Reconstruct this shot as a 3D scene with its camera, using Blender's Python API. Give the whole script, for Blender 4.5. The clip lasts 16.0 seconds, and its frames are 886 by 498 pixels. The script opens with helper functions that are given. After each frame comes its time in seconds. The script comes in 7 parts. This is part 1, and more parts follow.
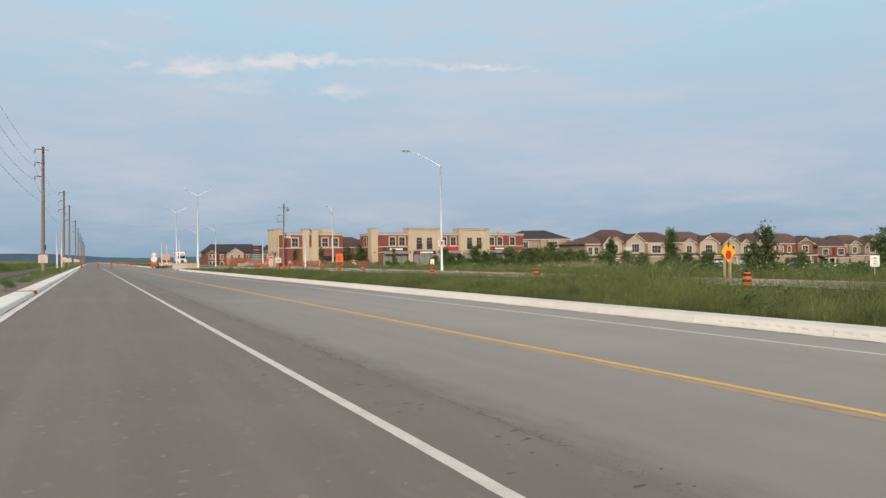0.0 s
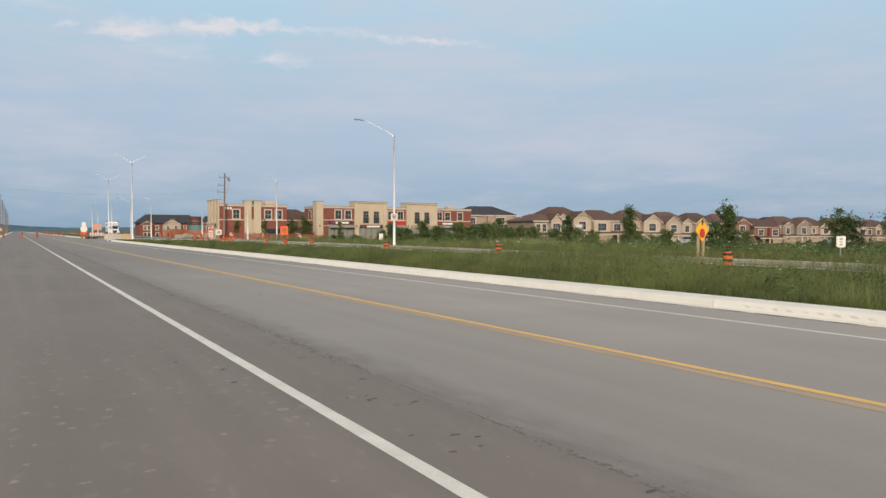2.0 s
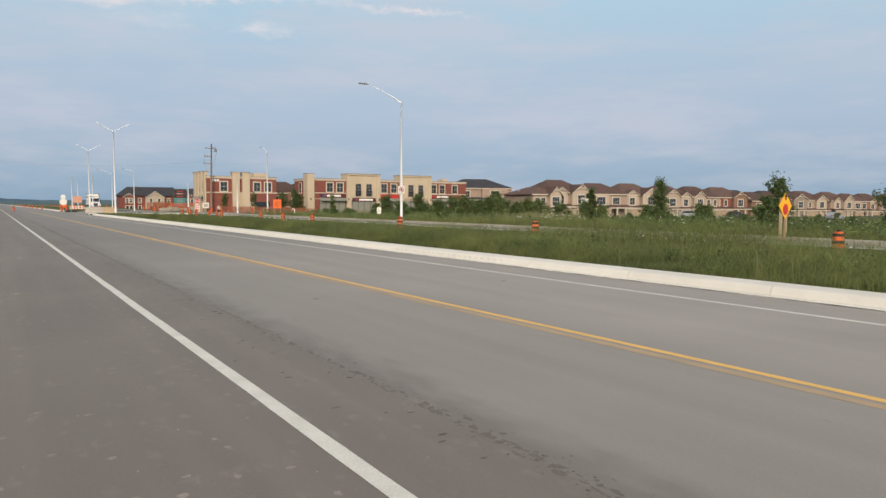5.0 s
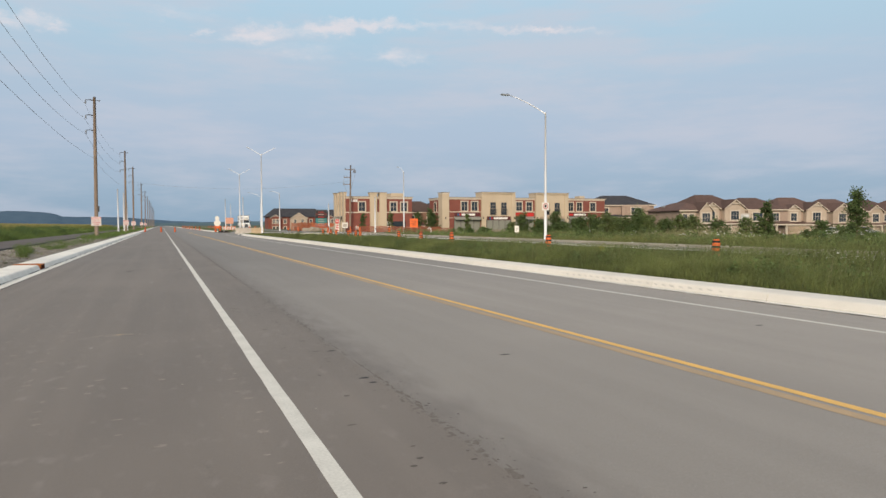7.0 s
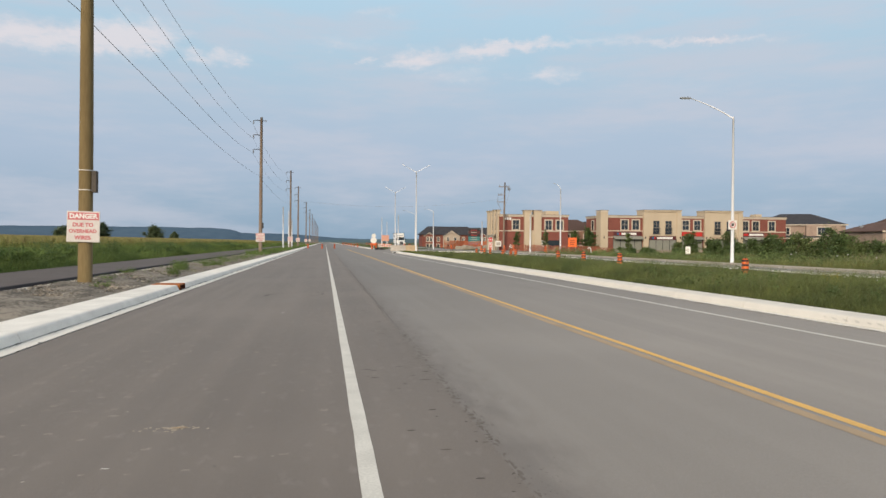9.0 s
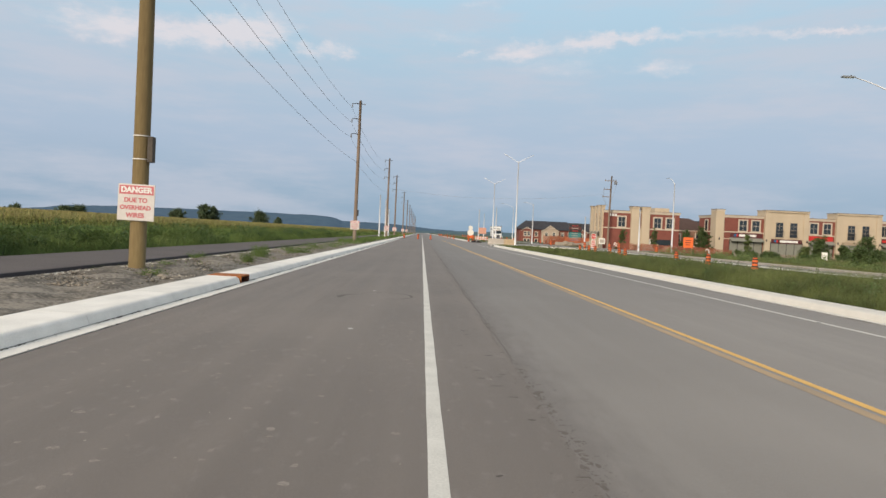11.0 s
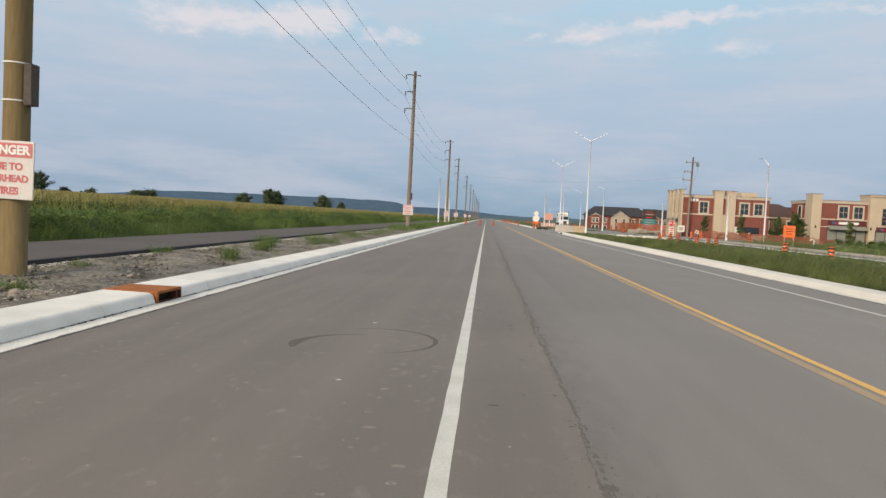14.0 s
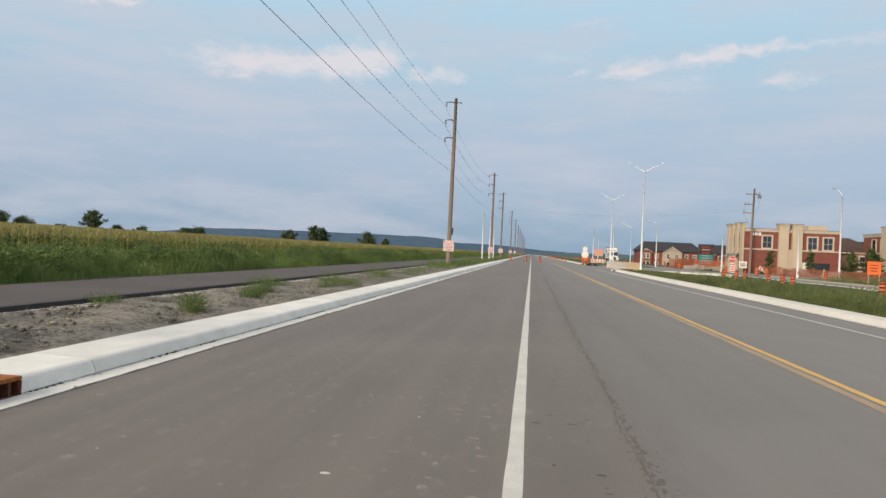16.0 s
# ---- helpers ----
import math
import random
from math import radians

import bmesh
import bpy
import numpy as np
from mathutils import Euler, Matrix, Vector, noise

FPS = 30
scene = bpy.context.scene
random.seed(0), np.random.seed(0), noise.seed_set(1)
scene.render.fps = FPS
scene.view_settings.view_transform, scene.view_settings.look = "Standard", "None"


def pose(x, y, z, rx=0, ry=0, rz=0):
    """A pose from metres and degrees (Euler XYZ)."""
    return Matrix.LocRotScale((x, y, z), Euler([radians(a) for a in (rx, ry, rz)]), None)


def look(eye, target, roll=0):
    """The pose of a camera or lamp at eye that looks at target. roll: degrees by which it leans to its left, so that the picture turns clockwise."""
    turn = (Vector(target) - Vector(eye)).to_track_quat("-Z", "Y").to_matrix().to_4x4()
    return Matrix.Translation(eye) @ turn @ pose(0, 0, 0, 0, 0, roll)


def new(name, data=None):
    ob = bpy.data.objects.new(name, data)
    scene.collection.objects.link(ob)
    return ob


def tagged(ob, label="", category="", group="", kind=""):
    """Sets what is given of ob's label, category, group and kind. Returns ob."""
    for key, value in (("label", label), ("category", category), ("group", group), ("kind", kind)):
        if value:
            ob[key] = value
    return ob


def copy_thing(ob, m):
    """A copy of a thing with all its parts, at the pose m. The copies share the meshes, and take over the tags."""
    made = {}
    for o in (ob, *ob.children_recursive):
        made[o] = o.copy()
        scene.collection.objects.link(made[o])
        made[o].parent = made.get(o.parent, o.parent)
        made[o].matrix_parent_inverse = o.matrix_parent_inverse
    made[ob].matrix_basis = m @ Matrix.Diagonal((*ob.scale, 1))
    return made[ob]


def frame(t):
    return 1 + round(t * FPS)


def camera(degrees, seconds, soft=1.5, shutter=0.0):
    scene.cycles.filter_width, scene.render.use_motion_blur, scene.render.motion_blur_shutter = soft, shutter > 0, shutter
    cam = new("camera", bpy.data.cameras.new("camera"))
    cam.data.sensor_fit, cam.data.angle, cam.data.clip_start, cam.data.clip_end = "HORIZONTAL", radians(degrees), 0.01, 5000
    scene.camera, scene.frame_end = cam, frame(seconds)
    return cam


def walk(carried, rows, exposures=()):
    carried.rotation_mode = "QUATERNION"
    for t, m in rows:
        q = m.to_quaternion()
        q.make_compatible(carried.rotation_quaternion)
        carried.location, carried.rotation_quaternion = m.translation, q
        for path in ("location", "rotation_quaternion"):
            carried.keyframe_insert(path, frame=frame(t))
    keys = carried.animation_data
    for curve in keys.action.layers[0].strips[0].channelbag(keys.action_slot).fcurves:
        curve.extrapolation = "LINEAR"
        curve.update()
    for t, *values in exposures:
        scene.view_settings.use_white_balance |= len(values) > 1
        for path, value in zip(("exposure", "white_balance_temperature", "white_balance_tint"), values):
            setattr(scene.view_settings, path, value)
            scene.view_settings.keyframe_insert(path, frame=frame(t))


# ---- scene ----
cam = camera(66.7, 16.0)
PATH = [
    (0, (-2.222, 1.941, 1.436), (-1.294, 3.713, 1.459), -0.8),
    (0.5, (-2.091, 2.525, 1.408), (-1.056, 4.236, 1.441), 0.0),
    (1, (-2.03, 3.048, 1.407), (-0.933, 4.72, 1.415), 2.7),
    (1.5, (-2.05, 3.586, 1.427), (-0.982, 5.276, 1.427), 1.4),
    (2, (-2.018, 4.163, 1.396), (-0.945, 5.85, 1.344), 0.1),
    (2.5, (-1.99, 4.867, 1.413), (-0.995, 6.602, 1.395), 1.4),
    (3, (-1.988, 5.629, 1.443), (-1.051, 7.395, 1.397), 3.7),
    (3.5, (-1.901, 6.299, 1.424), (-1.017, 8.092, 1.36), 1.9),
    (4, (-1.819, 7.117, 1.427), (-0.82, 8.845, 1.297), 1.0),
    (4.2, (-1.781, 7.489, 1.474), (-0.74, 9.192, 1.341), 0.5),
    (6.3, (-1.184, 11.207, 1.457), (-0.051, 12.849, 1.322), 0.2),
    (6.5, (-1.036, 11.622, 1.407), (0.056, 13.294, 1.298), 1.3),
    (7, (-0.862, 12.335, 1.391), (-0.091, 14.179, 1.316), -0.3),
    (7.5, (-0.71, 13.305, 1.397), (-0.024, 15.183, 1.332), -2.1),
    (8, (-0.529, 14.29, 1.404), (0.102, 16.188, 1.411), -1.4),
    (8.5, (-0.411, 15.357, 1.43), (-0.008, 17.315, 1.458), -0.6),
    (9, (-0.269, 16.399, 1.428), (0.076, 18.369, 1.408), 0.3),
    (9.5, (-0.186, 17.425, 1.446), (0.018, 19.415, 1.432), 1.0),
    (9.7, (-0.105, 17.739, 1.436), (-0.022, 19.737, 1.451), 1.6),
    (11.8, (-0.174, 22.658, 1.389), (-0.096, 24.655, 1.313), 2.9),
    (12, (-0.114, 23.071, 1.409), (0.007, 25.066, 1.341), 2.9),
    (12.5, (-0.007, 24.236, 1.403), (0.118, 26.231, 1.354), 3.2),
    (13, (0.046, 25.372, 1.416), (0.091, 27.371, 1.361), 3.3),
    (13.5, (0.146, 26.491, 1.415), (0.172, 28.49, 1.368), 1.2),
    (14, (0.186, 27.635, 1.433), (0.063, 29.629, 1.335), 2.7),
    (14.5, (0.152, 28.706, 1.438), (-0.056, 30.694, 1.38), 2.6),
    (15, (0.128, 29.802, 1.427), (-0.154, 31.782, 1.403), -0.2),
    (15.5, (0.07, 30.968, 1.423), (-0.214, 32.948, 1.422), 0.5),
    (16, (0.052, 32.131, 1.453), (-0.209, 34.114, 1.456), 2.5),
]
walk(cam, [(t, look(eye, target, roll)) for t, eye, target, roll in PATH])

# ---- light: hazy evening sky and a veiled sun ----
SUN_EL, SUN_AZ = 23.0, 212.0          # degrees; azimuth clockwise from the road's direction


def srgb(r, g, b):
    return tuple(((c / 255 + 0.055) / 1.055) ** 2.4 if c > 10 else c / 255 / 12.92 for c in (r, g, b)) + (1,)


def build_world():
    w = bpy.data.worlds.new("evening_sky")
    scene.world = w
    w.use_nodes = True
    nt = w.node_tree
    nt.nodes.clear()
    N, L = nt.nodes.new, nt.links.new

    def math_(op, a, b=None, clamp=False):
        n = N("ShaderNodeMath")
        n.operation, n.use_clamp = op, clamp
        for i, v in enumerate((a, b)):
            if v is None:
                continue
            if isinstance(v, (int, float)):
                n.inputs[i].default_value = v
            else:
                L(v, n.inputs[i])
        return n.outputs[0]

    tc = N("ShaderNodeTexCoord")
    sep = N("ShaderNodeSeparateXYZ")
    L(tc.outputs["Generated"], sep.inputs[0])
    az = math_("MULTIPLY", math_("ARCTAN2", sep.outputs[0], sep.outputs[1]), 180 / math.pi)
    el = math_("MULTIPLY", math_("ARCSINE", sep.outputs[2]), 180 / math.pi)
    pos = N("ShaderNodeCombineXYZ")
    L(az, pos.inputs[0]), L(el, pos.inputs[1])

    sky = N("ShaderNodeTexSky")
    sky.sky_type = "NISHITA"
    sky.sun_disc = False
    sky.sun_elevation, sky.sun_rotation = radians(SUN_EL), radians(SUN_AZ)
    sky.dust_density, sky.air_density = 2.0, 1.0
    dim = N("ShaderNodeVectorMath")
    dim.operation = "SCALE"
    dim.inputs[3].default_value = 0.1
    L(sky.outputs[0], dim.inputs[0])

    # haze layer by elevation
    ramp = N("ShaderNodeValToRGB")
    L(math_("DIVIDE", el, 90, clamp=True), ramp.inputs[0])
    stops = ((0.0, (145, 171, 194)), (0.03, (155, 179, 202)), (0.075, (175, 192, 213)), (0.12, (179, 198, 217)), (0.165, (179, 206, 224)),
             (0.22, (184, 214, 233)), (0.4, (206, 217, 226)), (1.0, (214, 216, 218)))
    while len(ramp.color_ramp.elements) < len(stops):
        ramp.color_ramp.elements.new(0.5)
    for e, (p, c) in zip(ramp.color_ramp.elements, stops):
        e.position, e.color = p, srgb(*c)

    base = N("ShaderNodeMix")
    base.data_type = "RGBA"
    base.inputs["Factor"].default_value = 0.93
    L(dim.outputs[0], base.inputs["A"]), L(ramp.outputs[0], base.inputs["B"])

    def noise_(scale, sx, sy, detail, rough=0.55):
        m = N("ShaderNodeMapping")
        m.inputs["Scale"].default_value = (sx, sy, 1)
        L(pos.outputs[0], m.inputs[0])
        n = N("ShaderNodeTexNoise")
        n.inputs["Scale"].default_value, n.inputs["Detail"].default_value = scale, detail
        n.inputs["Roughness"].default_value = rough
        L(m.outputs[0], n.inputs["Vector"])
        return n.outputs["Fac"]

    def span(v, a, b, c=0.0, d=1.0):
        n = N("ShaderNodeMapRange")
        n.interpolation_type = "SMOOTHSTEP"
        for i, q in enumerate((a, b, c, d)):
            n.inputs[i + 1].default_value = q
        L(v, n.inputs[0])
        return n.outputs[0]

    # faint lavender sheets
    veil = N("ShaderNodeMix")
    veil.data_type = "RGBA"
    veil.inputs["B"].default_value = srgb(200, 203, 215)
    L(math_("MULTIPLY", span(math_("ADD", math_("MULTIPLY", noise_(1.0, 0.045, 0.22, 5), 0.72), math_("MULTIPLY", noise_(1.0, 0.16, 0.75, 6, 0.62), 0.28)), 0.41, 0.64), 0.62), veil.inputs["Factor"])
    L(base.outputs["Result"], veil.inputs["A"])

    warp = N("ShaderNodeCombineXYZ")
    L(math_("MULTIPLY", math_("SUBTRACT", noise_(1.0, 0.35, 0.9, 5, 0.6), 0.5), 7.0), warp.inputs[0])
    L(math_("MULTIPLY", math_("SUBTRACT", noise_(1.0, 0.55, 0.7, 6, 0.62), 0.5), 2.0), warp.inputs[1])
    bent = N("ShaderNodeVectorMath")
    bent.operation = "ADD"
    L(pos.outputs[0], bent.inputs[0]), L(warp.outputs[0], bent.inputs[1])

    # cloud streaks: azimuth, elevation, half widths, lean, strength
    total = None
    for a, e, wa, we, lean, amp in (
        (7.2, 15.1, 3.8, 1.3, 5, 1.2), (13.0, 15.75, 6.5, 1.0, 6, 1.3), (18.0, 16.3, 5.0, 0.8, 0, 1.1), (24.0, 16.2, 5.5, 0.8, 0, 0.6),
        (31.0, 15.65, 8.0, 0.5, -3, 1.1), (19.5, 13.8, 5.0, 1.1, 0, 0.8), (11.0, 14.0, 6.0, 1.4, 4, 0.6), (1.2, 16.2, 5.0, 1.1, 3, 0.5), (3.4, 14.9, 0.9, 0.5, 0, 0.8),
        (-24.0, 14.4, 8.5, 2.0, 3, 1.5), (-15.5, 15.2, 6.5, 2.3, 10, 1.7), (-8.6, 14.4, 4.0, 1.1, 0, 1.2), (-36.0, 17.4, 6.0, 0.7, 3, 1.5),
        (4.3, 18.7, 2.8, 0.7, 0, 0.5), (53.0, 18.2, 9.0, 1.0, 3, 0.4), (30.0, 12.3, 9.0, 1.4, 0, 0.3)):
        m = N("ShaderNodeMapping")
        m.vector_type = "TEXTURE"
        m.inputs["Location"].default_value, m.inputs["Rotation"].default_value, m.inputs["Scale"].default_value = (a, e, 0), (0, 0, radians(lean)), (wa, we, 1)
        L(bent.outputs[0], m.inputs[0])
        n = N("ShaderNodeVectorMath")
        n.operation = "LENGTH"
        L(m.outputs[0], n.inputs[0])
        one = span(n.outputs["Value"], 0.0, 1.0, amp, 0.0)
        total = one if total is None else math_("ADD", total, one)
    rag = math_("MULTIPLY", noise_(1.0, 0.5, 1.5, 8, 0.68), math_("ADD", math_("MULTIPLY", noise_(1.0, 0.16, 0.5, 4), 0.55), 0.23))
    cover = span(math_("MULTIPLY", total, math_("MULTIPLY", rag, 4.6)), 0.06, 1.75, 0.0, 0.72)
    cloud = N("ShaderNodeMix")
    cloud.data_type = "RGBA"
    cloud.inputs["B"].default_value = srgb(234, 225, 227)
    L(cover, cloud.inputs["Factor"]), L(veil.outputs["Result"], cloud.inputs["A"])
    bg, out = N("ShaderNodeBackground"), N("ShaderNodeOutputWorld")
    L(cloud.outputs["Result"], bg.inputs[0]), L(bg.outputs[0], out.inputs[0])


build_world()
sun = new("sun", bpy.data.lights.new("sun", "SUN"))
sun.data.energy, sun.data.angle, sun.data.color = 3.9, radians(26), (1.0, 0.84, 0.66)
_a, _e = radians(SUN_AZ), radians(SUN_EL)
sun.matrix_world = look((math.sin(_a) * math.cos(_e) * 100, math.cos(_a) * math.cos(_e) * 100, math.sin(_e) * 100), (0, 0, 0))
scene.view_settings.exposure = 0.0

# ---- materials ----


def material(name, base, dark=None, grain=40.0, patch=1.2, rough=0.8, bump=0.0, metal=0.0, island=0.0, stretch=(1, 1, 1), amount=0.5, spec=0.3, pervar=0.0, translucent=0.0):
    """A surface with fine grain, larger patches, and random change from piece to piece."""
    m = bpy.data.materials.new(name)
    m.use_nodes = True
    nt = m.node_tree
    N, L = nt.nodes.new, nt.links.new
    b = nt.nodes["Principled BSDF"]
    b.inputs["Roughness"].default_value, b.inputs["Metallic"].default_value, b.inputs["Specular IOR Level"].default_value = rough, metal, spec
    dark = dark or tuple(c * 0.72 for c in base)
    tc, mp = N("ShaderNodeTexCoord"), N("ShaderNodeMapping")
    mp.inputs["Scale"].default_value = stretch
    L(tc.outputs["Object"], mp.inputs[0])
    fine, wide = N("ShaderNodeTexNoise"), N("ShaderNodeTexNoise")
    fine.inputs["Scale"].default_value, fine.inputs["Detail"].default_value = grain, 4
    wide.inputs["Scale"].default_value, wide.inputs["Detail"].default_value = patch, 5
    L(mp.outputs[0], fine.inputs["Vector"]), L(mp.outputs[0], wide.inputs["Vector"])
    s = N("ShaderNodeMath")
    s.operation = "ADD"
    L(fine.outputs["Fac"], s.inputs[0]), L(wide.outputs["Fac"], s.inputs[1])
    r = N("ShaderNodeMapRange")
    r.inputs[1].default_value, r.inputs[2].default_value = 1 - 0.5 * amount / 0.5 * 0.5, 1 + 0.5 * amount / 0.5 * 0.5
    L(s.outputs[0], r.inputs[0])
    mix = N("ShaderNodeMix")
    mix.data_type = "RGBA"
    mix.inputs["A"].default_value, mix.inputs["B"].default_value = (*dark, 1), (*base, 1)
    L(r.outputs[0], mix.inputs["Factor"])
    col = mix.outputs["Result"]
    if island or pervar:
        src = N("ShaderNodeNewGeometry").outputs["Random Per Island"] if island else N("ShaderNodeObjectInfo").outputs["Random"]
        v = N("ShaderNodeMapRange")
        v.inputs[3].default_value, v.inputs[4].default_value = 1 - (island or pervar), 1 + (island or pervar)
        L(src, v.inputs[0])
        h = N("ShaderNodeHueSaturation")
        L(v.outputs[0], h.inputs["Value"]), L(col, h.inputs["Color"])
        if island:
            hv = N("ShaderNodeMapRange")
            hv.inputs[3].default_value, hv.inputs[4].default_value = 0.485, 0.515
            L(src, hv.inputs[0]), L(hv.outputs[0], h.inputs["Hue"])
        col = h.outputs[0]
    L(col, b.inputs["Base Color"])
    if bump:
        bp = N("ShaderNodeBump")
        bp.inputs["Strength"].default_value, bp.inputs["Distance"].default_value = bump, 0.01
        L(fine.outputs["Fac"], bp.inputs["Height"]), L(bp.outputs[0], b.inputs["Normal"])
    if translucent:
        t, mx = N("ShaderNodeBsdfTranslucent"), N("ShaderNodeMixShader")
        mx.inputs[0].default_value = translucent
        L(col, t.inputs[0]), L(b.outputs[0], mx.inputs[1]), L(t.outputs[0], mx.inputs[2])
        L(mx.outputs[0], nt.nodes["Material Output"].inputs[0])
    return m


def asphalt(name, base, dark, blots, joint=None, tone_ramps=False):
    """Rolled asphalt: stone grain, streaks along the road, and rows of pale scuffs."""
    m = material(name, base, dark, grain=220, patch=0.45, rough=0.68, bump=0.35, amount=0.7, spec=0.42)
    nt = m.node_tree
    N, L = nt.nodes.new, nt.links.new
    b = nt.nodes["Principled BSDF"]
    col = b.inputs["Base Color"].links[0].from_socket
    tc = N("ShaderNodeTexCoord")

    def layer(col, scale, stretch, lo, hi, tint, fac, detail=3, kind="ShaderNodeTexNoise"):
        mp, n, r, mix = N("ShaderNodeMapping"), N(kind), N("ShaderNodeMapRange"), N("ShaderNodeMix")
        mp.inputs["Scale"].default_value = stretch
        L(tc.outputs["Object"], mp.inputs[0])
        n.inputs["Scale"].default_value = scale
        if kind == "ShaderNodeTexNoise":
            n.inputs["Detail"].default_value = detail
        else:
            n.inputs["Randomness"].default_value = 0.38
        L(mp.outputs[0], n.inputs["Vector"])
        r.inputs[1].default_value, r.inputs[2].default_value, r.inputs[4].default_value = lo, hi, fac
        L(n.outputs[0], r.inputs[0])
        mix.data_type = "RGBA"
        mix.inputs["B"].default_value = (*tint, 1)
        L(r.outputs[0], mix.inputs["Factor"]), L(col, mix.inputs["A"])
        return mix.outputs["Result"]

    soft = 1.0 if blots else 0.6
    col = layer(col, 1.0, (2.2, 0.05, 1), 0.45, 0.75, tuple(c * 1.25 for c in base), 0.5 * soft)
    col = layer(col, 1.0, (1.3, 0.03, 1), 0.5, 0.75, tuple(c * 0.75 for c in base), 0.5 * soft)
    col = layer(col, 1.0, (60.0, 42.0, 1), 0.56, 0.72, tuple(c * 1.5 for c in base), 0.35, 4)
    col = layer(col, 1.0, (95.0, 70.0, 1), 0.58, 0.70, tuple(c * 0.5 for c in base), 0.4, 4)
    col = layer(col, 1.0, (0.25, 0.22, 1), 0.5, 0.75, tuple(c * 1.22 for c in base), 0.45)
    if blots:
        col = layer(col, 1.0, (7.0, 3.4, 1), 0.60, 0.74, (0.31, 0.28, 0.25), 0.25, 3)
    if blots:
        # small paver scuffs in loose rows
        col = layer(col, 1.0, (4.4, 2.5, 0), 0.16, 0.04, (0.30, 0.27, 0.24), 0.18, kind="ShaderNodeTexVoronoi")
    col = layer(col, 1.0, (13.0, 9.0, 1), 0.72, 0.80, (0.08, 0.07, 0.06), 0.45, 3)
    if tone_ramps:
        # the tone goes gradually from paler to darker along the road
        sp, rr, mx = N("ShaderNodeSeparateXYZ"), N("ShaderNodeMapRange"), N("ShaderNodeHueSaturation")
        L(tc.outputs["Object"], sp.inputs[0]), L(sp.outputs[1], rr.inputs[0])
        rr.interpolation_type = "SMOOTHSTEP"
        for i, q in enumerate((18.0, 44.0, 1.16, 0.86)):
            rr.inputs[i + 1].default_value = q
        # across the road it is paler in the outer lane than beside the joint
        ac, mu = N("ShaderNodeMapRange"), N("ShaderNodeMath")
        ac.interpolation_type, mu.operation = "SMOOTHSTEP", "MULTIPLY"
        for i, q in enumerate((1.0, 5.5, 0.92, 1.09)):
            ac.inputs[i + 1].default_value = q
        L(sp.outputs[0], ac.inputs[0]), L(rr.outputs[0], mu.inputs[0]), L(ac.outputs[0], mu.inputs[1])
        L(mu.outputs[0], mx.inputs["Value"]), L(col, mx.inputs["Color"])
        col = mx.outputs[0]
    if joint:
        # the paler sheet thins out over the darker one along the joint
        sep, nz, ad, r, mix, mp = N("ShaderNodeSeparateXYZ"), N("ShaderNodeTexNoise"), N("ShaderNodeMath"), N("ShaderNodeMapRange"), N("ShaderNodeMix"), N("ShaderNodeMapping")
        L(tc.outputs["Object"], sep.inputs[0]), L(tc.outputs["Object"], mp.inputs[0])
        mp.inputs["Scale"].default_value = (2.6, 0.9, 1)
        L(mp.outputs[0], nz.inputs["Vector"])
        nz.inputs["Scale"].default_value, nz.inputs["Detail"].default_value = 2.0, 5
        ad.operation = "ADD"
        L(sep.outputs[0], ad.inputs[0]), L(nz.outputs[0], ad.inputs[1])
        r.interpolation_type = "SMOOTHSTEP"
        r.inputs[1].default_value, r.inputs[2].default_value = 1.30, 2.05
        L(ad.outputs[0], r.inputs[0])
        mix.data_type = "RGBA"
        mix.inputs["A"].default_value = (*joint, 1)
        L(r.outputs[0], mix.inputs["Factor"]), L(col, mix.inputs["B"])
        col = mix.outputs["Result"]
    L(col, b.inputs["Base Color"])
    return m


def smeared(name, base, under, lo=0.36, hi=0.62):
    """A thin broken film rubbed onto a surface: its colour where the noise runs high, that of the surface elsewhere."""
    m = material(name, under, grain=60, patch=2.5, rough=0.85, amount=0.7)
    nt = m.node_tree
    N, L = nt.nodes.new, nt.links.new
    b = nt.nodes["Principled BSDF"]
    col = b.inputs["Base Color"].links[0].from_socket
    tc, n, r, mix = N("ShaderNodeTexCoord"), N("ShaderNodeTexNoise"), N("ShaderNodeMapRange"), N("ShaderNodeMix")
    n.inputs["Scale"].default_value, n.inputs["Detail"].default_value, n.inputs["Roughness"].default_value = 38.0, 6, 0.75
    L(tc.outputs["Object"], n.inputs["Vector"]), L(n.outputs["Fac"], r.inputs[0])
    r.inputs[1].default_value, r.inputs[2].default_value = lo, hi
    mix.data_type = "RGBA"
    mix.inputs["B"].default_value = (*base, 1)
    L(r.outputs[0], mix.inputs["Factor"]), L(col, mix.inputs["A"]), L(mix.outputs["Result"], b.inputs["Base Color"])
    return m


M = {}
M["asphalt_dark"] = asphalt("asphalt_warm_grey", (0.180, 0.152, 0.127), (0.153, 0.129, 0.109), True)
M["asphalt_light"] = asphalt("asphalt_pale_grey", (0.236, 0.212, 0.186), (0.210, 0.188, 0.164), False, (0.172, 0.150, 0.131), True)
M["asphalt_path"] = material("path_asphalt", (0.120, 0.102, 0.094), (0.089, 0.076, 0.07), grain=160, patch=0.5, rough=0.9, bump=0.4)
M["asphalt_edge"] = material("path_edge_tar", (0.035, 0.03, 0.032), grain=80, rough=0.85)
M["seam"] = material("seam_tar", (0.165, 0.142, 0.122), (0.128, 0.111, 0.096), grain=45, patch=3, rough=0.9)
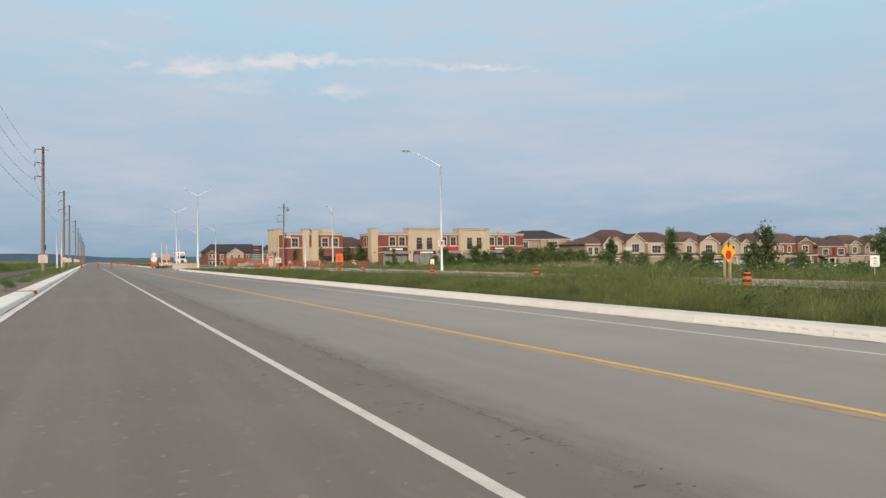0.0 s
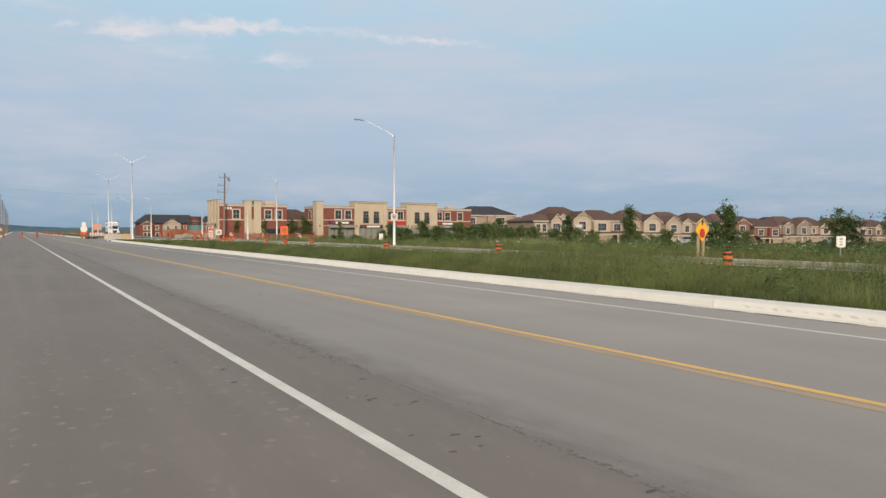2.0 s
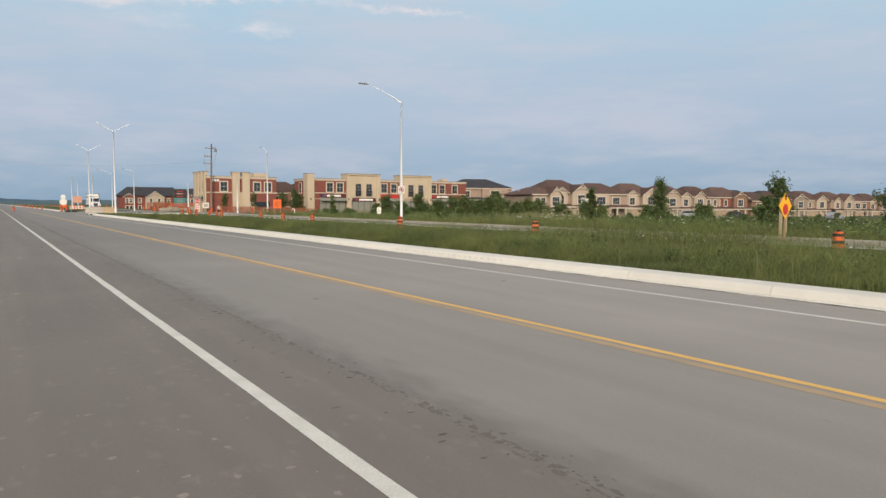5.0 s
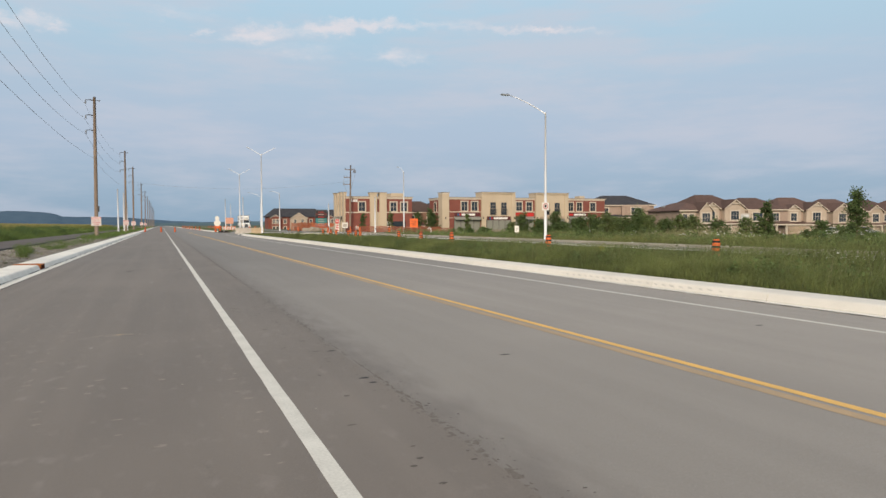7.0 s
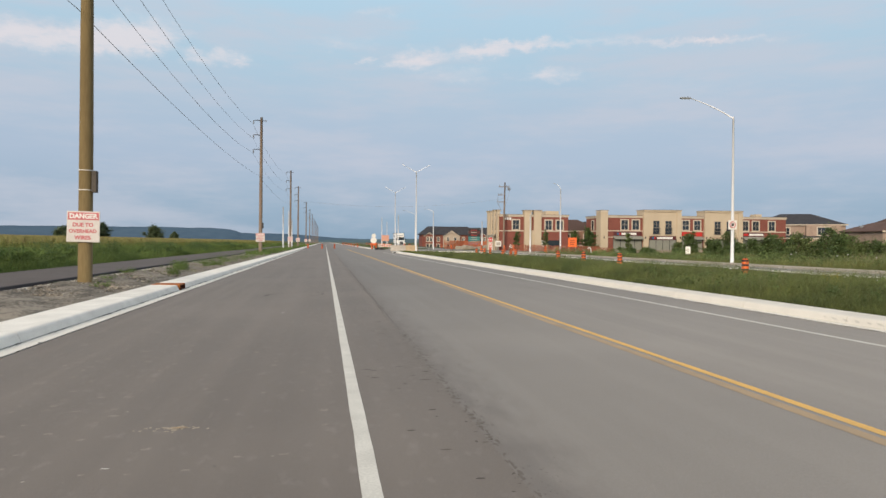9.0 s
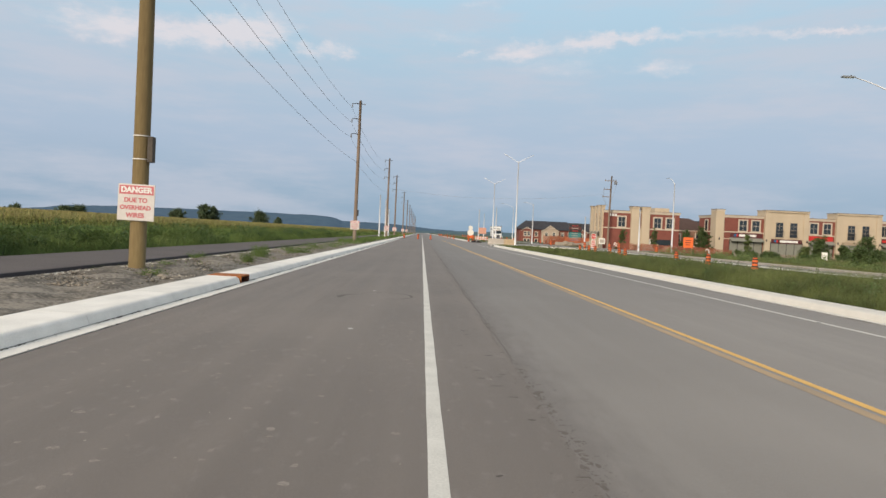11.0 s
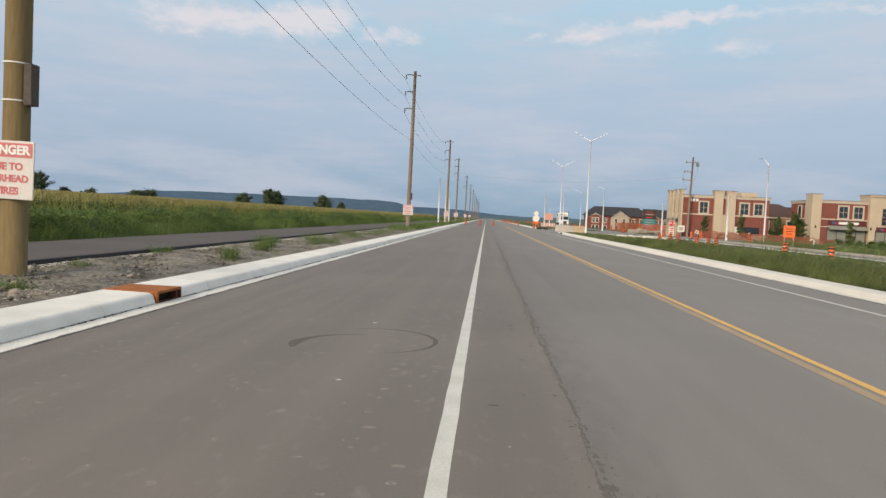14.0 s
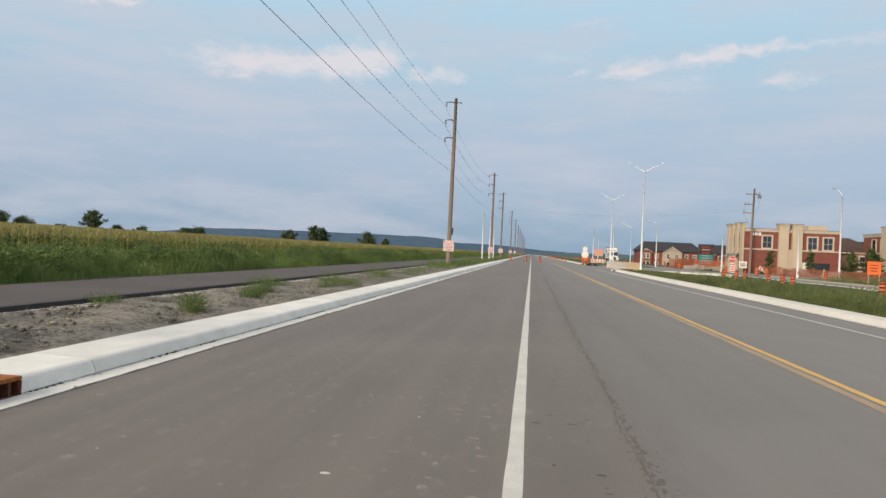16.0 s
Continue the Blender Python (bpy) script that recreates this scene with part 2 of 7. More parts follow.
M["crumb"] = material("tar_crumb", (0.120, 0.104, 0.090), (0.08, 0.07, 0.06), grain=60, rough=0.9)
M["tyre_smear"] = smeared("tyre_smear", (0.098, 0.085, 0.074), (0.162, 0.138, 0.117))
M["roller_print"] = smeared("roller_print", (0.330, 0.290, 0.252), (0.202, 0.173, 0.146), 0.34, 0.64)
M["kerb_mark"] = smeared("kerb_mark", (0.47, 0.45, 0.41), (0.66, 0.625, 0.56))
M["cement_stain"] = smeared("cement_stain", (0.50, 0.43, 0.33), (0.24, 0.205, 0.165))
M["concrete"] = material("kerb_concrete", (0.81, 0.775, 0.705), (0.66, 0.63, 0.57), grain=70, patch=2.4, rough=0.85, bump=0.25, pervar=0.05)
M["concrete_median"] = material("median_kerb_concrete", (0.68, 0.645, 0.58), (0.58, 0.55, 0.49), grain=90, patch=1.3, rough=0.85, bump=0.25, pervar=0.04)
M["concrete_dirty"] = material("gutter_concrete", (0.79, 0.755, 0.685), (0.62, 0.59, 0.53), grain=60, patch=2.2, rough=0.9, bump=0.3, pervar=0.06)
M["concrete_grey"] = material("weathered_concrete", (0.44, 0.40, 0.35), (0.33, 0.30, 0.26), grain=60, patch=1.2, rough=0.9, bump=0.3)
M["paint_white"] = material("road_paint_white", (0.66, 0.635, 0.57), (0.53, 0.51, 0.455), grain=55, patch=3.0, rough=0.75, bump=0.2, amount=0.45)
M["paint_yellow"] = material("road_paint_yellow", (0.74, 0.44, 0.12), (0.60, 0.37, 0.12), grain=55, patch=3.0, rough=0.75, bump=0.2)
M["paint_yellow_worn"] = material("road_paint_yellow_worn", (0.44, 0.31, 0.18), (0.31, 0.24, 0.165), grain=60, patch=2.0, rough=0.8, bump=0.2)
M["soil"] = material("boulevard_soil", (0.262, 0.230, 0.186), (0.092, 0.081, 0.066), grain=14, patch=1.3, rough=0.95, bump=1.0, amount=0.35)
M["gravel"] = material("limestone_gravel", (0.42, 0.39, 0.33), (0.30, 0.27, 0.23), grain=60, rough=0.9, bump=0.3, island=0.35)
M["gravel_pale"] = material("pale_gravel", (0.56, 0.53, 0.47), (0.42, 0.40, 0.35), grain=60, rough=0.9, bump=0.3, island=0.25)
M["rock"] = material("dusty_rock", (0.33, 0.285, 0.225), (0.20, 0.17, 0.13), grain=18, patch=4, rough=0.95, bump=0.6)
M["meadow"] = material("meadow_ground", (0.085, 0.095, 0.038), (0.045, 0.055, 0.021), grain=3.0, patch=0.06, rough=0.95, bump=0.4)
M["grass"] = material("tall_grass", (0.150, 0.171, 0.051), (0.056, 0.074, 0.022), grain=1.6, patch=0.3, rough=0.7, island=0.5, translucent=0.18)
M["grass_meadow"] = material("meadow_grass", (0.188, 0.192, 0.066), (0.098, 0.112, 0.036), grain=0.7, patch=0.09, rough=0.75, island=0.35, translucent=0.25)
M["grass_dry"] = material("seeding_grass", (0.25, 0.235, 0.125), (0.165, 0.165, 0.075), grain=0.8, patch=0.15, rough=0.75, island=0.3, translucent=0.25)
M["weed"] = material("lush_weeds", (0.165, 0.226, 0.058), (0.062, 0.100, 0.026), grain=0.5, patch=0.12, rough=0.65, island=0.28, translucent=0.25)
M["weed_pale"] = material("pale_weeds", (0.215, 0.268, 0.085), (0.12, 0.165, 0.05), grain=0.5, patch=0.12, rough=0.65, island=0.3, translucent=0.25)
M["corn_leaf"] = material("corn_leaves", (0.205, 0.212, 0.058), (0.125, 0.15, 0.038), grain=0.4, patch=0.1, rough=0.6, island=0.3, translucent=0.25)
M["tassel"] = material("corn_tassels", (0.315, 0.268, 0.108), (0.22, 0.195, 0.075), grain=0.6, patch=0.05, rough=0.8, island=0.25, translucent=0.2)
M["petal"] = material("white_umbels", (0.78, 0.78, 0.72), grain=30, rough=0.8, island=0.1)
M["bloom_yellow"] = material("yellow_bloom", (0.55, 0.45, 0.04), grain=30, rough=0.8, island=0.2)
M["leaf"] = material("tree_leaves", (0.125, 0.172, 0.058), (0.062, 0.092, 0.030), grain=2, patch=0.6, rough=0.6, island=0.5, translucent=0.35)
M["leaf_pale"] = material("shrub_leaves", (0.165, 0.205, 0.072), (0.09, 0.12, 0.04), grain=2, patch=0.6, rough=0.6, island=0.45, translucent=0.35)
M["bush"] = material("dark_bush_leaves", (0.085, 0.135, 0.040), (0.050, 0.085, 0.026), grain=2, patch=0.6, rough=0.6, island=0.3, translucent=0.15)
M["leaf_dark"] = material("far_tree_leaves", (0.098, 0.132, 0.062), (0.056, 0.078, 0.036), grain=2, patch=0.6, rough=0.6, island=0.4, translucent=0.1)
M["bark"] = material("bark", (0.16, 0.12, 0.085), grain=30, rough=0.95, bump=0.8, stretch=(1, 1, 0.2))
M["wood_new"] = material("treated_pole_wood", (0.212, 0.155, 0.070), (0.125, 0.088, 0.038), grain=9, patch=1.3, rough=0.85, bump=0.6, stretch=(3, 3, 0.35), amount=0.8)
M["wood_old"] = material("weathered_pole_wood", (0.25, 0.19, 0.145), (0.16, 0.12, 0.09), grain=9, patch=1.3, rough=0.9, bump=0.5, stretch=(3, 3, 0.3))
M["lumber"] = material("sawn_lumber", (0.46, 0.35, 0.22), grain=20, patch=2, rough=0.85, bump=0.3, stretch=(4, 4, 0.5))
M["metal_grey"] = material("galvanised_steel", (0.42, 0.43, 0.43), grain=30, patch=3, rough=0.5, metal=0.6)
M["lamp_paint"] = material("pale_lamp_post", (0.79, 0.80, 0.82), (0.71, 0.72, 0.74), grain=30, patch=0.7, rough=0.6)
M["cap_metal"] = material("taupe_cap_metal", (0.20, 0.165, 0.135), grain=20, patch=2, rough=0.6)
M["dark_metal"] = material("dark_metal", (0.06, 0.06, 0.065), grain=40, rough=0.5, metal=0.3)
M["insulator"] = material("grey_insulator", (0.20, 0.21, 0.23), grain=40, rough=0.4)
M["wire"] = material("wire", (0.26, 0.27, 0.29), grain=40, rough=0.6)
M["rust"] = material("rusted_casting", (0.42, 0.155, 0.045), (0.22, 0.07, 0.02), grain=35, patch=5, rough=0.95, bump=0.8, amount=0.7)
M["rust_dark"] = material("dark_rust", (0.15, 0.052, 0.028), (0.07, 0.026, 0.016), grain=35, patch=5, rough=0.95, bump=0.8, amount=0.7)
M["black"] = material("hollow_shade", (0.012, 0.011, 0.010), grain=20, rough=0.9)
M["rubber"] = material("tyre_rubber", (0.03, 0.03, 0.031), grain=60, rough=0.85, bump=0.3)
M["sign_white"] = material("sign_white", (0.74, 0.72, 0.67), (0.66, 0.64, 0.58), grain=12, patch=2.5, rough=0.5)
# sign white with the shade on the danger signs put into its colour
M["sign_shaded"] = material("shaded_sign_white", (0.60, 0.565, 0.53), (0.52, 0.49, 0.455), grain=12, patch=2.5, rough=0.5)
M["sign_red"] = material("faded_sign_red", (0.53, 0.155, 0.165), (0.44, 0.12, 0.13), grain=14, patch=3, rough=0.5)
M["stop_red"] = material("stop_red", (0.55, 0.045, 0.035), grain=14, rough=0.4)
M["sign_amber"] = material("amber_sign_sheet", (0.85, 0.42, 0.02), (0.80, 0.38, 0.02), grain=14, rough=0.4)
M["orange"] = material("safety_orange", (0.78, 0.155, 0.035), (0.62, 0.12, 0.03), grain=10, patch=2, rough=0.6, pervar=0.08)
M["sign_faded"] = material("faded_orange_sheet", (0.62, 0.33, 0.24), (0.52, 0.27, 0.19), grain=10, patch=2, rough=0.6)
M["teal"] = material("teal_sign", (0.05, 0.22, 0.22), grain=10, rough=0.5)
M["board_grey"] = material("grey_weathered_board", (0.105, 0.09, 0.075), (0.07, 0.06, 0.05), grain=20, patch=3, rough=0.9, bump=0.4)
M["net"] = material("orange_net", (0.62, 0.185, 0.085), (0.46, 0.135, 0.065), grain=8, patch=0.6, rough=0.7, translucent=0.25)
M["net_dull"] = material("dusty_orange_net", (0.33, 0.11, 0.065), (0.24, 0.08, 0.05), grain=8, patch=0.6, rough=0.7, translucent=0.25)
M["black_band"] = material("black_band", (0.03, 0.028, 0.028), grain=20, rough=0.6)
M["brick"] = material("red_brick", (0.225, 0.078, 0.058), (0.165, 0.056, 0.043), grain=6, patch=0.8, rough=0.9, bump=0.3)
M["brick_brown"] = material("brown_brick", (0.24, 0.145, 0.105), (0.18, 0.105, 0.075), grain=6, patch=0.8, rough=0.9, bump=0.3)
M["stucco"] = material("tan_stucco", (0.505, 0.415, 0.302), (0.445, 0.365, 0.265), grain=20, patch=0.5, rough=0.9, bump=0.15)
M["stone"] = material("beige_stone", (0.365, 0.275, 0.218), (0.28, 0.21, 0.165), grain=5, patch=0.9, rough=0.9, bump=0.3, pervar=0.09)
M["stone_grey"] = material("grey_stone", (0.275, 0.225, 0.185), (0.21, 0.175, 0.14), grain=5, patch=0.9, rough=0.9, bump=0.3, pervar=0.09)
M["stone_pale"] = material("pale_stone", (0.43, 0.352, 0.28), (0.355, 0.288, 0.225), grain=5, patch=0.9, rough=0.9, bump=0.3, pervar=0.09)
M["trim"] = material("cream_trim", (0.54, 0.465, 0.37), (0.47, 0.405, 0.32), grain=25, patch=1.5, rough=0.7)
M["trim_white"] = material("pale_trim_boards", (0.56, 0.49, 0.40), (0.47, 0.41, 0.335), grain=25, patch=1.5, rough=0.7)
M["stone_warm"] = material("pinkish_stone", (0.33, 0.245, 0.195), (0.25, 0.185, 0.145), grain=5, patch=0.9, rough=0.9, bump=0.3, pervar=0.1)
M["shingle"] = material("brown_shingles", (0.106, 0.064, 0.052), (0.074, 0.045, 0.036), grain=12, patch=0.7, rough=0.9, bump=0.4, pervar=0.22)
M["shingle_dark"] = material("charcoal_shingles", (0.046, 0.046, 0.052), (0.031, 0.031, 0.036), grain=12, patch=0.7, rough=0.9, bump=0.4)
M["glass"] = material("window_glass", (0.035, 0.045, 0.055), grain=3, patch=0.5, rough=0.08, spec=0.6)
M["garage"] = material("garage_door", (0.40, 0.31, 0.22), grain=20, patch=2, rough=0.6)
M["shop_grey"] = material("shop_grille", (0.24, 0.24, 0.20), (0.19, 0.19, 0.16), grain=10, patch=2, rough=0.5)
M["shop_maroon"] = material("shop_sign_maroon", (0.105, 0.030, 0.030), grain=10, rough=0.5)
M["shop_red"] = material("shop_sign_red", (0.55, 0.04, 0.035), grain=10, rough=0.5)
M["shop_blue"] = material("shop_sign_blue", (0.03, 0.13, 0.26), grain=10, rough=0.5)
M["letters"] = material("white_letters", (0.80, 0.79, 0.75), grain=30, rough=0.5)
M["car_white"] = material("white_car_paint", (0.74, 0.74, 0.73), grain=3, rough=0.25, spec=0.5, amount=0.2)
M["car_dark"] = material("dark_car_paint", (0.025, 0.028, 0.04), grain=3, rough=0.25, spec=0.5)
M["car_silver"] = material("silver_car_paint", (0.40, 0.42, 0.44), grain=3, rough=0.3, metal=0.4, spec=0.5)
M["truck_white"] = material("truck_white", (0.78, 0.77, 0.73), (0.70, 0.69, 0.65), grain=6, patch=1, rough=0.45)
M["navy"] = material("navy_stripe", (0.035, 0.045, 0.11), grain=10, rough=0.5)
M["chrome"] = material("chrome", (0.62, 0.62, 0.62), grain=10, rough=0.25, metal=0.9)
M["lens"] = material("headlamp_lens", (0.72, 0.70, 0.60), grain=20, rough=0.15, spec=0.6)
M["amber_lens"] = material("amber_lens", (0.75, 0.26, 0.02), grain=20, rough=0.2)
# distance haze is painted into these two blue base colours
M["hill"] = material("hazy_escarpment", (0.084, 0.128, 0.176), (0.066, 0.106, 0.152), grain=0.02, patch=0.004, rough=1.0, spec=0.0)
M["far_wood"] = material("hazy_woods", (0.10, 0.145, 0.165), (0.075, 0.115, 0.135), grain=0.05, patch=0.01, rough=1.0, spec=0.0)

# ---- mesh helpers ----


def link_mesh(name, me, mat, parent=None, label=""):
    ob = new(name, me)
    if mat is not None:
        me.materials.append(mat)
    if parent is not None:
        ob.parent = parent
    if label:
        ob["label"] = label
    return ob


def part(name, bm, mat, parent=None, label="", smooth=False):
    """Links a bmesh as one mesh object under a thing."""
    me = bpy.data.meshes.new(name)
    if smooth:
        for fc in bm.faces:
            fc.smooth = True
    bm.normal_update()
    bm.to_mesh(me)
    bm.free()
    return link_mesh(name, me, mat, parent, label)


def empty(name, m, label, category, group="", kind=""):
    ob = new(name)
    ob.matrix_basis = m
    return tagged(ob, label, category, group, kind)


def box(bm, x0, x1, y0, y1, z0, z1, bevel=0.0):
    r = bmesh.ops.create_cube(bm, size=1, matrix=Matrix.LocRotScale(((x0 + x1) / 2, (y0 + y1) / 2, (z0 + z1) / 2), None, (x1 - x0, y1 - y0, z1 - z0)))
    if bevel:
        edges = list({e for v in r["verts"] for e in v.link_edges})
        bmesh.ops.bevel(bm, geom=edges, offset=bevel, segments=2, affect="EDGES")
    return bm


def boxes(*rows, bevel=0.0):
    bm = bmesh.new()
    for r in rows:
        box(bm, *r, bevel=bevel)
    return bm


def tube(bm, pts, radii, sides=10, cap=True):
    """A round bar through points with a radius at each."""
    rings = []
    pts = [Vector(p) for p in pts]
    for i, (p, r) in enumerate(zip(pts, radii)):
        way = (pts[min(i + 1, len(pts) - 1)] - pts[max(i - 1, 0)]).normalized()
        side = way.cross(Vector((0.0, 1.0, 0.0)) if abs(way.y) < 0.9 else Vector((1.0, 0, 0))).normalized()
        up = side.cross(way)
        rings.append([bm.verts.new(p + r * (math.cos(a) * side + math.sin(a) * up)) for a in (2 * math.pi * k / sides for k in range(sides))])
    for a, b in zip(rings, rings[1:]):
        for k in range(sides):
            bm.faces.new((a[k], a[(k + 1) % sides], b[(k + 1) % sides], b[k]))
    if cap:
        bm.faces.new(rings[0]), bm.faces.new(rings[-1][::-1])
    return bm


def bar(pts, radii, sides=10):
    return tube(bmesh.new(), pts, radii, sides)


def prism(outline, y0, y1, axis="y"):
    """An outline in (a, z), drawn out along the third axis."""
    bm = bmesh.new()

    def at(a, z, d):
        return (a, d, z) if axis == "y" else (d, a, z) if axis == "x" else (a, z, d)

    lo = [bm.verts.new(at(a, z, y0)) for a, z in outline]
    hi = [bm.verts.new(at(a, z, y1)) for a, z in outline]
    n = len(outline)
    for k in range(n):
        bm.faces.new((lo[k], lo[(k + 1) % n], hi[(k + 1) % n], hi[k]))
    bm.faces.new(lo[::-1]), bm.faces.new(hi)
    bmesh.ops.recalc_face_normals(bm, faces=bm.faces)
    return bm


def disc(cx, cy, cz, r, depth, sides=24, axis="y"):
    pts = [(cx + r * math.cos(2 * math.pi * (k + 0.5) / sides), cz + r * math.sin(2 * math.pi * (k + 0.5) / sides)) for k in range(sides)]
    return prism(pts, cy, cy + depth, axis)


def lettering(name, text, size, mat, parent, m, label="", bold=0.0):
    """Raised letters in Blender's own font, as a mesh, upright in the xz plane and read from -y."""
    cu = bpy.data.curves.new(name, "FONT")
    cu.body, cu.size, cu.extrude, cu.align_x, cu.align_y, cu.offset = text, size, 0.003, "CENTER", "CENTER", bold
    tmp = bpy.data.objects.new("tmp", cu)
    scene.collection.objects.link(tmp)
    bpy.context.view_layer.update()
    me = bpy.data.meshes.new_from_object(tmp.evaluated_get(bpy.context.evaluated_depsgraph_get()))
    bpy.data.objects.remove(tmp)
    me.materials.clear()
    ob = link_mesh(name, me, mat, parent, label)
    ob.matrix_basis = m @ pose(0, 0, 0, 90, 0, 0)
    return ob


rng = np.random.default_rng(7)


def blades(name, pts, height, width, lean, mat, parent=None, bend=0.35, seg=2, vary=0.45, wind=(0.0, 0.0)):
    """Many grass blades or leaves as one mesh: a bent, tapering strip at each point."""
    n = len(pts)
    h = height * (1 - vary + 2 * vary * rng.random(n)) if np.isscalar(height) else height
    a, b = rng.random(n) * 2 * np.pi, rng.random(n) * 2 * np.pi
    side = np.stack([np.cos(a), np.sin(a), 0 * a], 1)
    way = np.stack([np.cos(b), np.sin(b), 0 * b], 1) * (lean * rng.random(n))[:, None] + np.array([wind[0], wind[1], 0.0]) * (0.3 + rng.random(n))[:, None]
    w = width * (0.6 + 0.8 * rng.random(n))
    rows = []
    for k in range(seg):
        t = k / seg
        c = pts + way * (h * (t ** 1.6 + bend * t * t))[:, None]
        c[:, 2] = pts[:, 2] + h * (t - 0.25 * lean * t * t)
        ww = (w * (1 - 0.55 * t) / 2)[:, None]
        rows += [c - side * ww, c + side * ww]
    c = pts + way * (h * (1 + bend))[:, None]
    c[:, 2] = pts[:, 2] + h * (1 - 0.25 * lean)
    rows.append(c)
    per = 2 * seg + 1
    verts = np.stack(rows, 1).reshape(-1, 3)
    base = np.arange(n)[:, None] * per
    quads = [base + np.array([2 * k, 2 * k + 1, 2 * k + 3, 2 * k + 2]) for k in range(seg - 1)]
    quads = np.stack(quads, 1).reshape(-1, 4) if quads else np.zeros((0, 4), int)
    tris = base + np.array([2 * seg - 2, 2 * seg - 1, 2 * seg])
    return raw_mesh(name, verts, quads, tris, mat, parent)


def raw_mesh(name, verts, quads, tris, mat, parent=None):
    me = bpy.data.meshes.new(name)
    nq, nt_ = len(quads), len(tris)
    me.vertices.add(len(verts))
    me.vertices.foreach_set("co", np.asarray(verts, np.float32).ravel())
    me.loops.add(4 * nq + 3 * nt_)
    me.loops.foreach_set("vertex_index", np.concatenate([np.asarray(quads, np.int32).ravel(), np.asarray(tris, np.int32).ravel()]))
    me.polygons.add(nq + nt_)
    me.polygons.foreach_set("loop_start", np.concatenate([np.arange(nq) * 4, 4 * nq + np.arange(nt_) * 3]).astype(np.int32))
    me.update(calc_edges=True)
    me.validate()
    return link_mesh(name, me, mat, parent)


def leaf_cloud(name, centres, radii, count, size, mat, parent=None, flat=0.5, low=None):
    """Small leaf faces spread through round clumps."""
    per = max(1, count // len(centres))
    c = np.repeat(np.asarray(centres, float), per, 0)
    r = np.repeat(np.asarray(radii, float), per)[:, None]
    p = c + 0.55 * r * rng.normal(size=(len(c), 3)) * np.array([1, 1, 0.8])
    if parent is None or low is not None:
        p[:, 2] = np.maximum(p[:, 2], c[:, 2] - r[:, 0] * 0.9 if low is None else low)
    u = rng.normal(size=p.shape)
    u[:, 2] *= flat
    u /= np.linalg.norm(u, axis=1)[:, None]
    v = np.cross(u, rng.normal(size=p.shape))
    v /= np.linalg.norm(v, axis=1)[:, None]
    s = size * (0.6 + 0.8 * rng.random((len(p), 1)))
    verts = np.stack([p - u * s, p + v * s * 0.55, p + u * s, p - v * s * 0.55], 1).reshape(-1, 3)
    quads = np.arange(len(p))[:, None] * 4 + np.arange(4)
    return raw_mesh(name, verts, quads, np.zeros((0, 3), int), mat, parent)


def smooth01(a, b, x):
    t = np.clip((np.asarray(x, float) - a) / (b - a), 0, 1)
    return t * t * (3 - 2 * t)


def terrain(x, y):
    """Height of the land: level with the road, a little up on the field's side, falling towards the houses."""
    x, y = np.asarray(x, float), np.asarray(y, float)
    left = 0.22 * smooth01(-5, -8, x) + 0.019 * np.clip(-x - 20, 0, 60) + 0.010 * np.clip(-x - 80, 0, 260)
    fall = 0.35 * smooth01(27, 45, x) + 0.95 * smooth01(45, 100, x) * (1 - smooth01(105, 128, y)) + 0.45 * smooth01(110, 180, x) * (1 - smooth01(105, 128, y))
    wave = 0.06 * np.sin(x * 0.31 + y * 0.17) * smooth01(27, 40, x)
    return left - fall + wave

# ---- large structure ----
MED_IN, MED_OUT = 9.56, 21.2          # grass of the median
CROSS0, CROSS1 = 113.0, 150.0         # the crossing


def med_z(x):
    """Height of the median: level by the near kerb, then a shallow swale before the far kerb."""
    return 0.1 - 0.42 * smooth01(12.5, 17.5, x) * (1 - smooth01(20.7, 21.15, x))


def build_ground():
    xs = np.unique(np.concatenate([np.linspace(-4200, -400, 12), np.linspace(-400, -60, 18), np.linspace(-60, -12, 17), [-8.05, -8.0, -5.24, -5.2], np.linspace(-5, 9.3, 4), [9.42, 9.49],
                                   np.linspace(10, 21.0, 23), [21.15, 21.2, 21.6, 26.6, 26.85, 26.9], np.linspace(27.5, 60, 18), np.linspace(62, 200, 40), np.linspace(220, 600, 12), np.linspace(700, 4200, 9)]))
    ys = np.unique(np.concatenate([np.linspace(-300, -40, 8), np.linspace(-30, 108, 70), [112.9, 113.0, 150.0, 150.1], np.linspace(115, 148, 12), np.linspace(152, 300, 30), np.linspace(320, 800, 16), np.linspace(1000, 4600, 10)]))
    X, Y = np.meshgrid(xs, ys, indexing="ij")
    Z = terrain(X, Y)
    cross = (Y >= CROSS0) & (Y <= CROSS1) & (X > 8) & (X < 46)
    road = ((X > -5.22) & (X < 9.45)) | ((X > 21.18) & (X < 26.88)) | cross
    Z = np.where(road, -0.12, Z)
    Z = np.where((X > 9.45) & (X < 21.18) & ~cross, med_z(X) + 0.04 * np.sin(X * 1.3) * np.sin(Y * 0.4), Z)
    Z = np.where((X > -8.03) & (X < -5.21), 0.03, Z)
    Z = np.where((X > -11.6) & (X < -8.03), 0.14, Z)
    nx, ny = X.shape
    i = np.arange(nx * ny).reshape(nx, ny)
    quads = np.stack([i[:-1, :-1], i[1:, :-1], i[1:, 1:], i[:-1, 1:]], -1).reshape(-1, 4)
    ob = raw_mesh("ground", np.stack([X, Y, Z], -1).reshape(-1, 3), quads, np.zeros((0, 3), int), M["meadow"])
    tagged(ob, "green and dry meadow land reaching the horizon", "ground", kind="structure")


build_ground()


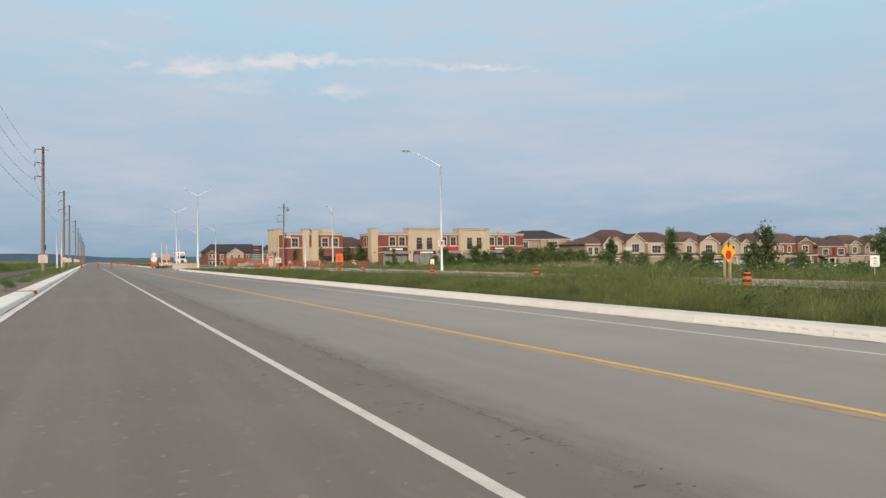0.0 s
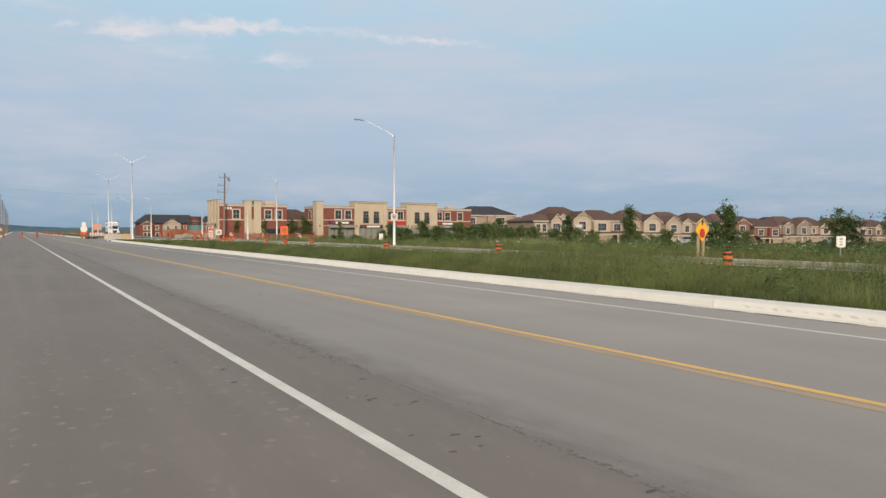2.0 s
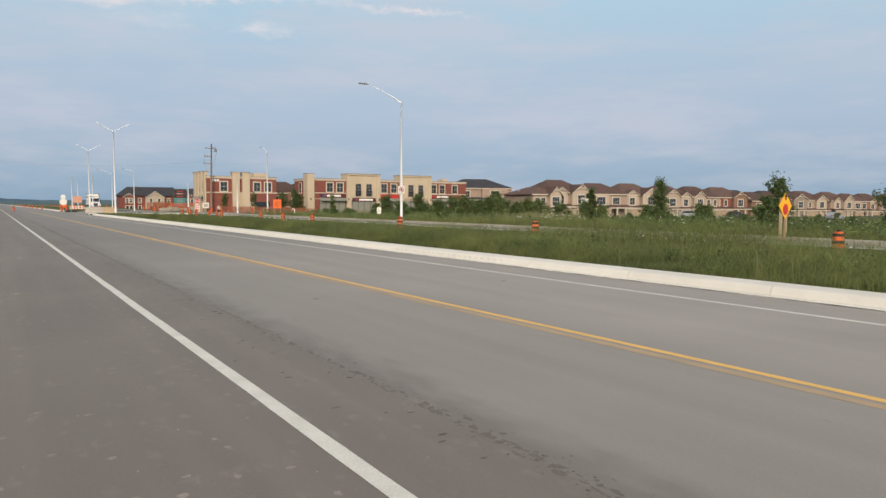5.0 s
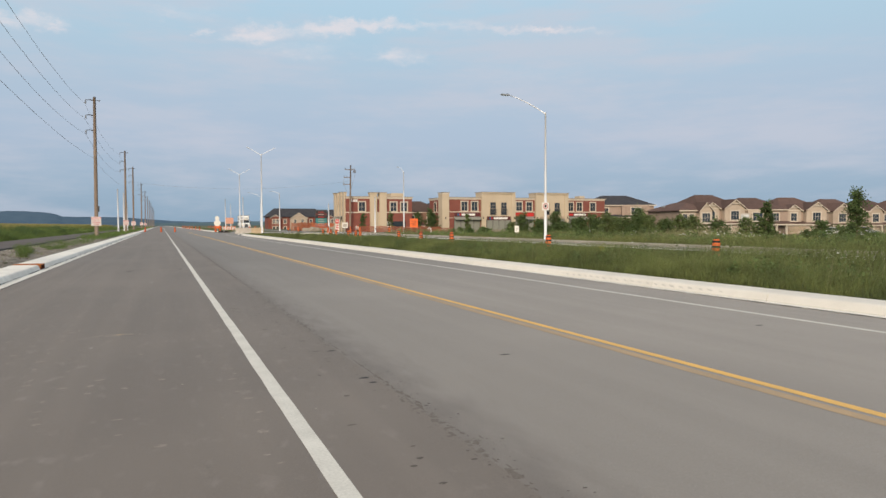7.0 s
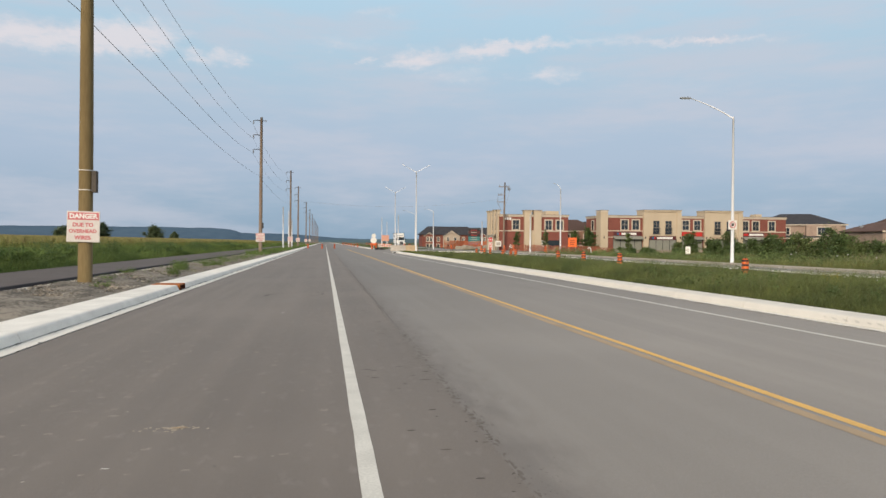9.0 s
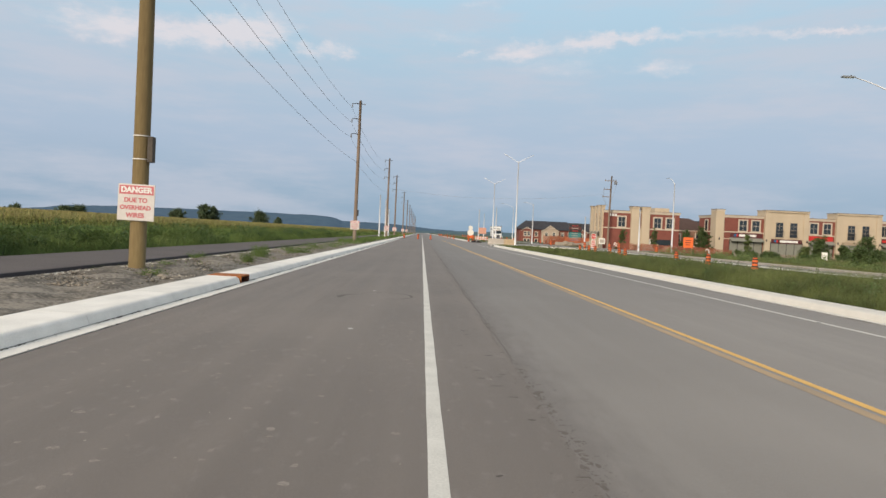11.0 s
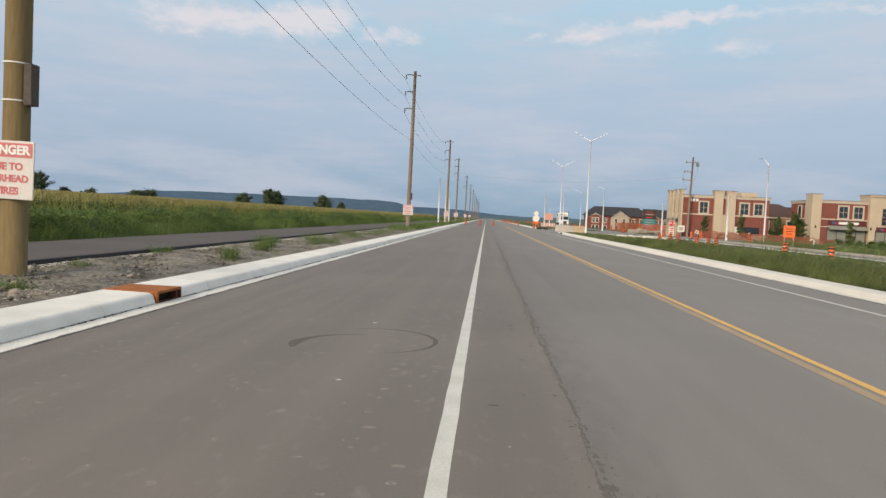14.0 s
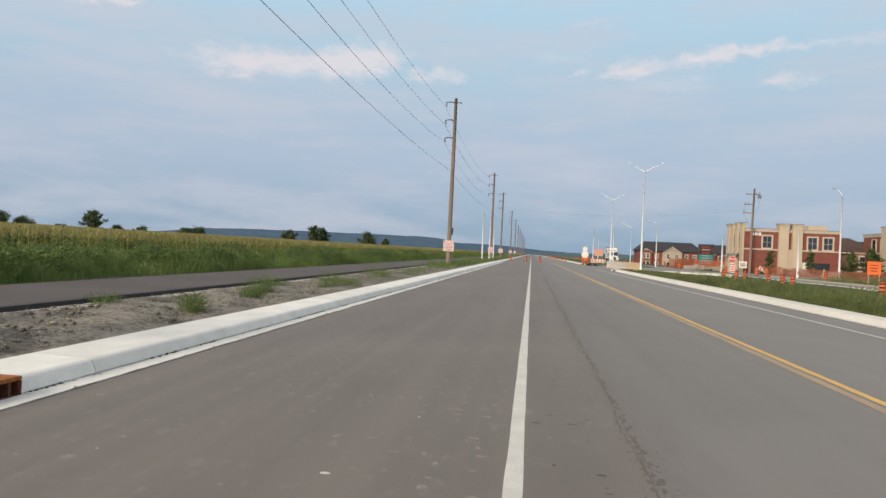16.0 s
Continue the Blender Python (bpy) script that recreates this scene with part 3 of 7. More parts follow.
def slab(name, x0, x1, y0, y1, z0, z1, mat, label, category):
    return tagged(part(name, boxes((x0, x1, y0, y1, z0, z1)), mat), label, category, kind="structure")


def sheet_road(name, x0, x1, y0, y1, z, mat, label, crown=0.0):
    """A road sheet in long strips, with a faint unevenness."""
    xs, ys = np.linspace(x0, x1, 9), np.concatenate([np.linspace(y0, min(y1, 150), 90), np.linspace(160, y1, 20)]) if y1 > 170 else np.linspace(y0, y1, 60)
    X, Y = np.meshgrid(xs, ys, indexing="ij")
    Z = z + 0 * X + 0.0003 * np.sin(X * 2.1 + 0.5) * np.sin(Y * 0.13)
    nx, ny = X.shape
    i = np.arange(nx * ny).reshape(nx, ny)
    quads = np.stack([i[:-1, :-1], i[1:, :-1], i[1:, 1:], i[:-1, 1:]], -1).reshape(-1, 4)
    return tagged(raw_mesh(name, np.stack([X, Y, Z], -1).reshape(-1, 3), quads, np.zeros((0, 3), int), mat), label, "road", kind="structure")


sheet_road("road_kerb_lane", -4.25, 0.9, -40, 1500, -0.0016, M["asphalt_dark"], "warm grey newer asphalt of the kerb lane")
sheet_road("road_centre", 0.9, 8.8, -40, 1500, -0.0016, M["asphalt_light"], "paler worn asphalt round the centre line")
sheet_road("road_opposite", 21.6, 26.6, -40, 1500, -0.02, M["asphalt_light"], "grey asphalt of the far carriageway")
slab("road_crossing", 8.8, 21.6, CROSS0, CROSS1, -0.11, -0.018, M["asphalt_light"], "grey asphalt of the crossing under construction", "road")
slab("road_side", 26.6, 46, CROSS0 + 2, CROSS1 - 14, -0.2, -0.024, M["asphalt_light"], "grey asphalt side street by the shops", "road")


def stripe(name, x, w, y0, y1, mat, label, wobble=0.0022):
    """A painted stripe with slightly uneven edges."""
    n = int((y1 - y0) / 0.5) + 1
    ys = np.linspace(y0, y1, n)
    wob = wobble * rng.normal(size=(2, n))
    verts = np.stack([np.stack([x - w / 2 + wob[0], ys, 0 * ys + 0.0004], 1), np.stack([x + w / 2 + wob[1], ys, 0 * ys + 0.0004], 1)], 1).reshape(-1, 3)
    i = np.arange(n - 1)[:, None] * 2
    quads = i + np.array([0, 1, 3, 2])
    tagged(raw_mesh(name, verts, quads, np.zeros((0, 3), int), mat), label, "road marking", kind="structure")


stripe("lane_line_white", 0.0, 0.118, -30, 420, M["paint_white"], "solid white line between two asphalt lanes")
stripe("edge_line_white", 7.48, 0.10, -30, 112, M["paint_white"], "thin white line along the median kerb")
stripe("centre_line_yellow", 3.90, 0.105, -30, 150, M["paint_yellow"], "fresh yellow centre line")
stripe("centre_line_worn", 3.715, 0.13, -30, 150, M["paint_yellow_worn"], "older worn yellow centre line beside the fresh one")


def build_seam():
    """The broken, dark joint between the two asphalts, with crumbled spots."""
    n = 2600
    ys = np.linspace(24, 130, n)
    mid = 0.9 + 0.02 * np.sin(ys * 0.8) + 0.015 * np.sin(ys * 2.9 + 1) + 0.008 * rng.normal(size=n)
    w = (0.001 + 0.011 * np.abs(np.convolve(rng.normal(size=n), np.ones(5) / 3, "same"))) * smooth01(24, 34, ys)
    z = np.full(n, -0.0006)
    verts = np.stack([np.stack([mid - w, ys, z], 1), np.stack([mid + w, ys, z], 1)], 1).reshape(-1, 3)
    i = np.arange(n - 1)[:, None] * 2
    tagged(raw_mesh("road_seam", verts, i + np.array([0, 1, 3, 2]), np.zeros((0, 3), int), M["seam"]), "dark crumbling joint between two asphalt sheets", "road joint", kind="structure")


build_seam()


def spots(name, centres, sizes, mat, label, category, lift=-0.0004, kind="stuff", rise=0.0012):
    """Flat irregular flecks lying on the road."""
    verts, tris = [], []
    for (x, y), (sx, sy) in zip(centres, sizes):
        k = len(verts)
        verts.append((x, y, lift + rise))
        for j in range(7):
            a, r = 2 * math.pi * j / 7, 0.6 + 0.6 * rng.random()
            verts.append((x + sx * r * math.cos(a), y + sy * r * math.sin(a), lift))
            tris.append((k, k + 1 + j, k + 1 + (j + 1) % 7))
    return tagged(raw_mesh(name, np.array(verts), np.zeros((0, 4), int), np.array(tris), mat), label, category, kind=kind)


n = 5000
spots("tar_crumbs", np.stack([0.90 + 0.07 * rng.normal(size=n) + 0.05 * rng.normal(size=n) ** 2, rng.random(n) * 60 + 2], 1), 0.002 + 0.014 * rng.random((n, 2)) ** 3, M["crumb"], "dark asphalt crumbs along the road joint", "crumbs")
n = 1900
sy_ = 6 + 70 * rng.random(n) ** 1.2
ragged = np.clip(0.55 + 0.6 * np.sin(sy_ * 0.9) * np.sin(sy_ * 0.37 + 1), 0.1, 1)
spots("seam_shreds", np.stack([0.93 + 0.035 * rng.normal(size=n) * ragged, sy_], 1), np.stack([0.008 + 0.032 * rng.random(n) ** 2 * ragged, 0.012 + 0.05 * rng.random(n) ** 2], 1), M["seam"], "dark torn shreds of tar along the road joint", "crumbs", lift=-0.0007, rise=0.0006)
n = 420
spots("pale_scuffs", np.stack([-4.0 + 4.6 * rng.random(n), rng.random(n) * 80 + 1], 1), 0.004 + 0.010 * rng.random((n, 2)), M["gravel"], "pale stone flecks pressed into the asphalt", "grit")
n = 150
spots("asphalt_crumbs", np.stack([0.12 + 0.75 * rng.random(n) ** 0.7, 3 + 42 * rng.random(n)], 1), np.stack([0.012 + 0.055 * rng.random(n) ** 2, 0.008 + 0.018 * rng.random(n)], 1), M["crumb"], "dark crumbs of asphalt beside the road joint", "crumbs")
# pale prints that the roller left, in loose files along the lane
gx, gy = np.meshgrid(np.arange(-3.75, -0.2, 0.29), np.arange(4.0, 70.0, 0.24), indexing="ij")
keep = rng.random(gx.shape) < 0.18 + 0.42 * (np.sin(gx * 2.3 + 0.05 * gy) > -0.2) * (np.sin(gy * 0.21 + gx) > -0.6)
px_, py_ = gx[keep] + 0.035 * rng.normal(size=keep.sum()), gy[keep] + 0.035 * rng.normal(size=keep.sum())
spots("roller_prints", np.stack([px_, py_], 1), np.stack([0.022 + 0.032 * rng.random(len(px_)) ** 1.5, 0.016 + 0.030 * rng.random(len(px_)) ** 1.5], 1), M["roller_print"], "pale scuffed roller prints in rows on asphalt", "scuffs", lift=-0.0010, rise=0.0001)
spots("road_scraps", [(2.48, 18.64), (6.55, 19.03), (7.45, 33.27), (8.55, 38.5), (0.81, 18.2), (0.84, 18.0), (0.83, 19.6), (-0.26, 11.06), (-0.32, 10.42), (-0.59, 11.7)], [(0.07, 0.025), (0.07, 0.03), (0.07, 0.04), (0.06, 0.04), (0.06, 0.035), (0.05, 0.03), (0.06, 0.03), (0.04, 0.02), (0.04, 0.02), (0.03, 0.015)], M["black_band"], "small black rubber scraps lying on the road", "debris", rise=0.006)
n = 34
spots("cement_smear", np.stack([-1.42 + 0.12 * rng.normal(size=n), 21.79 + 0.04 * rng.normal(size=n)], 1), np.stack([0.01 + 0.035 * rng.random(n) ** 2, 0.008 + 0.014 * rng.random(n)], 1), M["cement_stain"], "dried cement smeared across the lane", "stain")
spots("spilled_cement", [(-1.62, 20.9), (-1.19, 36.3), (-1.1, 30.2), (-0.85, 37.9), (-1.0, 33.25)], [(0.03, 0.012), (0.035, 0.03), (0.04, 0.04), (0.02, 0.015), (0.03, 0.02)],
      M["paint_white"], "white splashes of dried cement on the road", "stain")
spots("orange_survey_mark", [(-1.36, 21.79)], [(0.09, 0.02)], M["paint_yellow_worn"], "smeared orange survey paint on the road", "stain", lift=0.004, kind="structure")


def skid_mark():
    """A curling tyre mark: wide at its start, thinning round a loop."""
    bmv, quads = [], []

    def arc(pts, widths):
        k0 = len(bmv)
        for i, (p, w) in enumerate(zip(pts, widths)):
            q, r = pts[min(i + 1, len(pts) - 1)], pts[max(i - 1, 0)]
            d = np.array([q[0] - r[0], q[1] - r[1]])
            d = d / (np.linalg.norm(d) + 1e-9)
            bmv.append((p[0] - d[1] * w, p[1] + d[0] * w, -0.0006))
            bmv.append((p[0] + d[1] * w, p[1] - d[0] * w, -0.0006))
        for i in range(len(pts) - 1):
            quads.append((k0 + 2 * i, k0 + 2 * i + 1, k0 + 2 * i + 3, k0 + 2 * i + 2))

    t = np.linspace(0, 1, 40)
    a = np.radians(200 - 112 * t)
    arc(np.stack([-1.13 + 0.67 * np.cos(a), 34.72 + 0.67 * np.sin(a)], 1), 0.085 * (1 - t) ** 1.5 * np.minimum(1, 0.1 + t * 4) + 0.016 * (1 - 0.6 * t))
    a = np.radians(132 - 205 * t)
    arc(np.stack([-0.98 + 0.67 * np.cos(a), 35.15 + 0.72 * np.sin(a)], 1), 0.024 * np.sin(np.pi * t ** 1.2) ** 0.8 + 0.003)
    tagged(raw_mesh("tyre_mark", np.array(bmv), np.array(quads), np.zeros((0, 3), int), M["tyre_smear"]), "dark curling tyre mark on the asphalt", "tyre mark", kind="structure")


skid_mark()


def stones(name, pts, size, mat, label):
    """Loose stones: squashed eight-sided lumps, joined."""
    oct_ = np.array([(1, 0, 0), (0, 1, 0), (-1, 0, 0), (0, -1, 0), (0, 0, 0.8), (0, 0, -0.5)], float)
    fc = np.array([(0, 1, 4), (1, 2, 4), (2, 3, 4), (3, 0, 4), (1, 0, 5), (2, 1, 5), (3, 2, 5), (0, 3, 5)])
    n = len(pts)
    v = oct_[None] * (0.55 + 0.9 * rng.random((n, 6, 1))) * (size * (0.4 + 1.2 * rng.random((n, 1, 1)) ** 2))
    a = rng.random(n) * 6.28
    c, s = np.cos(a)[:, None], np.sin(a)[:, None]
    v = np.stack([v[..., 0] * c - v[..., 1] * s, v[..., 0] * s + v[..., 1] * c, v[..., 2] * 0.7], -1) + pts[:, None]
    tris = (np.arange(n)[:, None, None] * 6 + fc).reshape(-1, 3)
    return tagged(raw_mesh(name, v.reshape(-1, 3), np.zeros((0, 4), int), tris, mat), label, "gravel", kind="stuff")


INLET0, INLET1 = 36.84, 37.61         # the storm inlet's place in the kerb


def kerb_profile(depth=0.88):
    """Outline (across, up) of the raised kerb, from the gutter side."""
    return [(0.0, -0.12), (0.0, 0.012), (0.034, 0.105), (0.05, 0.130), (0.075, 0.146), (0.115, 0.155), (depth - 0.02, 0.165), (depth, 0.15), (depth, -0.12)]


def profile_piece(name, outline, length, mat, flip):
    pts = [(-a if flip else a, z) for a, z in outline]
    me = bpy.data.meshes.new(name)
    bm = prism(pts, 0.006, length - 0.006)
    bm.to_mesh(me)
    bm.free()
    me.materials.append(mat)
    return me


def kerb_run(name, x, edges, flip, gutter, label, depth):
    """A cast kerb in lengths with open joints and a gutter pan in front."""
    root = empty(name, Matrix.Identity(4), label, "kerb", kind="structure")
    cache = {}
    for y0, y1 in zip(edges, edges[1:]):
        ln = round(y1 - y0, 3)
        if ln not in cache:
            g = [(-gutter, -0.12), (-gutter, 0.008), (-0.012, 0.004), (-0.012, -0.12)]
            cache[ln] = (profile_piece("kerb_stone", kerb_profile(depth), ln, M["concrete" if flip else "concrete_median"], flip), profile_piece("gutter_slab", g, ln, M["concrete_dirty"], flip))
        for nm, me in zip(("kerb_stone", "gutter_slab"), cache[ln]):
            if nm == "kerb_stone" and flip and y0 == INLET0:
                continue
            ob = new(nm, me)
            ob.parent = root
            ob.location = (x, y0, 0.0)
    return root


KERB_X = -4.415
back = [INLET0 - 1.26 - 3.0 * k for k in range(16)][::-1]
ahead = [INLET1 + 1.05 + 3.0 * k for k in range(36)]
kerb_run("kerb_field_side", KERB_X, back + [INLET0, INLET1] + ahead, True, 0.275, "pale cast concrete kerb with gutter beside the field", 0.79)
kerb_run("kerb_median", 8.90, [-12 + 3.0 * k for k in range(40)], False, 0.22, "pale cast concrete kerb along the grassy median", 0.60)
n = 1800
cy_ = 24 + 60 * rng.random(n)
clump = np.sin(cy_ * 1.9) * np.sin(cy_ * 0.61 + 2) > -0.1
cx_ = KERB_X + np.where(rng.random(n) < 0.75, 0.012 + 0.025 * rng.random(n), 0.24 + 0.05 * rng.random(n))
stones("gutter_crumbs", np.stack([cx_, cy_, 0 * cy_ + 0.006], 1)[clump], 0.017, M["crumb"], "dark crumbs of dirt lying in the kerb's gutter")
for nm, x0, x1, y0, y1, lb in (("kerb_field_far", -5.205, -4.42, 143.9, 1400, "long pale kerb running into the distance"), ("kerb_median_far", 8.6, 9.5, 152, 1400, "pale kerb of the far median"),
                               ("kerb_opposite_near", 21.22, 21.6, -30, 106, "pale kerb of the far carriageway by the median"), ("kerb_opposite_far", 26.6, 26.86, -30, 112, "pale kerb under the verge lamps")):
    tagged(part(nm, prism([(x0, -0.4), (x0, 0.12), (x0 + 0.04, 0.14), (x1 - 0.04, 0.14), (x1, 0.12), (x1, -0.4)], y0, y1), M["concrete" if nm != "kerb_opposite_far" else "concrete_grey"]), lb, "kerb", kind="structure")


def median_nose():
    """Rounded end of the median at the crossing."""
    bm = bmesh.new()
    pts = [(9.1, 105.0), (9.15, 107), (9.5, 109), (10.3, 110.6), (11.6, 111.5), (14.0, 111.8), (17.5, 111.5), (20.2, 110.3), (21.1, 108.2), (21.4, 106)]
    rings = []
    for i, p in enumerate(pts):
        a, b = Vector(pts[max(i - 1, 0)]), Vector(pts[min(i + 1, len(pts) - 1)])
        d = (b - a).normalized()
        nrm = Vector((-d.y, d.x))
        rings.append([bm.verts.new((p[0] + nrm.x * o, p[1] + nrm.y * o, z)) for o, z in ((0.48, -0.1), (0.46, 0.12), (0.4, 0.155), (-0.48, 0.16), (-0.5, -0.1))])
    for a, b in zip(rings, rings[1:]):
        for k in range(4):
            bm.faces.new((a[k], a[k + 1], b[k + 1], b[k]))
    bmesh.ops.recalc_face_normals(bm, faces=bm.faces)
    tagged(part("kerb_nose", bm, M["concrete"]), "rounded concrete nose of the median", "kerb", kind="structure")


median_nose()


def edge_crack(name, x, y0, y1, half, label):
    """Thin uneven dark gap where asphalt meets concrete."""
    n = int((y1 - y0) / 0.12)
    ys = np.linspace(y0, y1, n)
    w = half * (0.3 + np.abs(np.convolve(rng.normal(size=n), np.ones(3) / 2, "same")))
    z = np.full(n, 0.0095)
    verts = np.stack([np.stack([x - w, ys, z], 1), np.stack([x + w * 0.6, ys, z], 1)], 1).reshape(-1, 3)
    i = np.arange(n - 1)[:, None] * 2
    tagged(raw_mesh(name, verts, i + np.array([0, 1, 3, 2]), np.zeros((0, 3), int), M["seam"]), label, "road joint", kind="structure")


edge_crack("gutter_edge_gap", -4.136, 8, 140, 0.007, "dark uneven gap between asphalt and gutter")
edge_crack("kerb_foot_dirt", KERB_X + 0.006, 8, 140, 0.007, "dark dirt line at the foot of the kerb")
edge_crack("median_gutter_gap", 8.675, -10, 105, 0.012, "dark uneven gap between asphalt and median gutter")
n = 300
spots("gutter_debris", np.stack([-4.36 + 0.03 * rng.normal(size=n), 26 + 50 * rng.random(n)], 1), 0.006 + 0.016 * rng.random((n, 2)) ** 2, M["seam"], "dark crumbs lying in the gutter", "crumbs", lift=0.012)


def kerb_marks():
    """Slanting grey marks in a row on the median kerb's face."""
    v, q = [], []
    for y0, y1 in ((5.0, 11.5), (22.0, 27.5)):
        for y in np.arange(y0, y1, 0.26):
            ln, a, b = 0.12 + 0.07 * rng.random(), 0.045 + 0.02 * rng.random(), 0.085 + 0.015 * rng.random()
            k = len(v)
            for yy, z in ((y, a), (y + ln * 0.7, a + 0.008), (y + ln, b), (y + ln * 0.3, b - 0.006)):
                v.append((8.90 + 0.366 * (z - 0.012) - 0.003, yy, z))
            q.append((k, k + 1, k + 2, k + 3))
    tagged(raw_mesh("kerb_marks", np.array(v), np.array(q), np.zeros((0, 3), int), M["kerb_mark"]), "row of slanting grey marks on the kerb face", "scuffs", kind="stuff")


kerb_marks()

# boulevard soil and the path by the field


def build_boulevard():
    xs, ys = np.linspace(-7.92, -5.19, 24), np.concatenate([np.linspace(-30, 25, 60), np.linspace(26, 80, 270), np.linspace(81, 400, 60)])
    X, Y = np.meshgrid(xs, ys, indexing="ij")
    s = (-5.19 - X) / 2.73
    Z = 0.12 + 0.075 * smooth01(0.1, 1, s)
    lump = 0.03 * np.sin(3.1 * X + 1.7 * Y) + 0.025 * np.sin(5.3 * X - 4.1 * Y) + 0.03 * rng.random(X.shape)
    Z += lump * smooth01(0, 0.12, s) * smooth01(1.0, 0.9, s)
    nx, ny = X.shape
    i = np.arange(nx * ny).reshape(nx, ny)
    quads = np.stack([i[:-1, :-1], i[1:, :-1], i[1:, 1:], i[:-1, 1:]], -1).reshape(-1, 4)
    ob = raw_mesh("boulevard", np.stack([X, Y, Z], -1).reshape(-1, 3), quads, np.zeros((0, 3), int), M["soil"])
    tagged(ob, "bare lumpy soil between kerb and path", "soil", kind="structure")
    tagged(part("path", prism([(-11.25, 0.1), (-11.25, 0.285), (-11.15, 0.30), (-8.05, 0.30), (-7.97, 0.285), (-7.97, 0.1)], -40, 420), M["asphalt_path"]), "dark asphalt multi-use path beside the field", "path", kind="structure")
    tagged(part("path_edge", prism([(-7.97, 0.1), (-7.97, 0.288), (-7.93, 0.285), (-7.87, 0.19), (-7.85, 0.1)], -40, 420), M["asphalt_edge"]), "raw black edge of the asphalt path", "path edge", kind="structure")


build_boulevard()


def soil_z(x):
    return 0.12 + 0.075 * smooth01(0.1, 1, (-5.19 - x) / 2.73)


n = 4200
x = -5.5 - 2.35 * rng.random(n)
stones("boulevard_gravel", np.stack([x, 33 + 50 * rng.random(n) ** 1.4, soil_z(x) + 0.02], 1), 0.013, M["gravel"], "scattered limestone gravel on bare soil")
n = 17000
x = -7.85 + 0.30 * rng.random(n) ** 1.8
stones("path_gravel", np.stack([x, 30 + 70 * rng.random(n), soil_z(x) + 0.012], 1), 0.016, M["gravel_pale"], "line of pale gravel along the path's edge")
n = 500
stones("gravel_heap", np.stack([-5.75 + 0.16 * rng.normal(size=n), 36.6 + 0.5 * rng.normal(size=n), 0.135 + 0.03 * rng.random(n)], 1), 0.014, M["gravel"], "patch of pale gravel spilled behind the kerb")
n = 2600
x = -5.6 - 2.2 * rng.random(n)
stones("soil_clods", np.stack([x, 33 + 45 * rng.random(n) ** 1.3, soil_z(x) + 0.015], 1), 0.045, M["soil"], "dark clods of dug soil")
for px, py, s in ((-6.6, 37.0, 0.08), (-5.85, 35.9, 0.07), (-6.05, 36.2, 0.09), (-5.9, 38.9, 0.06), (-6.2, 39.4, 0.07), (-6.7, 41.0, 0.06), (-5.9, 42.6, 0.05)):
    bm = bmesh.new()
    bmesh.ops.create_icosphere(bm, subdivisions=2, radius=s)
    for v in bm.verts:
        v.co += v.co.normalized() * s * 0.45 * (noise.noise(v.co * 6 + Vector((px, py, 0))))
        v.co.z *= 0.5
    ob = tagged(part("loose_rock", bm, M["rock"]), "pale angular rock lying on bare soil", "rock", "rocks on the boulevard")
    ob.location = (px, py, float(soil_z(px)) + s * 0.2)


def storm_inlet():
    """Rusted cast inlet set into the kerb, with a dark mouth."""
    root = empty("storm_inlet", pose(KERB_X, INLET0, 0), "rusty orange cast-iron storm inlet set in the kerb", "storm drain")
    w = INLET1 - INLET0 - 0.01
    part("top_plate", boxes((-0.785, 0.02, 0.01, w, 0.135, 0.172), bevel=0.006), M["rust"], root)
    part("side_cheek", boxes((-0.785, 0.02, 0.01, 0.05, -0.12, 0.134), bevel=0.005), M["rust"], root)
    part("side_cheek", boxes((-0.785, 0.02, w - 0.04, w, -0.12, 0.134), bevel=0.005), M["rust_dark"], root)
    part("divider", boxes((-0.1, 0.01, w * 0.8, w * 0.8 + 0.035, -0.02, 0.134)), M["rust_dark"], root)
    part("sill", boxes((-0.25, 0.02, 0.05, w - 0.04, -0.12, 0.006)), M["rust_dark"], root)
    # solid near-black block: the shade inside the inlet as colour
    part("mouth_shade", boxes((-0.3, -0.10, 0.05, w - 0.04, -0.12, 0.134)), M["black"], root, "solid black block standing for the shade behind the mouth")


storm_inlet()

# ---- far land ----


def ridge(name, profile, dist, foot, mat, label):
    """A long hill seen in the distance: azimuth and rise in degrees."""
    az = np.linspace(profile[0][0], profile[-1][0], 520)
    el = np.interp(az, [p[0] for p in profile], [p[1] for p in profile])
    el = el + 0.008 * np.sin(az * 1.3) + 0.008 * np.convolve(rng.normal(size=len(az)), np.ones(4) / 2, "same")
    a, rows = np.radians(az), []
    for d, k in ((dist - foot, 0.0), (dist - foot * 0.6, 0.35), (dist - foot * 0.25, 0.8), (dist, 1.0), (dist + 500, 0.6)):
        rows.append(np.stack([d * np.sin(a), 20 + d * np.cos(a), -3 + (np.tan(np.radians(el)) * dist + 4) * k], 1))
    v = np.stack(rows, 1)
    n, m = v.shape[:2]
    i = np.arange(n * m).reshape(n, m)
    quads = np.stack([i[:-1, :-1], i[1:, :-1], i[1:, 1:], i[:-1, 1:]], -1).reshape(-1, 4)
    tagged(raw_mesh(name, v.reshape(-1, 3), quads, np.zeros((0, 3), int), mat), label, "hill", kind="structure")


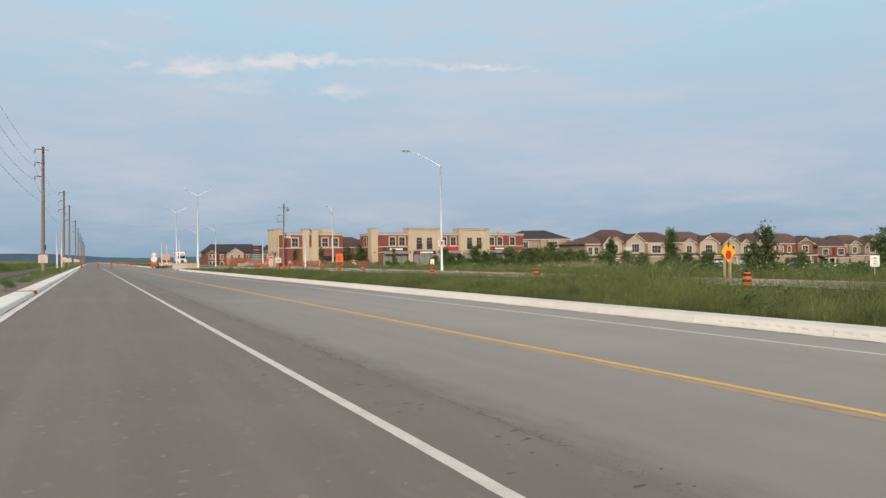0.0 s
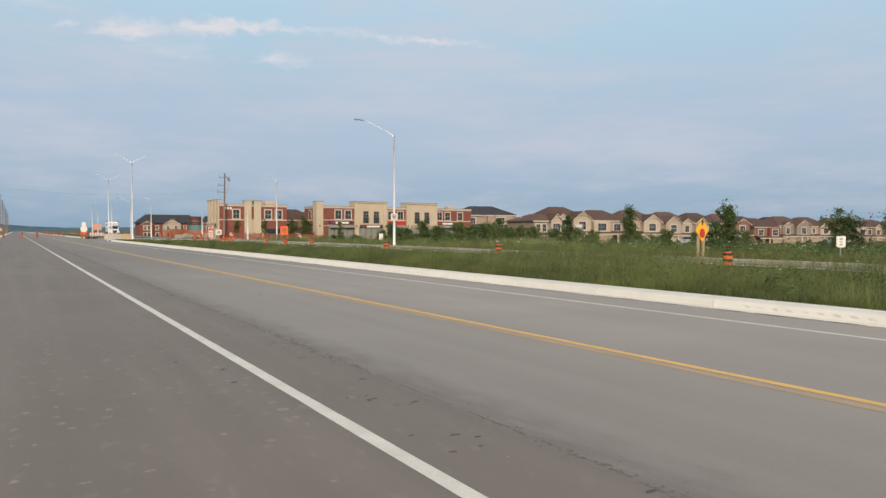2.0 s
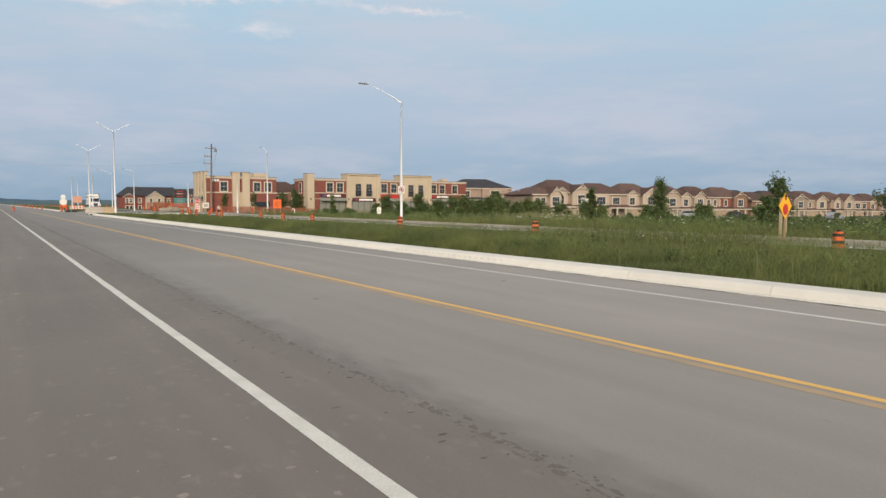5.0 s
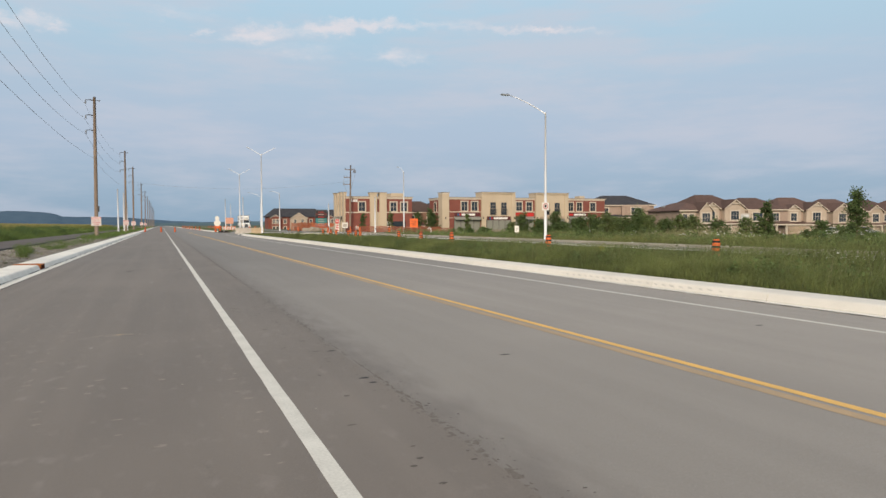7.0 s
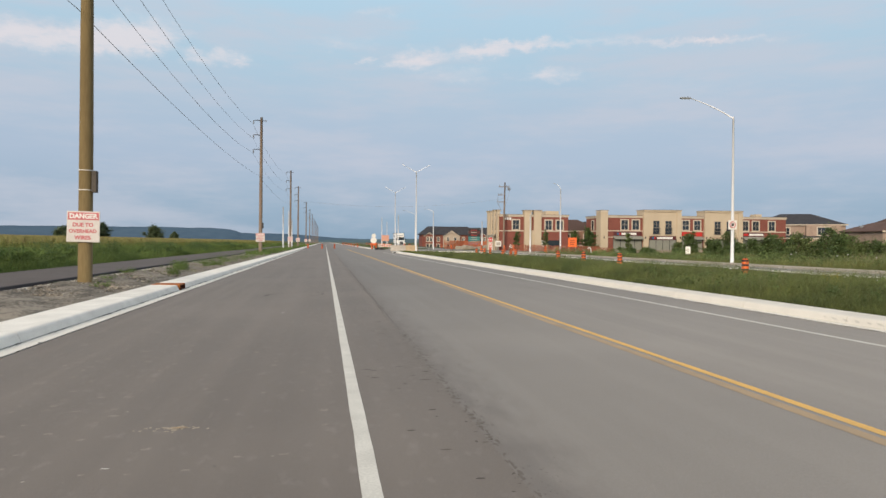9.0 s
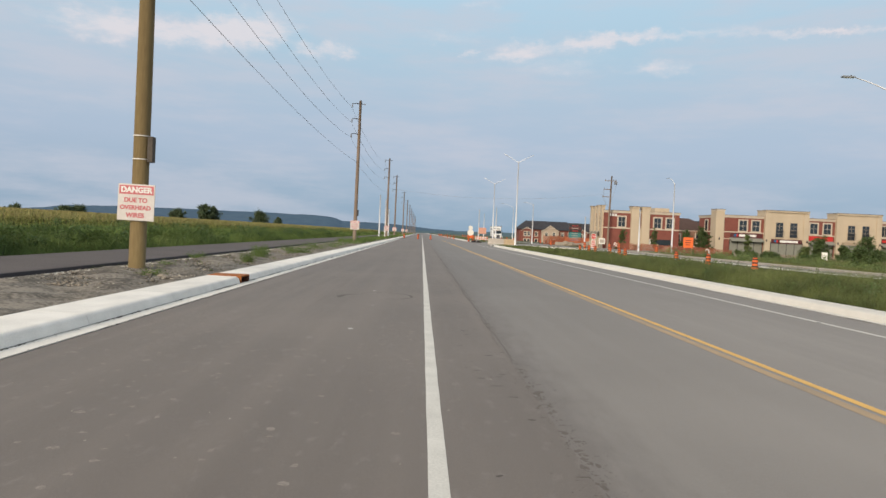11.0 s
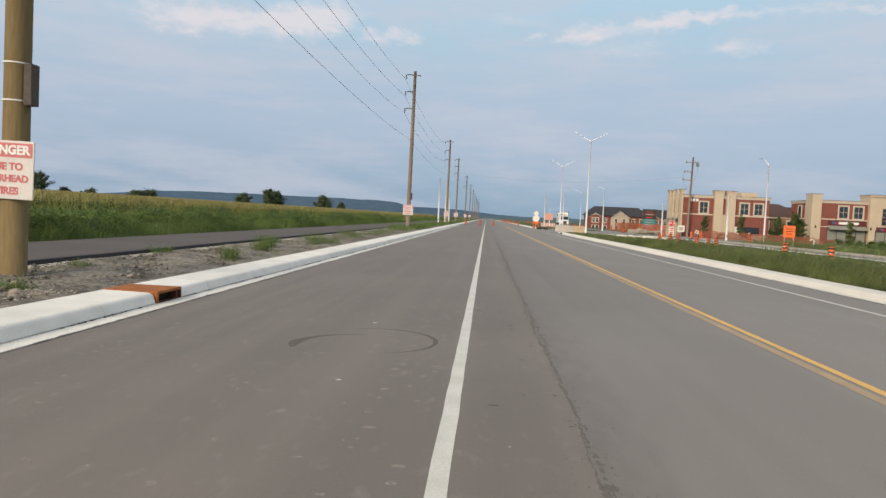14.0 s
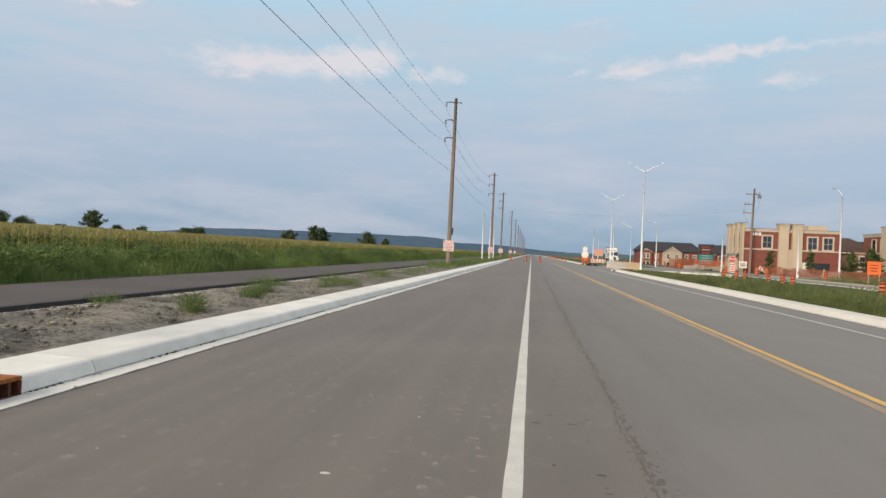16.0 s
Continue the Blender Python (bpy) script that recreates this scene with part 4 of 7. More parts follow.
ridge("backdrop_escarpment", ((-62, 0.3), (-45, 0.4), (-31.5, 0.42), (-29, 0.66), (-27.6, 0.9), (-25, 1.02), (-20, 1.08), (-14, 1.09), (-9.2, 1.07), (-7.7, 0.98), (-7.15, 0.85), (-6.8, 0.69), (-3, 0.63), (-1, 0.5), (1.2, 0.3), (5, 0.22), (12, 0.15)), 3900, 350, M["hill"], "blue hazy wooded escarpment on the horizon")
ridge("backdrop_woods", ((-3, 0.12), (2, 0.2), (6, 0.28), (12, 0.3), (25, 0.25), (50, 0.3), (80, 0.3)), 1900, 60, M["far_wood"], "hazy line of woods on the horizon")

# ---- utility poles, signs, lamps ----


def utility_pole(x, y, height, r, mat, label, arms=True):
    z0 = float(soil_z(x))
    root = empty("utility_pole", pose(x, y, z0, 0, 0.4), label, "utility pole", "utility poles along the field")
    part("shaft", bar([(0, 0, -0.3), (0.01, 0, height * 0.3), (0, 0.02, height * 0.65), (0, 0, height)], [r, r * 0.95, r * 0.85, r * 0.68], 14), mat, root, smooth=True)
    if arms:
        for z in (13.75, 12.25, 10.75):
            k = z * height / 14.1
            part("bracket", bar([(-0.05, 0, k), (-0.45, 0, k + 0.05), (-0.82, 0, k)], [0.05, 0.04, 0.035], 8), M["dark_metal"], root)
            part("insulator", bar([(-0.80, 0, k - 0.02), (-0.80, 0, k - 0.14), (-0.78, 0, k - 0.24), (-0.76, 0, k - 0.36)], [0.035, 0.075, 0.06, 0.05], 8), M["insulator"], root)
        part("top_bracket", bar([(0.05, 0, height - 0.35), (0.48, 0, height - 0.35)], [0.03, 0.03], 8), M["dark_metal"], root)
        part("top_insulator", bar([(0.46, 0, height - 0.43), (0.46, 0, height - 0.28)], [0.06, 0.05], 8), M["insulator"], root)
    return root


POLES = [(-7.5, -13.0), (-7.27, 37.85), (-6.9, 88.5), (-6.5, 141.0), (-6.5, 176.0), (-6.4, 238.0), (-6.4, 290.0), (-6.4, 341.0), (-6.4, 392.0), (-6.4, 445.0), (-6.4, 500.0), (-6.4, 560.0), (-6.4, 625.0)]
utility_poles = []
for i, (px, py) in enumerate(POLES):
    newish = i == 1
    p = utility_pole(px, py, 14.1, 0.200 if i < 2 else 0.185, M["wood_new" if newish else "wood_old"],
                     "fresh tan treated timber utility pole on bare soil" if newish else "weathered brown timber utility pole with side brackets")
    utility_poles.append(p)
near = utility_poles[1]
for z in (2.72, 3.30):
    part("strap", bar([(0, 0, z), (0, 0, z + 0.022)], [0.202, 0.202], 20), M["sign_white"], near, "pale metal strap round the pole")
part("guard_board", boxes((0.20, 0.335, -0.14, 0.05, 2.66, 3.30), bevel=0.01), M["board_grey"], near, "grey weathered board strapped to the pole")
p2 = utility_poles[2]
part("meter_box", boxes((0.15, 0.30, -0.12, 0.1, 2.6, 3.2), bevel=0.02), M["dark_metal"], p2, "small dark box on the pole")


def wires():
    offs = [(-0.78, 13.42), (-0.78, 11.92), (-0.78, 10.42), (-0.19, 8.05)]
    for (x0, y0), (x1, y1) in zip(POLES, POLES[1:]):
        for j, (ox, z) in enumerate(offs):
            pts = []
            for k in range(15):
                t = k / 14
                sag = (0.9 if j != 3 else 0.5) * (y1 - y0) / 51
                pts.append((x0 + (x1 - x0) * t + ox, y0 + (y1 - y0) * t, soil_z(x0) + z - 4 * sag * t * (1 - t)))
            ob = part("overhead_wire", tube(bmesh.new(), pts, [0.0105] * 15, 6), M["wire"])
            tagged(ob, "thin dark overhead wire sagging between timber poles", "wire", "overhead wires")


wires()


def danger_sign(m, full):
    root = empty("danger_sign", m, "white square warning sign with faded red lettering strapped to a pole", "sign", "danger signs on the poles")
    w = 0.9
    bm = boxes((-w / 2, w / 2, 0, 0.02, 0, w), bevel=0.006)
    part("panel", bm, M["sign_shaded"], root)
    part("red_band", boxes((-w / 2 + 0.03, w / 2 - 0.03, -0.004, 0.002, 0.645, 0.865)), M["sign_red"], root, "faded red band with white capitals")
    f = pose
    lettering("word_danger", "DANGER", 0.188, M["letters"], root, f(0, -0.008, 0.752), "DANGER in white capitals", 0.008)
    for s, z, sz in (("DUE TO", 0.50, 0.155), ("OVERHEAD", 0.315, 0.146), ("WIRES", 0.125, 0.155)):
        lettering("word", s, sz, M["sign_red"], root, f(-0.01, -0.003, z), s + " in faded red capitals", 0.006)
    return root


sign = danger_sign(pose(-7.25, 37.615, 1.38, 0, 1.2, 0), True)
for (px, py), sw in zip(POLES[2:7], (0.0, 1.0, -1.5, 0.5, 1.0)):
    copy_thing(sign, pose(px + 0.02, py - 0.225, 1.38, 0, sw, 0))


def street_lamp(name, m, height, arms, reach, rise, label, group, curve=1.7, tilt=0.0, head=0.75):
    """Tapered post with curved arms and slim heads."""
    root = empty(name, m, label, "street lamp", group)
    part("post", bar([(0, 0, 0), (0, 0, 0.5), (0, 0, height)], [0.125, 0.115, 0.06], 14), M["lamp_paint"], root, smooth=True)
    part("base_plate", boxes((-0.2, 0.2, -0.2, 0.2, -0.3, 0.06), bevel=0.02), M["concrete_grey"], root)
    for s in arms:
        pts = [(s * reach * t, 0, height - 0.12 + rise * (curve * t + (1 - curve) * t * t)) for t in (0, 0.2, 0.4, 0.6, 0.8, 1.0)]
        part("arm", bar(pts, [0.05, 0.046, 0.042, 0.038, 0.034, 0.03], 8), M["lamp_paint"], root, smooth=True)
        e = pts[-1]
        bm = boxes((min(0, s * head), max(0, s * head), -0.17 * head, 0.17 * head, -0.06 * head, 0.06 * head), bevel=0.03 * head)
        hd = part("lamp_head", bm, M["metal_grey" if not tilt else "lamp_paint"], root, "flat grey lamp head" if not tilt else "flat white lamp head")
        hd.location = e
        hd.rotation_euler = (0, -s * tilt, 0)
        part("photocell", bar([(s * 0.27 * head, 0, 0.06 * head), (s * 0.27 * head, 0, 0.15 * head)], [0.05 * head, 0.045 * head], 8), M["dark_metal"], hd)
        part("diffuser", boxes((min(s * 0.27 * head, s * 0.87 * head), max(s * 0.27 * head, s * 0.87 * head), -0.13 * head, 0.13 * head, -0.075 * head, -0.055 * head)), M["lens"], hd)
    return root


def gz(x, y):
    return float(terrain(x, y))


lamp1 = street_lamp("street_lamp", pose(27.2, 58.4, 0.0), 10.1, (-1,), 3.2, 1.25, "pale painted street lamp with one long arm on the verge", "single-arm lamps", 1.4)
copy_thing(lamp1, pose(27.4, 225.0, 0))
street_lamp("street_lamp", pose(22.75, 160.0, -0.15), 8.3, (-1,), 1.6, 0.5, "pale painted street lamp with a short arm past the crossing", "single-arm lamps", head=0.5)
street_lamp("street_lamp", pose(35.3, 115.1, gz(35.3, 115.1)), 10.0, (-1,), 0.75, 0.8, "pale painted street lamp with a short arm by the works", "single-arm lamps", head=0.45)
lamp2 = street_lamp("median_lamp", pose(12.3, 110.1, 0.12), 11.2, (-1, 1), 1.55, 0.85, "tall pale twin-arm street lamp in the median", "twin-arm lamps", 1.05, 0.5, 0.5)
for lx, ly in ((13.4, 149.5),):
    copy_thing(lamp2, pose(lx, ly, 0.12))

# no-stopping sign on the near lamp
root = empty("no_stopping_sign", pose(27.1, 58.22, 2.4), "square white sign with a dark ring on a lamp post", "sign")
part("panel", boxes((-0.32, 0.32, 0, 0.015, 0, 0.62), bevel=0.005), M["sign_white"], root)
ring = bmesh.new()
tube(ring, [(0.2 * math.cos(a), -0.006, 0.33 + 0.2 * math.sin(a)) for a in (2 * math.pi * k / 24 for k in range(25))], [0.032] * 25, 6)
part("ring", ring, M["sign_red"], root, "dark red ring")
part("symbol", boxes((-0.09, 0.09, -0.006, 0.0, 0.24, 0.42)), M["black_band"], root, "black square symbol")


def bare_post(x, y, h, r=0.11):
    root = empty("bare_post", pose(x, y, gz(x, y) if x > 0 else float(soil_z(x))), "plain white unlit concrete post without a lamp head", "post", "bare white posts")
    part("shaft", bar([(0, 0, -0.2), (0, 0, 0.4), (0, 0, h)], [r * 1.15, r * 1.1, r * 0.75], 12), M["lamp_paint"], root, smooth=True)
    part("cap", bar([(0, 0, h), (0, 0, h + 0.05)], [r * 0.8, r * 0.6], 12), M["metal_grey"], root)
    part("hand_hole_cover", boxes((-0.06, 0.06, -r * 1.15, -r * 0.9, 0.5, 0.8)), M["metal_grey"], root)


for px, py, ph in ((-7.2, 132.0, 7.0), (-7.0, 146.0, 7.0), (-6.9, 156.0, 5.6), (27.65, 135.0, 5.2), (29.0, 110.3, 5.5), (16.0, 168.0, 7.5), (14.6, 196.0, 8.0), (19.5, 235.0, 8.0)):
    bare_post(px, py, ph)
tagged(part("timber_stub", bar([(30.2, 106.5, -0.3), (30.2, 106.5, 1.15)], [0.12, 0.11], 10), M["lumber"]), "short pale timber stub post by the fence", "post")

# ---- signs on the far carriageway ----


def stop_ahead_sign():
    root = empty("stop_ahead_sign", pose(23.25, 22.85, 0.02, 0, 0, 4), "amber diamond sign with red octagon and black arrow on two posts", "sign")
    for s in (-0.19, 0.19):
        part("post", boxes((s - 0.045, s + 0.045, 0.03, 0.12, -0.2, 1.75), bevel=0.006), M["lumber"], root)
    d = 0.50
    part("panel", prism([(0, 0.95), (d, 0.95 + d), (0, 0.95 + 2 * d), (-d, 0.95 + d)], 0.0, 0.02), M["sign_amber"], root)
    part("red_octagon", disc(0, -0.006, 0.95 + d - 0.13, 0.215, 0.007, 8), M["stop_red"], root, "red octagon")
    part("arrow", prism([(0, 1.94), (-0.13, 1.77), (-0.04, 1.80), (-0.04, 1.67), (0.04, 1.67), (0.04, 1.80), (0.13, 1.77)], -0.006, 0.001), M["black_band"], root, "black arrow")


stop_ahead_sign()


def notice(name, m, w, h, z, face, bars, label, posts=1, post_mat=None):
    root = empty(name, m, label, "sign")
    xs = (0,) if posts == 1 else (-w * 0.38, w * 0.38)
    for s in xs:
        part("post", boxes((s - 0.03, s + 0.03, 0.012, 0.06, -0.25, z + h), bevel=0.004), post_mat or M["metal_grey"], root)
    part("panel", boxes((-w / 2, w / 2, 0, 0.012, z, z + h), bevel=0.004), face, root)
    for x0, x1, z0, z1, mat in bars:
        part("print_bar", boxes((x0 * w / 2, x1 * w / 2, -0.004, 0.001, z + z0 * h, z + z1 * h)), mat, root)
    return root


notice("roadside_notice", pose(31.9, 21.4, gz(31.9, 21.4), 0, 0, -30), 0.46, 0.55, 0.7, M["sign_white"], [(-0.35, 0.35, 0.66, 0.84, M["concrete_grey"]), (-0.4, 0.4, 0.45, 0.53, M["metal_grey"]), (-0.3, 0.3, 0.18, 0.34, M["concrete_grey"])], "small white notice with faint print among weeds")
notice("estate_notice", pose(66, 75, gz(66, 75), 0, 0, -40), 1.1, 1.7, 1.4, M["concrete_grey"], [(-0.8, 0.8, 0.6, 0.9, M["metal_grey"]), (-0.8, 0.8, 0.1, 0.2, M["navy"])], "tall grey-white notice board in a meadow before houses", 2, M["lumber"])
notice("verge_notice", pose(42.0, 89.8, gz(42.0, 89.8), 0, 0, -25), 0.55, 0.85, 0.55, M["sign_white"], [(-0.4, 0.4, 0.3, 0.42, M["metal_grey"]), (-0.4, 0.4, 0.55, 0.67, M["metal_grey"])], "small white notice with dark print among shrubs")
notice("orange_work_sign", pose(29.6, 95.0, gz(29.6, 95.0), 0, 0, -12), 1.05, 1.15, 0.95, M["orange"], [(-0.55, 0.55, 0.68, 0.74, M["black_band"]), (-0.6, 0.6, 0.47, 0.53, M["black_band"]), (-0.45, 0.45, 0.25, 0.31, M["black_band"])], "orange roadwork board with dark print on two timber legs", 2, M["lumber"])
notice("work_sign_back", pose(11.6, 151.5, 0.1, 0, 0, 4), 1.5, 1.2, 1.5, M["sign_faded"], [], "faded orange roadwork board in the median", 2, M["lumber"])
notice("utility_notice", pose(31.2, 137, -0.3), 1.1, 1.0, 1.0, M["sign_white"], [(-0.7, 0.7, 0.2, 0.8, M["concrete_grey"])], "pale notice by a timber pole")


def stop_sign(m):
    root = empty("stop_sign", m, "red octagonal stop sign on a post with a red striped board", "sign")
    part("post", boxes((-0.04, 0.04, 0.02, 0.1, -0.3, 2.5)), M["metal_grey"], root)
    part("rim", disc(0, 0.0, 2.3, 0.50, 0.016, 8), M["sign_white"], root, "white rim")
    part("face", disc(0, -0.006, 2.3, 0.45, 0.007, 8), M["stop_red"], root)
    lettering("word_stop", "STOP", 0.34, M["letters"], root, pose(0, -0.012, 2.3), "STOP in white capitals", 0.008)
    part("board", boxes((-0.36, 0.36, 0, 0.02, 0.35, 1.7)), M["sign_white"], root)
    for k in range(4):
        part("board_stripe", boxes((-0.3, 0.3, -0.006, 0.0, 0.45 + 0.32 * k, 0.62 + 0.32 * k)), M["stop_red"], root)


stop_sign(pose(29.6, 136.5, -0.35, 0, 0, -10))


def pylon_sign():
    root = empty("plaza_sign", pose(34.0, 170, -0.4, 0, 0, -8) @ Matrix.Scale(0.82, 4), "tall shop directory sign with red, blue and teal panels", "sign")
    part("frame", boxes((-1.75, 1.75, 0, 0.5, 0, 6.4), bevel=0.04), M["dark_metal"], root)
    part("base", boxes((-1.8, 1.8, -0.1, 0.6, -0.4, 1.4), bevel=0.04), M["brick"], root)
    z = 1.6
    for h, mat in ((0.6, "shop_blue"), (0.6, "teal"), (0.6, "teal"), (0.55, "teal"), (0.8, "black_band"), (0.7, "shop_maroon"), (0.6, "black_band")):
        pn = part("sign_panel", boxes((-1.6, 1.6, -0.02, 0.0, z, z + h - 0.06)), M[mat], root)
        part("print_bar", boxes((-0.9, 0.8, -0.03, -0.02, z + h * 0.32, z + h * 0.55)), M["shop_red" if mat == "black_band" else "concrete_grey"], pn)
        z += h


pylon_sign()

# ---- construction things ----


def barrel_kind():
    root = empty("traffic_barrel", pose(19.85, 19.25, -0.32), "orange plastic traffic barrel with black bands and a rubber foot", "traffic barrel", "barrels along the far carriageway")
    z = [0.06, 0.27, 0.29, 0.49, 0.51, 0.71, 0.73, 0.94, 1.01]
    r = [0.186, 0.183, 0.179, 0.175, 0.171, 0.167, 0.163, 0.159, 0.11]
    part("body", bar([(0, 0, a) for a in z], r, 20), M["orange"], root, smooth=True)
    for a, rr in ((0.18, 0.189), (0.41, 0.181), (0.64, 0.173), (0.86, 0.166)):
        part("band", bar([(0, 0, a), (0, 0, a + 0.095)], [rr, rr - 0.003], 20), M["black_band"], root)
    part("foot", bar([(0, 0, -0.01), (0, 0, 0.06)], [0.29, 0.26], 20), M["rubber"], root)
    part("handle", boxes((-0.08, 0.08, -0.02, 0.02, 0.99, 1.07), bevel=0.012), M["black_band"], root)
    return root


barrel = barrel_kind()
for bx, by in ((20.5, 33.85), (20.4, 46.9), (20.7, 62.1), (20.5, 68.5), (20.5, 74.6), (20.4, 88.0), (20.6, 90.7), (20.5, 93.8), (20.6, 100.5), (20.3, 102.3), (20.3, 107.0), (23.4, 117.2), (24.7, 149.3), (26.3, 170.0), (28.6, 102.2),
               (-4.0, 168.0), (-0.9, 158.0), (1.65, 158.0), (9.0, 152.0), (9.9, 153.0), (27.5, 119.0), (31.0, 126.0), *[(21.9 + 0.12 * (k % 3), 182.0 + 13.5 * k) for k in range(16) if k not in (3, 4)], *[(8.2, 196.0 + 22.0 * k) for k in range(8)]):
    copy_thing(barrel, pose(bx, by, gz(bx, by) if bx > 26 else float(med_z(bx)) if 19 < bx < 21 else -0.015, 0, 0, 17 * by))


def round_marker():
    root = empty("round_marker", pose(9.4, 153.0, 0), "two white round panels stacked on a striped stand", "sign")
    part("stand", boxes((-0.05, 0.05, -0.05, 0.05, 0, 2.4)), M["metal_grey"], root)
    part("lower_panel", disc(0, -0.09, 1.75, 0.62, 0.03, 20), M["sign_white"], root)
    part("upper_panel", disc(0, -0.09, 2.7, 0.42, 0.03, 20), M["sign_white"], root)
    part("foot", boxes((-0.5, 0.5, -0.4, 0.4, 0, 0.12), bevel=0.02), M["rubber"], root)
    part("striped_board", boxes((-0.6, 0.6, -0.09, -0.06, 0.7, 1.2)), M["orange"], root)


round_marker()


def barrier(m, mat, label, w=2.4):
    root = empty("road_barrier", m, label, "barrier", "barriers in the median")
    part("body", prism([(-0.3, 0), (-0.3, 0.15), (-0.13, 0.4), (-0.09, 0.95), (0.09, 0.95), (0.13, 0.4), (0.3, 0.15), (0.3, 0)], -w / 2, w / 2), mat, root)
    part("lifting_loop", bar([(0, -0.1, 0.95), (0, 0, 1.02), (0, 0.1, 0.95)], [0.015] * 3, 6), M["metal_grey"], root)


barrier(pose(10.6, 114.2, -0.01, 0, 0, 80), M["concrete_grey"], "grey tan concrete road barrier at the median's end", 1.4)
barrier(pose(12.6, 119.0, -0.01, 0, 0, 84), M["lumber"], "pale brown road barrier at the median's end", 2.2)
barrier(pose(11.0, 123.5, -0.01, 0, 0, 75), M["concrete_grey"], "grey tan concrete road barrier at the median's end", 2.0)


def barricade(m, label):
    root = empty("barricade", m, label, "barricade", "striped barricades")
    for s in (-0.9, 0.9):
        part("leg", bar([(s, -0.35, 0), (s, 0, 1.05)], [0.03, 0.03], 6), M["metal_grey"], root)
        part("leg", bar([(s, 0.35, 0), (s, 0, 1.05)], [0.03, 0.03], 6), M["metal_grey"], root)
    for z in (0.55, 0.85):
        bd = part("board", boxes((-1.15, 1.15, -0.05, -0.02, z, z + 0.22)), M["sign_white"], root)
        for k in range(5):
            x = -1.0 + 0.45 * k
            part("stripe", prism([(x, z + 0.004), (x + 0.18, z + 0.004), (x + 0.28, z + 0.216), (x + 0.1, z + 0.216)], -0.056, -0.05), M["orange"], bd)


barricade(pose(10.3, 138.5, -0.01, 0, 0, 10), "orange and white striped barricade by the median")
barricade(pose(33.0, 133.5, -0.3, 0, 25, 10), "leaning orange and white striped barricade by the shops")
tagged(part("asphalt_heap", prism([(-1.0, 0), (-0.7, 0.25), (-0.1, 0.42), (0.5, 0.3), (1.0, 0)], -0.5, 0.5), M["asphalt_edge"]), "low dark heap of asphalt spoil", "heap").location = (9.6, 140.5, -0.01)


def net_fence(pts, label, tall=1.0, mat="net"):
    """Orange plastic net hung on stakes."""
    root = empty("net_fence", Matrix.Identity(4), label, "fence", "orange net fences")
    for (x0, y0), (x1, y1) in zip(pts, pts[1:]):
        d = math.hypot(x1 - x0, y1 - y0)
        k = max(1, int(d / 2.6))
        for i in range(k):
            a, b = i / k, (i + 1) / k
            xa, ya, xb, yb = x0 + (x1 - x0) * a, y0 + (y1 - y0) * a, x0 + (x1 - x0) * b, y0 + (y1 - y0) * b
            za, zb = gz(xa, ya), gz(xb, yb)
            part("stake", bar([(xa, ya, za - 0.2), (xa, ya, za + 1.3 * tall)], [0.03, 0.025], 6), M["rust"], root)
            v, q = [], []
            sag = 0.06 + 0.1 * rng.random()
            for j in range(9):                       # horizontal strands
                h = (0.06 + 1.1 * j / 8) * tall
                for s in range(4):
                    t0, t1 = s / 4, (s + 1) / 4
                    n0 = len(v)
                    for t, up in ((t0, 0), (t1, 0), (t1, 1), (t0, 1)):
                        zz = za + (zb - za) * t + h - sag * 4 * t * (1 - t) * (h / 1.2) + up * 0.05 * tall
                        v.append((xa + (xb - xa) * t, ya + (yb - ya) * t, zz))
                    q.append((n0, n0 + 1, n0 + 2, n0 + 3))
            for j in range(26):                      # uprights
                t, n0 = (j + 0.5) / 26, len(v)
                dt = 0.22 / 26
                for tt, h in ((t - dt, 0.06), (t + dt, 0.06), (t + dt, 1.2 * tall), (t - dt, 1.2 * tall)):
                    v.append((xa + (xb - xa) * tt, ya + (yb - ya) * tt + 0.004, za + (zb - za) * t + h - sag * 4 * t * (1 - t) * (h / 1.2)))
                q.append((n0, n0 + 1, n0 + 2, n0 + 3))
            raw_mesh("net_panel", np.array(v), np.array(q), np.zeros((0, 3), int), M[mat], root)


net_fence([(24.8, 158), (30.0, 162), (36.5, 163), (40, 158)], "sagging orange plastic net fence round the works", 1.5)
net_fence([(27.5, 166), (34, 172), (44, 172), (52, 166)], "orange plastic net fence behind the works", 1.6)
net_fence([(32.2, 131), (36.0, 124), (40.5, 121), (44, 120.5)], "dusty orange plastic net fence before the shops", 1.0, "net_dull")
net_fence([(33.0, 110), (37, 112), (43, 113)], "dusty orange plastic net fence along the side street", 0.9, "net_dull")


